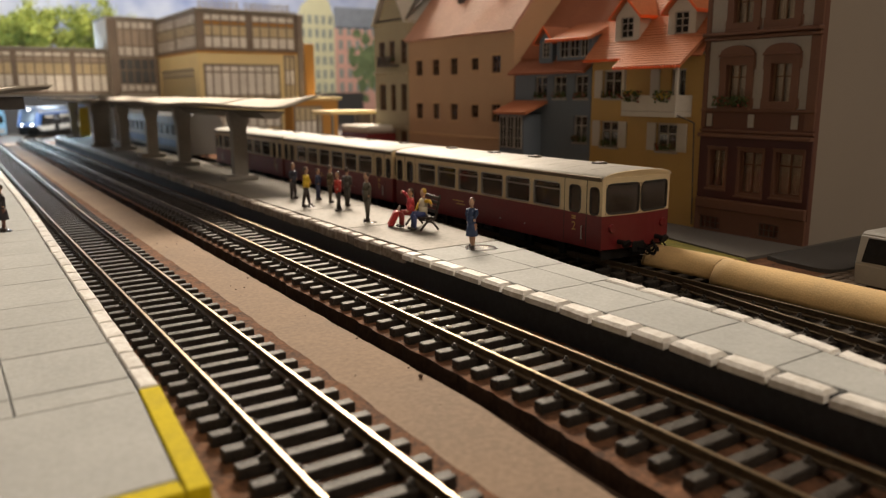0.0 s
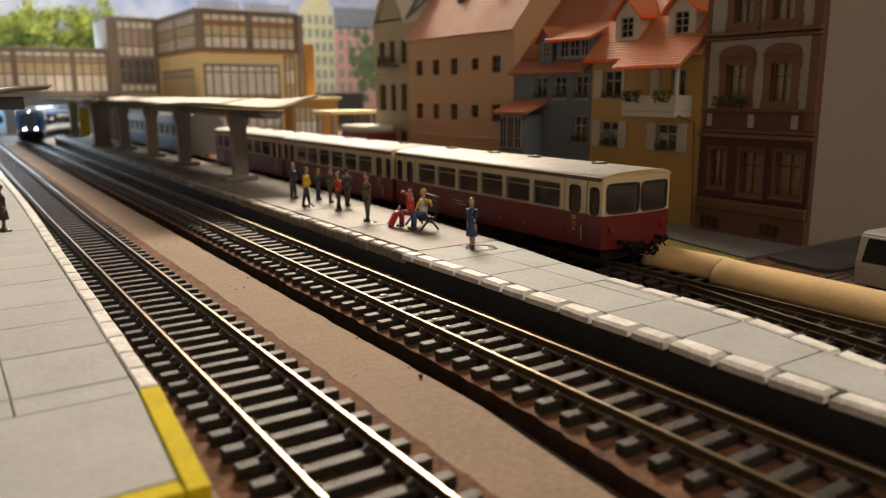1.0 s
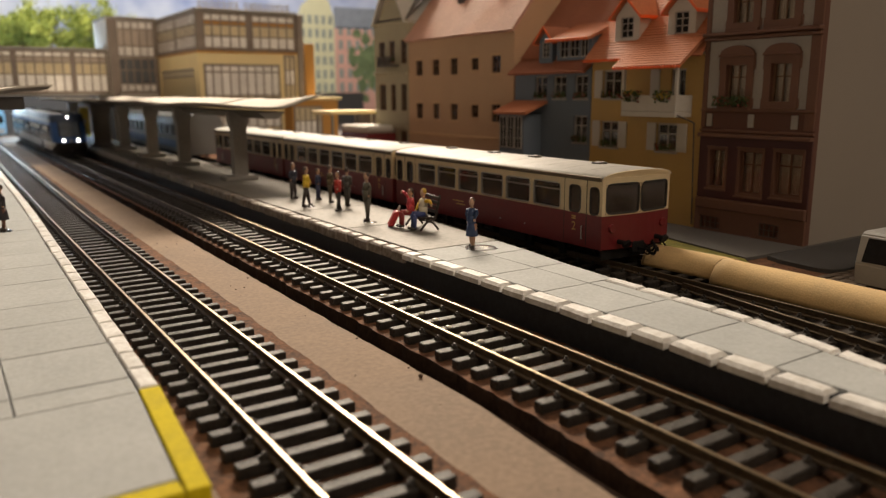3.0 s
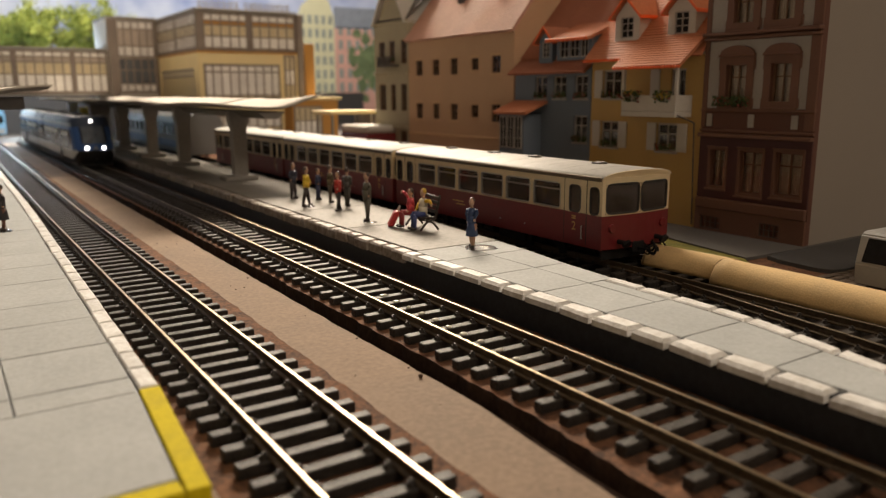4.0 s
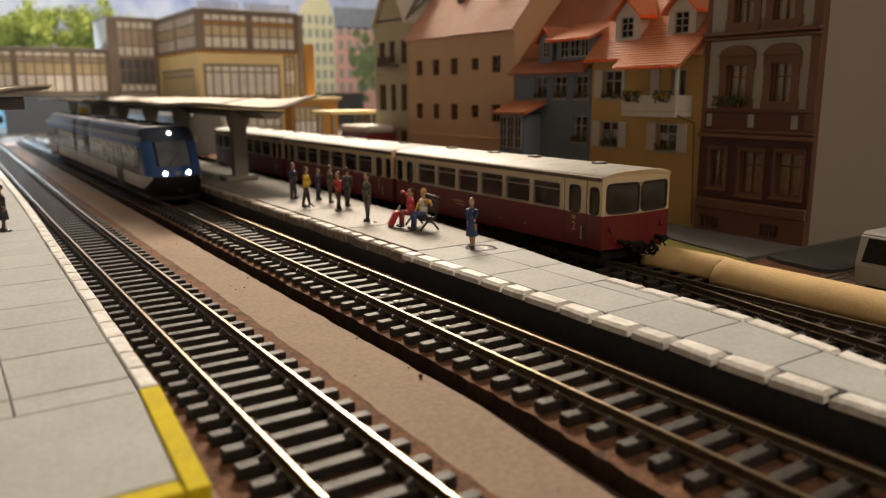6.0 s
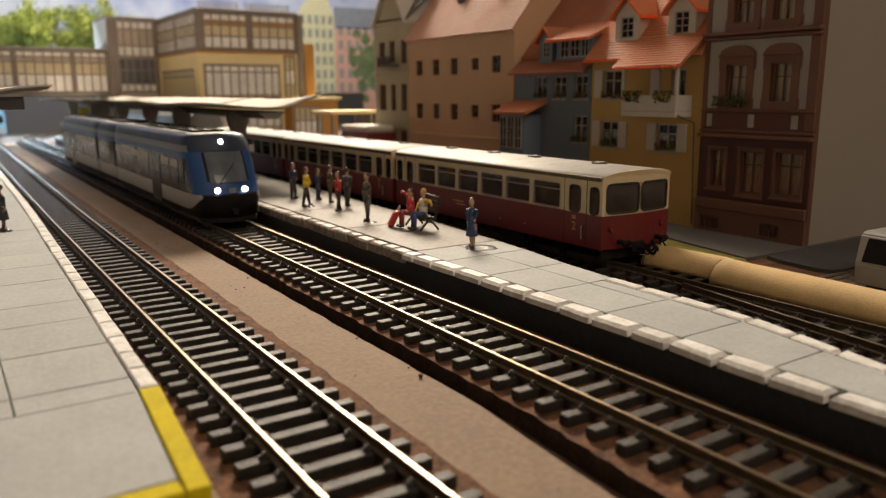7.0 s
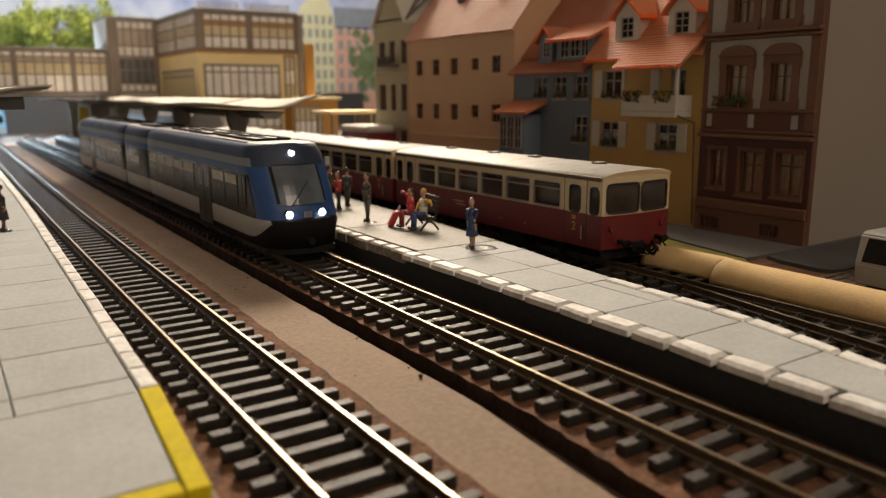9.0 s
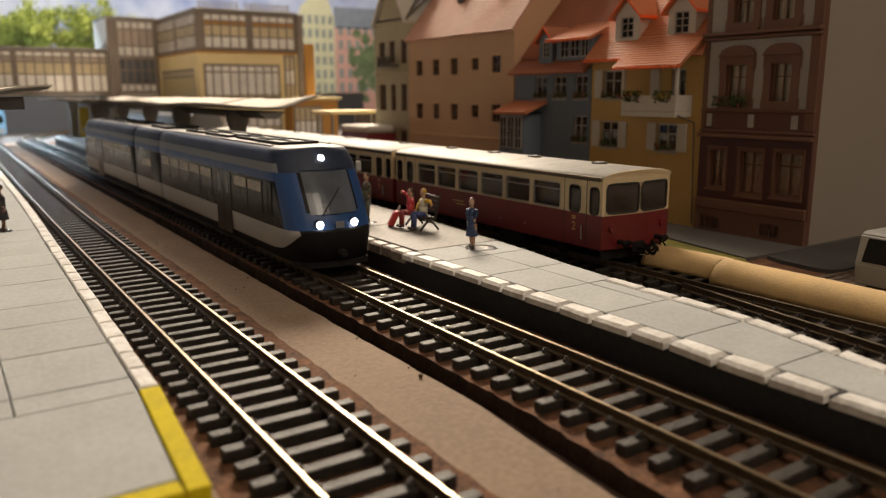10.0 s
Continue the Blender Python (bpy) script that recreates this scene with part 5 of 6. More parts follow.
    for y in (22, 62, 92, 128):
        boxpart("roof_vent", M["slate"], r, 1.5, 6.5, y, y + 4.5, 34.4, 35.4, 0.3, "flat dark roof vent")
    for sg in (-1, 1):
        boxpart("rain_strip", M["rail_dull"], r, min(sg * 18.05, sg * 18.8), max(sg * 18.05, sg * 18.8), 0.3, L - 0.3, 30.9, 32.6, 0.25, "dull metal gutter")
    # floor, seats, underframe
    boxpart("floor", M["seat"], t, -16.8, 16.8, 1.2, L - 1.2, 8, 9.5)
    for i in range(11):
        y = 22 + i * 10.2
        bm = bmesh.new()
        for x0, x1 in ((-16, -4.5), (4.5, 16)):
            box(bm, x0, x1, y, y + 1.4, 10, 24, 0.4)
            box(bm, x0, x1, y + 1.5, y + 5.5, 10, 14.5, 0.4)
        part("seat_row", bm, M["seat"], t, "pale brown seats")
    for yy in (18.6, L - 19.4):
        for xa, xb in ((-16.5, -4), (4, 16.5)):
            boxpart("bulkhead", M["seat"], t, xa, xb, yy, yy + 0.8, 9.6, 31)
    for yy in (5.0, L - 9):
        boxpart("driver_desk", M["under"], t, -15, 15, yy, yy + 4, 9.6, 19.0, 0.5)
    bm = bmesh.new()
    box(bm, -14, 14, 6, L - 6, 4.2, 5.4)
    box(bm, -14.5, -6, 48, 66, 0.8, 5.2, 0.4), box(bm, -13, -5, 80, 104, 1.4, 5.2, 0.4), box(bm, 5, 14, 52, 98, 1.2, 5.2, 0.4)
    for y in (24, 44, 108, 126):
        box(bm, -14, -12.6, y, y + 3, -0.2, 5.2)
        box(bm, 12.6, 14, y, y + 3, -0.2, 5.2)
    tube(bm, (-13, 70, 3), (-13, 77, 3), 1.8, seg=10)
    part("underframe", bm, M["under"], t)
    for y in (32.0, L - 32):
        bm = bmesh.new()
        tube(bm, (-9.5, y, 5.0), (9.5, y, 5.0), 0.9, seg=8)
        for x in (-9.2, 7.8):
            tube(bm, (x, y, 5.0), (x + 1.4, y, 5.0), 5.0, 5.0, 20)
        part("wheelset", bm, M["under"], t)
    return t


bus = railbus(198.3)
copy_thing(bus, pose(0.2186, 0.3525, 0))
copy_thing(bus, pose(0.2186, 0.5065, 0))


# ---- blue and white articulated railcar ----
HALF = [(15.0, 3.2), (16.7, 7.0), (17.0, 8.8), (17.2, 10.6), (17.2, 12.8), (17.2, 15.0), (17.2, 21.0), (17.2, 26.0), (17.2, 31.6), (17.1, 34.8), (16.8, 38.0), (16.0, 41.2), (14.9, 42.7), (12.0, 43.4), (6.0, 43.6)]


def railcar_body(name, length, nose, parent):
    """A car body from y = 0 (nose end) back along +y. Bands: 0 black, 1 white, 2 window band, 3 blue, 4 stripe, 5 roof side, 6 roof."""
    bm = bmesh.new()
    prof = [(-x, z) for x, z in HALF] + [(x, z) for x, z in HALF[::-1]]
    k = len(prof)
    st = [(0.0, 0.80, 1.0), (1.4, 0.865, 0.98), (3.0, 0.91, 0.95), (5.0, 0.945, 0.89), (7.2, 0.967, 0.81), (11.0, 0.985, 0.66), (18.0, 1.0, 0.35), (26.0, 1.0, 0.0)] if nose else [(0.0, 0.97, 0.0), (1.0, 1.0, 0.0)]
    st = st + [(26.0 + (length - 27.0) * i / 10, 1.0, 0.0) for i in range(1, 11)] + [(length, 0.97, 0.0)]

    def rake(z):
        return 0.0 if z < 12 else 17.0 * ((z - 12) / 31.0) ** 1.25

    def swept(z, y):
        """The lower edge of the white skirt curves up towards the nose."""
        if not nose or z >= 15:
            return z
        e = 7 + 6.6 * (max(0, 1 - y / 18.0)) ** 2.4
        return e + (z - 7) * (15 - e) / 8 if z >= 7 else 3.2 + (z - 3.2) * (e - 3.2) / 3.8

    rings = [[bm.verts.new((x * f, y + rake(z) * r, swept(z, y))) for x, z in prof] for y, f, r in st]

    def band(z, y):
        if nose and y < 7.2 and 15 < z < 35:
            return 3
        if nose and y < 3 and 35 < z < 38:
            return 5
        if z < 7:
            return 0
        for top, b in ((15.0, 1), (31.6, 2), (34.8, 3), (38.0, 4), (43.2, 5)):
            if z < top:
                return b
        return 6

    for m, (a, b) in enumerate(zip(rings, rings[1:])):
        for i in range(k):
            j = (i + 1) % k
            f = bm.faces.new((a[i], a[j], b[j], b[i]))
            zc = (prof[i][1] + prof[j][1]) / 2
            f.material_index = 0 if i == k - 1 else band(zc, (st[m][0] + st[m + 1][0]) / 2)
            f.smooth = True
    # nose cap: bulged quads across
    n = len(HALF)
    prev = None
    cols = 8
    for i in range(n):
        a, b = rings[0][i], rings[0][k - 1 - i]
        row = [a] + [bm.verts.new((a.co.x + (b.co.x - a.co.x) * c / cols, a.co.y - (3.6 if nose else 0) * (1 - (2 * c / cols - 1) ** 2), a.co.z)) for c in range(1, cols)] + [b]
        if prev:
            zc = (prev[0].co.z + a.co.z) / 2
            for c in range(cols):
                f = bm.faces.new((prev[c], prev[c + 1], row[c + 1], row[c]))
                f.smooth = nose
                f.material_index = (0 if zc < 15 else 3 if zc < 21 else (3 if c in (0, cols - 1) else 2) if zc < 36 else 5) if nose else 0
        else:
            bm.faces.new(row)
        prev = row
    bm.faces.new(prev[::-1]).material_index = 6
    bm.faces.new(rings[-1][::-1])
    return part(name, bm, [M["under"], M["white"], M["band"], M["blue"], M["silver"], M["blue_dark"], M["roof_grey"]], parent, "blue, white and black car body")


def side_windows(body, spans, z0=18.5, z1=30.8):
    for a, b in spans:
        for sg in (-1, 1):
            xs = sorted((sg * 17.22, sg * 17.42))
            w = boxpart("window", M["band"], body, xs[0], xs[1], a, b, z0, z1, 0, "dark tinted window")
            xs = sorted((sg * 17.28, sg * 17.6))
            # Pale upper strip imitates light showing through the window.
            if b - a > 9:
                boxpart("vent_light", M["vent"], w, xs[0], xs[1], a + 0.6, b - 0.6, z1 - 4.2, z1 - 0.5, 0, "pale strip coloured as light showing through the window")


def railcar():
    t = thing("railcar", "blue and white articulated diesel railcar with lit headlights", "railcar", 118, 249, 0)

    def cab(name, length):
        b = railcar_body(name, length, True, t)
        side_windows(b, [(17.5, 20.5), (21.2, 24.2), (27, 42.5), (43.5, 59), (89, 106), (107, 124), (125, 142), (143, 160), (161, 176)])
        for a in (63.4, 73.4):
            for sg in (-1, 1):
                xs = sorted((sg * 17.22, sg * 17.5))
                d = boxpart("door", M["band"], b, xs[0], xs[1], a, a + 9.6, 5.0, 31.0, 0.1, "black double door")
                xs = sorted((sg * 17.52, sg * 17.6))
                boxpart("door_pane", M["silver"], d, xs[0], xs[1], a + 3.4, a + 6.0, 22.0, 29.8)
        # windscreen, lower and upper glazing following the nose
        bm = bmesh.new()
        def rk(z):
            return 17.0 * ((max(z, 12) - 12) / 31.0) ** 1.25
        for z0, z1, w in ((20.4, 35.0, 9.2), (35.6, 37.8, 8.8)):
            cols = 8
            rows = [(z0 + (z1 - z0) * i / 4) for i in range(5)]
            grid = [[bm.verts.new((-w + 2 * w * c / cols, rk(z) - 3.9 * (1 - (((-w + 2 * w * c / cols)) / 13.8) ** 2) - 0.35, z)) for c in range(cols + 1)] for z in rows]
            for a, c in zip(grid, grid[1:]):
                for i in range(cols):
                    bm.faces.new((a[i], a[i + 1], c[i + 1], c[i])).material_index = 0 if z0 < 30 else 1
        part("windscreen", bm, [M["screen"], M["blue_dark"]], b, "dark windscreen with destination strip")
        bm = bmesh.new()
        tube(bm, (-5, rk(20.5) - 4.2, 20.5), (3.5, rk(29) - 4.3, 29), 0.25, seg=5)
        part("wiper", bm, M["rubber"], b)
        for x in (-6.8, 6.8):
            bm = bmesh.new()
            y = rk(17) - 3.6 * (1 - (x / 13.8) ** 2)
            tube(bm, (x, y + 1.0, 16.9), (x, y - 0.5, 16.9), 1.9, 1.7, 12)
            part("lamp_housing", bm, M["blue_dark"], b)
            bm = bmesh.new()
            tube(bm, (x, y - 0.52, 16.9), (x, y - 1.0, 16.9), 1.4, 1.3, 14)
            part("headlight", bm, M["head"], b, "bright white headlight")
        bm = bmesh.new()
        y = rk(39.6) - 3.6
        tube(bm, (0, y + 0.6, 39.6), (0, y - 0.9, 39.6), 1.1, 1.05, 12)
        part("headlight", bm, M["head"], b, "bright white headlight")
        boxpart("mirror", M["white"], b, 15.6, 17.8, 13.0, 14.2, 33.6, 37.4, 0.3)
        boxpart("plate", M["silver"], b, -1.6, 1.6, -3.9, -3.3, 15.6, 18.0, 0.1)
        bm = bmesh.new()
        prism(bm, [(-14.5, 5), (-12, -1.5), (-5, -4.6), (5, -4.6), (12, -1.5), (14.5, 5)], 1.6, 3.6)
        part("snow_plough", bm, M["under"], b)
        bm = bmesh.new()
        tube(bm, (0, -2, 6.6), (0, -7, 6.6), 1.7, 1.4, 8)
        part("coupler", bm, M["under"], b)
        for a, c, x0, x1 in ((30, 56, -8, 8), (60, 84, -7, 7), (92, 126, -8, 8), (134, 164, -7, 7)):
            bm = bmesh.new()
            bars(bm, x0, x1, a, c, 1.1, 43.65, 44.7, lambda u, v, n: (u, v, n), (0.5,), ())
            u = part("roof_unit", bm, M["under"], b, "black frame of a flat roof unit")
            boxpart("cover", M["roof_grey"], u, x0 + 1.2, x1 - 1.2, a + 1.2, c - 1.2, 43.62, 44.1, 0.2)
        for sg in (-1, 1):
            bm = bmesh.new()
            box(bm, min(sg * 11.2, sg * 12.4), max(sg * 11.2, sg * 12.4), 28, length - 6, 43.1, 43.9, 0.2)
            part("roof_edge", bm, M["white"], b)
        # bogie
        bm = bmesh.new()
        for yy in (19.0, 41.0):
            for x in (-9.2, 7.8):
                tube(bm, (x, yy, 5.0), (x + 1.4, yy, 5.0), 5.0, 5.0, 18)
            tube(bm, (-9, yy, 5), (9, yy, 5), 0.9, seg=6)
        box(bm, -12.5, -10.6, 13, 47, 2.4, 5.6, 0.3), box(bm, 10.6, 12.5, 13, 47, 2.4, 5.6, 0.3)
        part("bogie", bm, M["under"], b)
        boxpart("underfloor", M["under"], b, -14.2, 14.2, 48, length - 4, 1.6, 3.6, 0.3)
        return b

    cab("front_car", 182.0)
    mid = railcar_body("power_module", 58.0, False, t)
    side_windows(mid, [(18, 40)], 18, 27)
    for a, b in ((-1.8, -0.1), (58.1, 59.8)):
        boxpart("gangway", M["rubber"], mid, -14.5, 14.5, a, b, 5, 41, 0.3)
    boxpart("roof_unit", M["under"], mid, -9, 9, 10, 48, 43.3, 45.0, 0.6)
    rear = cab("rear_car", 182.0)
    return t, mid, rear


# Colour of light seen through the upper windows, painted on.
M["vent"] = mat("lit_strip_pale", (0.40, 0.37, 0.31), 0.4, var=0.35, coarse=90, bump=0)
M["screen"] = mat("dark_windscreen", (0.10, 0.12, 0.15), 0.12, var=0.3, fine=90, coarse=40, bump=0.02, spec=0.35)
CAR, MODULE, REAR = railcar()


# ---- other vehicles ----
def standing_coach():
    t = thing("passenger_coach", "pale grey coach with a blue lower band on the siding", "coach", 218.6, 745, 0)
    bm = bmesh.new()
    pts = [(-16, 5), (16, 5), (16.6, 9), (16.6, 34), (15, 40), (9, 44), (-9, 44), (-15, 40), (-16.6, 34), (-16.6, 9)]
    side_prism(bm, pts, 0, 300)
    part("body", bm, M["coach"], t)
    for sg in (-1, 1):
        xs = sorted((sg * 16.62, sg * 16.9))
        boxpart("blue_band", M["blue"], t, xs[0], xs[1], 1, 299, 9.5, 17)
        for i in range(11):
            boxpart("window", M["band"], t, xs[0], xs[1], 24 + i * 23, 38 + i * 23, 22, 32)
    for y in (45, 255):
        bm = bmesh.new()
        for yy in (y - 14, y + 14):
            for x in (-9.2, 7.8):
                tube(bm, (x, yy, 5), (x + 1.4, yy, 5), 5, 5, 16)
        box(bm, -12, -10.6, y - 20, y + 20, 2.5, 6), box(bm, 10.6, 12, y - 20, y + 20, 2.5, 6)
        part("bogie", bm, M["under"], t)


M["coach"] = mat("pale_grey_coach_paint", (0.20, 0.215, 0.23), 0.45, var=0.08, coarse=30, bump=0.05)
standing_coach()


def far_train():
    t = thing("parked_train", "light blue and white train end standing on the near track", "train", 73, 1290, 0)
    bm = bmesh.new()
    pts = [(-15.5, 5), (15.5, 5), (16.5, 9), (16.5, 33), (14.5, 39), (8, 42), (-8, 42), (-14.5, 39), (-16.5, 33), (-16.5, 9)]
    side_prism(bm, pts, 0, 100)
    part("body", bm, M["paleblue"], t)
    for x0, x1 in ((-13.5, -1), (1, 13.5)):
        boxpart("cab_window", M["band"], t, x0, x1, -0.4, -0.02, 22, 32, 0.1)
    boxpart("lower_front", M["white"], t, -14.5, 14.5, -0.6, -0.02, 7, 14, 0.2)
    bm = bmesh.new()
    for yy in (20, 80):
        for x in (-9.2, 7.8):
            tube(bm, (x, yy, 5), (x + 1.4, yy, 5), 5, 5, 16)
    part("wheelset", bm, M["under"], t)


M["paleblue"] = mat("light_blue_paint", (0.22, 0.42, 0.58), 0.4, var=0.08, bump=0.05)
far_train()


def town_bus():
    t = thing("town_bus", "red town bus with a white roof", "bus", 300, 541, BASE)
    bm = bmesh.new()
    box(bm, -14, 14, 0, 49, 4, 36, 1.5)
    part("body", bm, M["red"], t)
    boxpart("roof", M["plaster"], t, -13.6, 13.6, 0.6, 48.4, 36.05, 42, 1.5)
    for i in range(2):
        boxpart("window", M["band"], t, -14.25, -14.02, 5 + i * 21, 22 + i * 21, 20, 30)
    boxpart("windscreen", M["band"], t, -12, 12, -0.25, -0.02, 16, 29)
    for y in (11, 39):
        for x in (-14, 11):
            bm = bmesh.new()
            tube(bm, (x, y, 5.6), (x + 3, y, 5.6), 5.6, 5.6, 16)
            part("wheel", bm, M["rubber"], t)


town_bus()


def van():
    t = thing("delivery_van", "white delivery van seen at the edge of the cobbled street", "van", 262, 137, BASE, rz=-4)
    bm = bmesh.new()
    prof = [(0.0, 2.5), (-0.6, 9.5), (1.6, 19.5), (3.2, 20.6), (48, 21.2), (49, 19), (49, 2.5)]
    lo = [bm.verts.new((x, 0, z)) for x, z in prof]
    hi = [bm.verts.new((x, -22, z)) for x, z in prof]
    bm.faces.new(lo), bm.faces.new(hi[::-1])
    k = len(prof)
    for i in range(k):
        bm.faces.new((lo[i], lo[(i + 1) % k], hi[(i + 1) % k], hi[i]))
    bmesh.ops.bevel(bm, geom=list(bm.edges), offset=0.5, segments=2, affect="EDGES")
    b = part("body", bm, M["white"], t)
    bm = bmesh.new()
    lo = [bm.verts.new((x, -22.15, z)) for x, z in ((2.6, 11), (4.0, 18), (14.5, 18), (14.5, 11))]
    hi = [bm.verts.new((p.co.x, -22.4, p.co.z)) for p in lo]
    bm.faces.new(lo), bm.faces.new(hi[::-1])
    for i in range(4):
        bm.faces.new((lo[i], lo[(i + 1) % 4], hi[(i + 1) % 4], hi[i]))
    part("side_window", bm, M["band"], b)
    bm = bmesh.new()
    lo = [bm.verts.new((x, y, z)) for x, y, z in ((-0.75, -2.5, 10.5), (-0.75, -19.5, 10.5), (1.15, -18.8, 18.6), (1.15, -3.2, 18.6))]
    hi = [bm.verts.new((p.co.x + 0.35, p.co.y, p.co.z)) for p in lo]
    bm.faces.new(lo), bm.faces.new(hi[::-1])
    for i in range(4):
        bm.faces.new((lo[i], lo[(i + 1) % 4], hi[(i + 1) % 4], hi[i]))
    part("windscreen", bm, M["band"], b)
    for x in (9, 39):
        for y in (-20.5, -1.5):
            bm = bmesh.new()
            tube(bm, (x, y - 1.3, 3.9), (x, y + 1.3, 3.9), 3.9, 3.9, 16)
            part("wheel", bm, M["rubber"], t)
    bm = bmesh.new()
    for i in range(10):
        a, c = math.pi * i / 9, math.pi * (i + 1) / 9
        if i < 9:
            tube(bm, (14 + 7 * math.cos(a), -12, 21.4 + 5 * math.sin(a)), (14 + 7 * math.cos(c), -12, 21.4 + 5 * math.sin(c)), 1.0, seg=6)
    part("roof_spare", bm, M["rubber"], t)


van()


# ---- street in front of the houses, tubes ----
def build_street():
    bm = bmesh.new()
    prism(bm, [(271, 186), (312, 184), (900, 184), (900, 1000), (285, 700), (281, 240)], -5.0, -3.6)
    structure("pavement", bm, M["pave"], "grey card pavement before the houses", "pavement")
    bm = bmesh.new()
    prism(bm, [(263, 178), (270.7, 185.8), (280.6, 241), (276, 320), (254, 320), (253, 220)], -5.0, -4.2)
    tagged(structure("grass_strip", bm, M["grass"], "strip of olive-green flock", "grass"), kind="stuff")
    bm = bmesh.new()
    pts = [(278, 176)] + [(276 + 8 - 8 * math.cos(a), 160 - 8 * math.sin(a)) for a in [math.pi / 2 * i / 6 for i in range(7)]] + [(420, 150), (420, 182.5), (281, 183)]
    prism(bm, pts, -5.0, -3.4)
    structure("pavement_corner", bm, M["road"], "dark grey card pavement with rounded corner", "pavement")
    st = thing("cobbled_street", "brown cobbled street beside the siding", "street", kind="structure")
    boxpart("bedding", M["base"], st, 251, 420, 40, 150, -5.0, -4.75)
    bm = bmesh.new()
    box(bm, 0, 5.6, 0, 3.4, -4.75, -4.25, 0.25)
    cob = mesh_of("cobble", bm, M["cobble"])
    rng = random.Random(4)
    for j in range(22):
        for i in range(13):
            c = new("cobble", cob)
            c.parent = st
            c.matrix_basis = pose((252 + i * 6.0 + (j % 2) * 3) * MM, (70 + j * 3.8) * MM, rng.uniform(-0.15, 0.1) * MM, 0, 0, rng.uniform(-1.5, 1.5))


build_street()


def half_tube(label, x0, y0, x1, y1, r, wall, z=-2.55, name="cardboard_tube"):
    """A roll of card cut lengthways, lying open side down."""
    ln = math.hypot(x1 - x0, y1 - y0)
    t = thing(name, label, "cardboard tube", x0, y0, z, rz=-math.degrees(math.atan2(x1 - x0, y1 - y0)), group="cardboard tubes")
    bm = bmesh.new()
    n, m = 18, 24
    rng = random.Random(int(r * 10))
    rows = []
    for j in range(m + 1):
        y = ln * j / m
        w = rng.uniform(-0.06, 0.06)
        rows.append([(bm.verts.new(((r + w) * -math.cos(math.pi * i / n), y + (rng.uniform(-0.25, 0.25) if j in (0, m) else 0), (r + w) * math.sin(math.pi * i / n) * 1.05)),
                      bm.verts.new(((r - wall) * -math.cos(math.pi * i / n), y, (r - wall) * math.sin(math.pi * i / n) * 1.05))) for i in range(n + 1)])
    for a, b in zip(rows, rows[1:]):
        for i in range(n):
            bm.faces.new((a[i][0], a[i + 1][0], b[i + 1][0], b[i][0])).smooth = True
            bm.faces.new((a[i][1], b[i][1], b[i + 1][1], a[i + 1][1])).smooth = True
        for i in (0, n):
            bm.faces.new((a[i][0], b[i][0], b[i][1], a[i][1])).material_index = 1
    for row in (rows[0], rows[-1]):
        for i in range(n):
            bm.faces.new((row[i][0], row[i][1], row[i + 1][1], row[i + 1][0])).material_index = 1
    part("tube_shell", bm, [M["card"], M["card_edge"]], t)
    for ya, yb in ((-0.35, -0.3), (ln + 0.3, ln + 0.35)):
        bm = bmesh.new()
        ring = []
        for i in range(n + 1):
            a = math.pi * i / n
            ring.append([bm.verts.new((-k * math.cos(a), y + rng.uniform(-0.08, 0.08), k * math.sin(a) * 1.05)) for y in (ya, yb) for k in (r + 0.02, r - wall - 0.02)])
        for a, b in zip(ring, ring[1:]):
            for p, q in ((0, 1), (1, 3), (3, 2), (2, 0)):
                bm.faces.new((a[p], a[q], b[q], b[p]))
        bm.faces.new([ring[0][i] for i in (0, 1, 3, 2)]), bm.faces.new([ring[-1][i] for i in (0, 2, 3, 1)])
        part("cut_edge", bm, M["card_edge"], t, "pale torn cardboard edge")


half_tube("brown cardboard half-tube lying across the siding sleepers", 226.6, 50, 227.2, 164.2, 7.6, 0.7)
half_tube("brown cardboard half-tube with a torn far end", 231.6, 163.6, 229.8, 198.4, 7.0, 0.7)


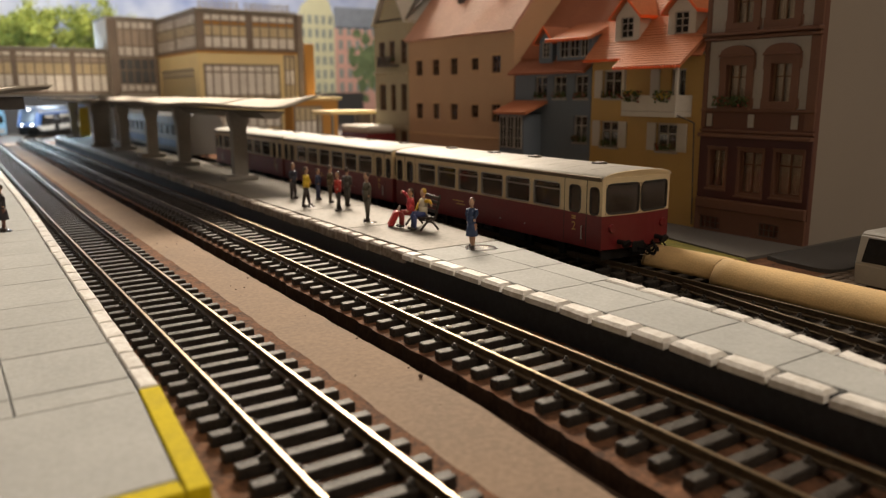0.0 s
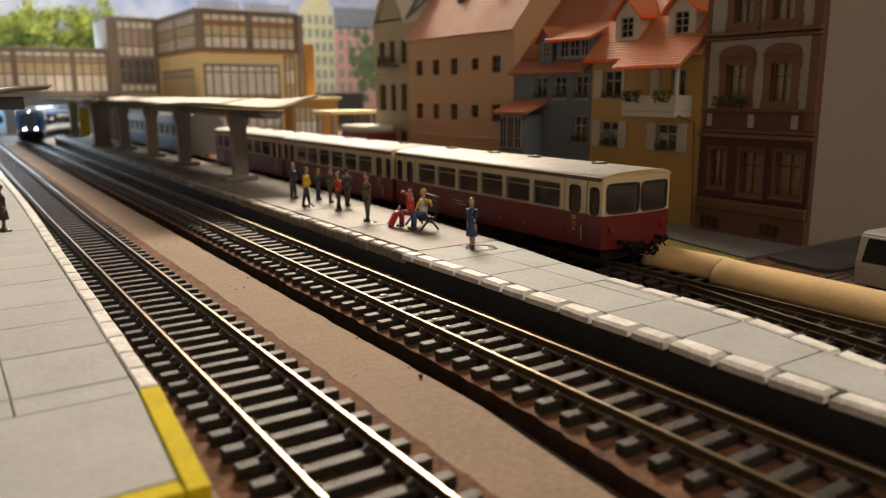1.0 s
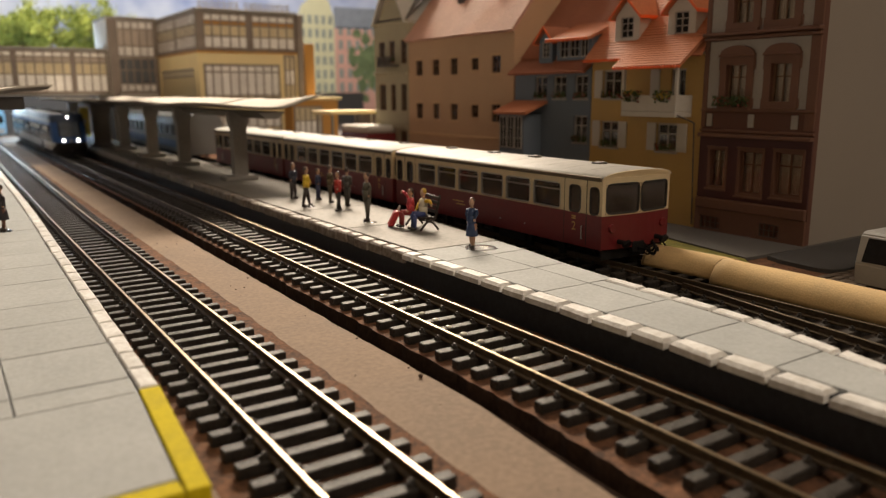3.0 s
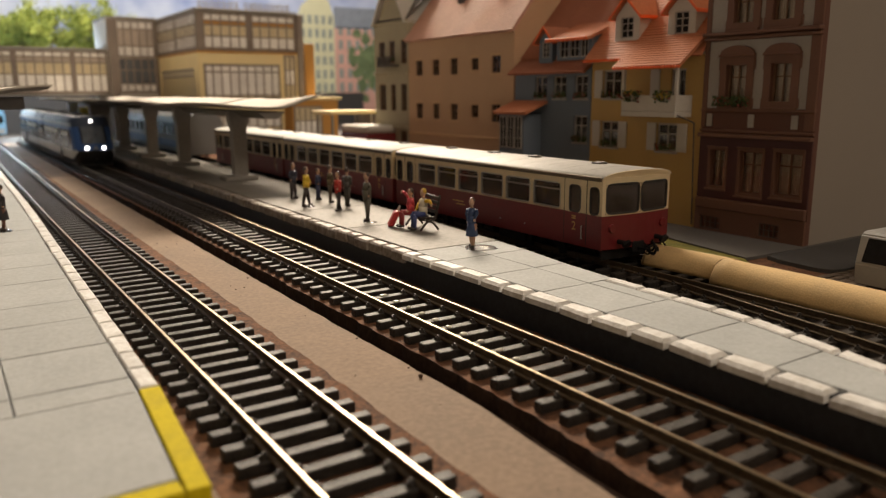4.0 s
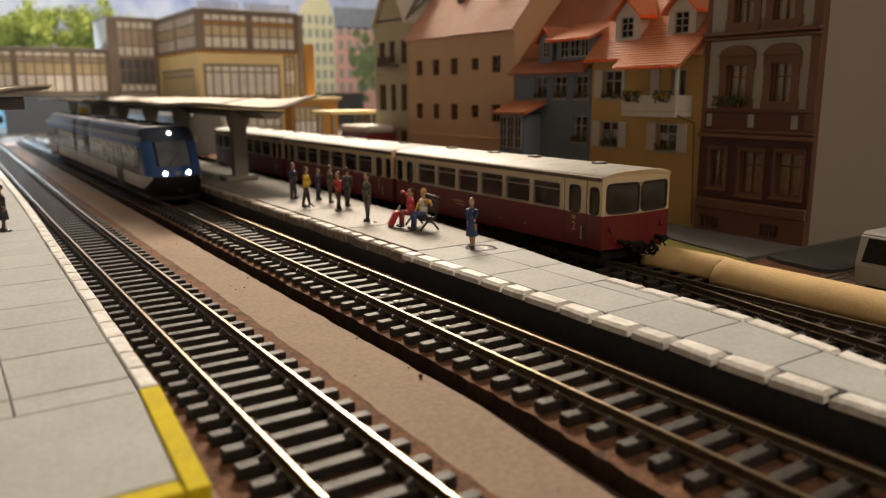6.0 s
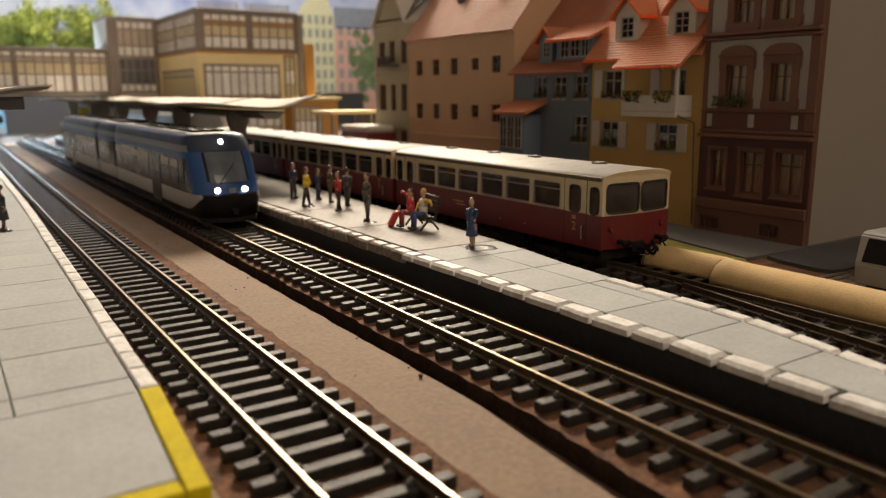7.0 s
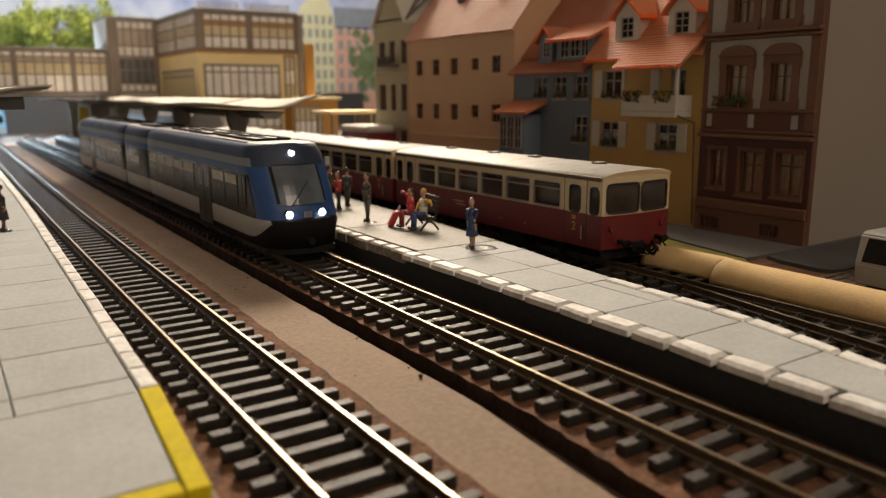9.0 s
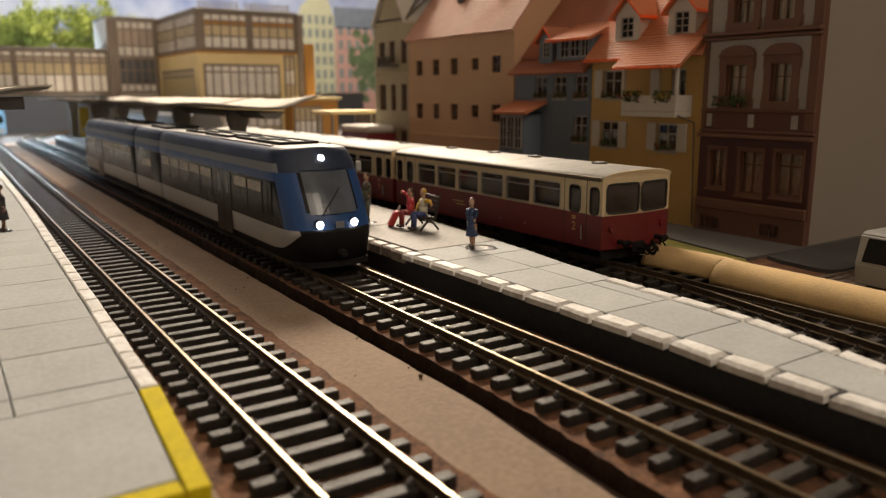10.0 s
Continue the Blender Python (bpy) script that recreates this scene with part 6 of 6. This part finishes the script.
# ---- miniature figures on the platforms: plain one-piece shapes ----
def figure(label, x, y, h, turn, coat, legs, head=(0.42, 0.26, 0.18), pose_of="stand", dress=False, hair=(0.06, 0.04, 0.03), sleeves=None):
    """A cast plastic figure in one mesh."""
    s = h / 20.0
    bm = bmesh.new()
    if pose_of.startswith("sit"):
        for q in (-1.3, 1.3):
            tube(bm, (q, 0, 6.0), (q, -5.0, 6.2), 1.3, 1.1, 7, 1)
            tube(bm, (q, -5.0, 6.2), (q, -5.2, 0.6), 1.05, 0.8, 7, 1)
            box(bm, q - 0.8, q + 0.8, -7.4, -4.4, 0, 1.0, 0.2, 5)
        z0 = 5.6
    else:
        if dress:
            tube(bm, (0, 0, 4.6), (0, 0, 10.5), 2.9, 1.9, 9, 0)
        for q, st in ((-1.1, 0.7), (1.1, -0.7)) if pose_of == "stand" else ((-1.0, 2.1), (1.2, -1.6)):
            tube(bm, (q, 0, 9.4), (q, st, 0.9), 1.35, 0.8, 7, 1)
            box(bm, q - 0.8, q + 0.8, st - 1.9, st + 0.9, 0, 1.1, 0.2, 5)
        z0 = 9.0
    tube(bm, (0, 0, z0), (0, -0.2, z0 + 3.6), 1.9, 2.2, 9, 0)
    tube(bm, (0, -0.2, z0 + 3.6), (0, -0.1, z0 + 6.6), 2.3, 1.5, 9, 0)
    ball(bm, (0, -0.3, z0 + 9.0), 1.25, 1.4, 1.7, 9, 7, 2)
    ball(bm, (0, 0.15, z0 + 9.5), 1.35, 1.4, 1.45, 9, 6, 3)
    tube(bm, (0, 0, z0 + 6.2), (0, -0.2, z0 + 7.9), 0.8, 0.75, 6, 2)
    arms = {"stand": ((-2.5, -0.6, 4.0), (2.5, -0.6, 4.0)), "sit": ((-2.4, -3.0, 4.0), (5.2, 1.6, 7.0)), "sit_wave": ((-3.6, -3.6, 11.5), (2.4, -3.0, 4.0)), "wave": ((-3.2, -1.6, 4.0), (3.4, -1.5, 11.5)), "bag": ((-2.6, 0.8, 3.4), (2.5, -2.6, 4.8))}[pose_of]
    for q, a in zip((-1, 1), arms):
        sh = (q * 2.1, -0.1, z0 + 5.9)
        el = ((sh[0] + a[0]) / 2 + q * 0.7, (sh[1] + a[1]) / 2 + 0.5, (sh[2] + z0 + a[2]) / 2 - 0.4)
        tube(bm, sh, el, 0.85, 0.75, 6, 4)
        tube(bm, el, (a[0], a[1], z0 + a[2] - 2.2), 0.75, 0.55, 6, 4)
        ball(bm, (a[0], a[1], z0 + a[2] - 2.5), 0.6, 0.6, 0.7, 6, 5, 2)
    for v in bm.verts:
        v.co = Vector((v.co.x * 0.86, v.co.y * 0.86, v.co.z)) * s
    ob = part("figurine", bm, [paint("painted_coat_%d" % (len(M)), coat), paint("painted_legs_%d" % (len(M)), legs), paint("painted_skin", head), paint("painted_dark_%d" % (len(M)), hair), paint("painted_sleeve_%d" % (len(M)), sleeves or coat), paint("painted_shoe", (0.03, 0.022, 0.018))])
    ob.matrix_basis = pose(x * MM, y * MM, (6.08 + (FIG_LIFT if pose_of.startswith("sit") else 0)) * MM, 0, 0, turn)
    for f in ob.data.polygons:
        f.use_smooth = True
    return tagged(ob, label, "figurine", "platform figurines")


FIG_LIFT = 0.0
figure("small figurine in a dark navy jacket on the platform", 161.4, 393.6, 20, 20, (0.03, 0.035, 0.06), (0.04, 0.03, 0.03))
figure("small figurine in a yellow jacket and black trousers", 156.1, 363.6, 20.5, 65, (0.62, 0.44, 0.03), (0.03, 0.022, 0.02), pose_of="bag")
figure("small figurine in dark blue clothes", 170.4, 381, 17.5, 60, (0.03, 0.04, 0.09), (0.03, 0.04, 0.10))
figure("small figurine in a red jacket and black trousers", 162.9, 340.5, 19.5, -75, (0.40, 0.035, 0.025), (0.02, 0.018, 0.018), pose_of="bag")
figure("small figurine in olive-brown clothes", 171.5, 368, 20, 90, (0.09, 0.07, 0.035), (0.07, 0.05, 0.03))
figure("small figurine in a dark grey suit", 173.5, 352, 20, 120, (0.06, 0.055, 0.05), (0.05, 0.045, 0.04))
figure("slim figurine in an olive-grey uniform", 159.5, 303.5, 22.5, -90, (0.075, 0.07, 0.05), (0.07, 0.066, 0.05))
figure("figurine in a long blue coat with a bag", 163.9, 228.7, 19.0, -60, (0.014, 0.034, 0.095), (0.33, 0.19, 0.12), pose_of="bag", dress=True)
figure("dark-dressed figurine at the side platform", 20.6, 372.2, 20, -70, (0.025, 0.02, 0.025), (0.12, 0.05, 0.03), dress=True)
figure("dark-dressed figurine near the platform edge", -1.5, 259, 20, 30, (0.05, 0.02, 0.02), (0.04, 0.03, 0.03))


def glue_patch(x, y, rx, ry, seed):
    """A clear glossy blob of glue round a figurine's feet."""
    bm = bmesh.new()
    rng = random.Random(seed)
    n = 16
    ring = [(x + rx * rng.uniform(0.75, 1.1) * math.cos(2 * math.pi * i / n), y + ry * rng.uniform(0.75, 1.1) * math.sin(2 * math.pi * i / n)) for i in range(n)]
    a = [bm.verts.new((p, q, 6.07)) for p, q in ring]
    b = [bm.verts.new((x + (p - x) * 0.7, y + (q - y) * 0.7, 6.3 + rng.uniform(0, 0.25))) for p, q in ring]
    c = bm.verts.new((x, y, 6.45))
    for i in range(n):
        j = (i + 1) % n
        bm.faces.new((a[i], a[j], b[j], b[i])).smooth = True
        bm.faces.new((b[i], b[j], c)).smooth = True
    bm.faces.new(a[::-1])
    g = part("glue_patch", bm, M["puddle"])
    g.visible_shadow = False
    tagged(g, "clear glossy glue patch round a figurine's feet", "glue patch", "glue patches")


for i, (x, y, rx, ry) in enumerate(((166, 226, 6, 7), (159, 300, 3.5, 4), (164, 337, 4.5, 5), (156, 361, 3, 4), (21, 369, 3, 4))):
    glue_patch(x, y, rx, ry, i)


def bench():
    t = thing("park_bench", "dark bench with curved iron legs on the platform", "bench", 170.5, 274, 6.08, rz=-98, group="")
    for i in range(4):
        boxpart("seat_slat", M["bench"], t, -9, 9, -4.5 + i * 1.7, -3.2 + i * 1.7, 5.4, 6.0, 0.1)
    for i in range(4):
        bm = bmesh.new()
        box(bm, -9, 9, 2.5 + i * 0.45, 3.1 + i * 0.45, 7.2 + i * 1.9, 8.5 + i * 1.9, 0.1)
        part("back_slat", bm, M["bench"], t)
    for x in (-8, 8):
        bm = bmesh.new()
        n = 10
        arc = [(x, -4.6 + 8.2 * i / n, 0.4 + 3.6 * math.sin(math.pi * i / n)) for i in range(n + 1)]
        for p, q in zip(arc, arc[1:]):
            tube(bm, p, q, 0.5, seg=6)
        up = [(x, -0.5, 4), (x, 2.2, 5.2), (x, 2.6, 8), (x, 4.4, 15)]
        for p, q in zip(up, up[1:]):
            tube(bm, p, q, 0.5, seg=6)
        tube(bm, (x, -0.5, 4), (x, -4.2, 5.3), 0.5, seg=6)
        part("iron_leg", bm, M["bench"], t)


M["bench"] = mat("dark_bench_paint", (0.03, 0.02, 0.016), 0.5, var=0.3)
bench()
FIG_LIFT = 0.4
figure("seated figurine in a yellow and white jacket", 168.8, 270.5, 21, -98, (0.62, 0.56, 0.44), (0.05, 0.07, 0.20), pose_of="sit", hair=(0.58, 0.36, 0.03), sleeves=(0.66, 0.42, 0.03))
figure("seated figurine in a pink-red top, arm raised", 168.0, 279.5, 20, -98, (0.55, 0.06, 0.08), (0.25, 0.03, 0.03), pose_of="sit_wave")


def suitcase():
    t = thing("suitcase", "red suitcase leaning by the bench", "suitcase", 160.8, 285.5, 6.08, rz=-115)
    bm = bmesh.new()
    box(bm, -2.8, 2.8, -1.4, 1.4, 0.3, 6.8, 0.6)
    for v in bm.verts:
        v.co.y += v.co.z * 0.5
    part("case", bm, paint("red_case", (0.42, 0.03, 0.03)), t)
    bm = bmesh.new()
    for p, q in (((-1.4, 3.3, 6.6), (-1.4, 4.4, 8.8)), ((1.4, 3.3, 6.6), (1.4, 4.4, 8.8)), ((-1.4, 4.4, 8.8), (1.4, 4.4, 8.8))):
        tube(bm, p, q, 0.3, seg=5)
    part("handle", bm, M["plaster"], t)


suitcase()


def yellow_board():
    t = thing("timetable_board", "yellow timetable board on the island platform", "notice board", 164, 1085, 6.08)
    boxpart("board", M["yellow_sign"], t, -6, 6, 0, 1.5, 3, 40, 0.3)
    for x in (-5, 4):
        boxpart("post", M["steel"], t, x, x + 1, 0.2, 1.2, 0, 2.9)


yellow_board()


# ---- small litter on the boards ----
def litter():
    rng = random.Random(77)
    bm = bmesh.new()
    for _ in range(26):
        x, y = rng.uniform(80, 94), rng.uniform(60, 420)
        r = rng.choice((0.1, 0.12, 0.15, 0.2, 0.3))
        ball(bm, (x, y, -5.2), r, r * 1.2, r * 0.8, 5, 4)
    ob = part("crumbs", bm, M["bed_edge"])
    tagged(ob, "dark crumbs scattered on the fibreboard", "crumbs", kind="stuff")
    bm = bmesh.new()
    ball(bm, (92.6, 150.5, -4.8), 0.6, 0.65, 0.55, 7, 5)
    tagged(part("pebble", bm, M["bed_edge"]), "small dark crumb lying on the fibreboard", "pebble")

    # Pale drops imitate the row of glints along the sleepers.
    bm = bmesh.new()
    for i in range(10):
        ball(bm, (117.6 - i * 0.22 + rng.uniform(-0.3, 0.3), 213.8 - i * 7.985 + rng.uniform(-0.6, 0.6), -2.4), rng.uniform(0.9, 1.6), rng.uniform(0.7, 1.2), 0.45, 8, 6)
    tagged(part("glue_drops", bm, M["glue"]), "glue drops coloured pale for the glints on the sleepers", "glue drops", kind="stuff")


# Glue lightened so that its colour carries the glints.
M["glue"] = mat("glint_pale_glue", (0.72, 0.69, 0.62), 0.15, var=0.1, bump=0)
litter()


# ---- printed backdrop and trees ----
def build_backdrop():
    t = thing("printed_backdrop", "printed backdrop of cloudy sky and town houses", "backdrop", 0, 1760, BASE, kind="structure")
    bm = bmesh.new()
    box(bm, -900, 1250, 0, 6, 0, 700)
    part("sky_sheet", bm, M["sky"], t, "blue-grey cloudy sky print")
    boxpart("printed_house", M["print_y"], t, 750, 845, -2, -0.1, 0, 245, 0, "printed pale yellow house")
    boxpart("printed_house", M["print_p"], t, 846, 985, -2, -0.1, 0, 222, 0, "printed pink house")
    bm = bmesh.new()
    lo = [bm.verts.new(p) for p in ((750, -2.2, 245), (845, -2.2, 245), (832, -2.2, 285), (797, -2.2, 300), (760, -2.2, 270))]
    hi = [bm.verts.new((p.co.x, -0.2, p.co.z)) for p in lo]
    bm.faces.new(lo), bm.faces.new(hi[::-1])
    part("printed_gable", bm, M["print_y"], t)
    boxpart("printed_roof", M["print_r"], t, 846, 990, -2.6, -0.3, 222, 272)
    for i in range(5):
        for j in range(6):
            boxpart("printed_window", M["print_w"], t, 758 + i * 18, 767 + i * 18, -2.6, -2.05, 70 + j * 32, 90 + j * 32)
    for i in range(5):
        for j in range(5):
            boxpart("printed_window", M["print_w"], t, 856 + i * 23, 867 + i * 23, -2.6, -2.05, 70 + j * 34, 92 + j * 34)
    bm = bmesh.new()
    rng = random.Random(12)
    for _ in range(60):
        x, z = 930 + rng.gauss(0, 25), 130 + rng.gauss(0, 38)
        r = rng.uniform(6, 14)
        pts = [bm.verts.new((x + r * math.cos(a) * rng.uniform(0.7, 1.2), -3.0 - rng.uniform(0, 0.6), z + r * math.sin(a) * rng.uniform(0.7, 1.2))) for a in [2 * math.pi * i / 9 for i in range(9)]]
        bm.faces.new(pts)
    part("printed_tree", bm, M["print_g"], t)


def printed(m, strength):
    """Adds a weak glow to a print, standing in for light falling on it."""
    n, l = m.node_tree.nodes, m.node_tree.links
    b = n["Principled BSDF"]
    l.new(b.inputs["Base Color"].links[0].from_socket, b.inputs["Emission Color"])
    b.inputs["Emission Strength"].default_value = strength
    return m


# Sky and printed town glow a little, though the sheet is no lamp.
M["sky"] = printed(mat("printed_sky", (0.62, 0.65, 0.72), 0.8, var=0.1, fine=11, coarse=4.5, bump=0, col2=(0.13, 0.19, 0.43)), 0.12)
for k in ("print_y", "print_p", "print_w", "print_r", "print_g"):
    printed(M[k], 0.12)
build_backdrop()


# Solid trees added in place of those printed on the backdrop.
def tree(x, y, base, h, spread, seed):
    t = thing("model_tree", "bright green deciduous tree behind the bridge, built solid for a printed one", "tree", x, y, base, group="model trees")
    rng = random.Random(seed)
    bm = bmesh.new()
    tube(bm, (0, 0, 0), (0, 0, h * 0.45), 3.2, 2.0, 8)
    limbs = []
    for i in range(7):
        a = rng.uniform(0, 2 * math.pi)
        e = (math.cos(a) * spread * 0.55, math.sin(a) * spread * 0.4, h * rng.uniform(0.55, 0.85))
        tube(bm, (0, 0, h * rng.uniform(0.3, 0.45)), e, 1.4, 0.5, 6)
        limbs.append(e)
    part("trunk", bm, M["trunk"], t)
    verts, faces = [], []
    for i in range(64):
        c = rng.choice(limbs)
        c = Vector((c[0] + rng.gauss(0, spread * 0.32), c[1] + rng.gauss(0, spread * 0.25), c[2] + rng.gauss(0, h * 0.11)))
        for _ in range(90):
            p = c + Vector((rng.gauss(0, 1), rng.gauss(0, 1), rng.gauss(0, 1))) * spread * 0.12
            u = Vector((rng.uniform(-1, 1), rng.uniform(-1, 1), rng.uniform(-1, 1))).normalized()
            v = u.orthogonal().normalized()
            w = u.cross(v)
            r = rng.uniform(1.8, 3.4)
            k = len(verts)
            verts += [tuple((p + v * r) * MM), tuple((p + w * r * 0.7) * MM), tuple((p - v * r) * MM), tuple((p - w * r * 0.7) * MM)]
            faces.append((k, k + 1, k + 2, k + 3))
    me = bpy.data.meshes.new("crown")
    me.from_pydata(verts, [], faces)
    me.materials.append(M["foliage"])
    ob = new("crown", me)
    ob.parent = t


for i, (x, y, b, h, sp) in enumerate(((60, 1560, 60, 150, 46), (120, 1590, 60, 135, 40), (185, 1575, 60, 160, 52), (255, 1590, 60, 170, 55), (325, 1600, 60, 150, 50), (300, 1560, 60, 165, 45), (150, 1540, 60, 140, 42))):
    tree(x, y, b, h, sp, 100 + i)
bm = bmesh.new()
box(bm, -200, 460, 1500, 1719, 62.1, 65)
box(bm, -200, 460, 1500, 1506, -5.0, 62)
structure("hill_deck", bm, M["wall_dark"], "dark deck behind the bridge that carries the trees", "deck")


# ---- the room round the layout ----
def build_room():
    for nm, b in (("wall_north", (-1700, 2300, 2500, 2600, -800, 1700)), ("wall_south", (-1700, 2300, -1600, -1500, -800, 1700)),
                  ("wall_west", (-1800, -1700, -1600, 2600, -800, 1700)), ("wall_east", (2300, 2400, -1600, 2600, -800, 1700))):
        bm = bmesh.new()
        box(bm, *b)
        structure(nm, bm, M["roomwall"], "plain beige room wall", "wall")
    bm = bmesh.new()
    box(bm, -1800, 2400, -1600, 2600, 1700.5, 1800)
    structure("ceiling", bm, M["roomwall"], "plain beige ceiling", "ceiling")
    bm = bmesh.new()
    box(bm, -1800, 2400, -1600, 2600, -900, -800.5)
    structure("floor", bm, M["base"], "dark room floor", "floor")


build_room()


# ---- what moves: the railcar rolls in and slows down at the platform ----
def on_track(s):
    """A point of the platform track's centre line, s along it; past the straight it follows the curve."""
    if s <= 1215:
        return Vector((centre_b(s), s, 0))
    a = (s - 1215) / 470.0
    return Vector((113.0 + 470.0 * (1 - math.cos(a)), 1215 + 470.0 * math.sin(a), 0))


def section(s0, s1, lead):
    """The pose of a car whose pivots stand at s0 and s1; lead is the way from the car's end to the first pivot."""
    p, q = on_track(s0), on_track(s1)
    d = (q - p).normalized()
    turn = math.degrees(math.atan2(-d.x, d.y))
    o = p - d * lead
    return pose(o.x * MM, o.y * MM, 0, 0, 0, turn)


NOSE = [(0, 1322), (0.5, 1248), (1, 1168), (1.5, 1068), (2, 985), (2.5, 918), (3, 855), (3.5, 790), (4, 724), (4.5, 653), (5, 585), (5.5, 524),
        (6, 465), (6.5, 412), (7, 367), (7.5, 341), (8, 314.5), (8.5, 294), (9, 276.6), (9.5, 261.5), (10, 248.5)]


def motions():
    rows, mids, rears = [], [], []
    for t, y in NOSE:
        s = y + 1.0
        a = section(s + 30, s + 178, 30)
        b = section(s + 184, s + 242, 0)
        tail = section(s + 428 - 30, s + 428 - 178, 30)
        inv = a.inverted()
        rows.append((t, a))
        mids.append((t, inv @ b))
        rears.append((t, inv @ tail))
    walk(CAR, rows)
    walk(MODULE, mids)
    walk(REAR, rears)


motions()
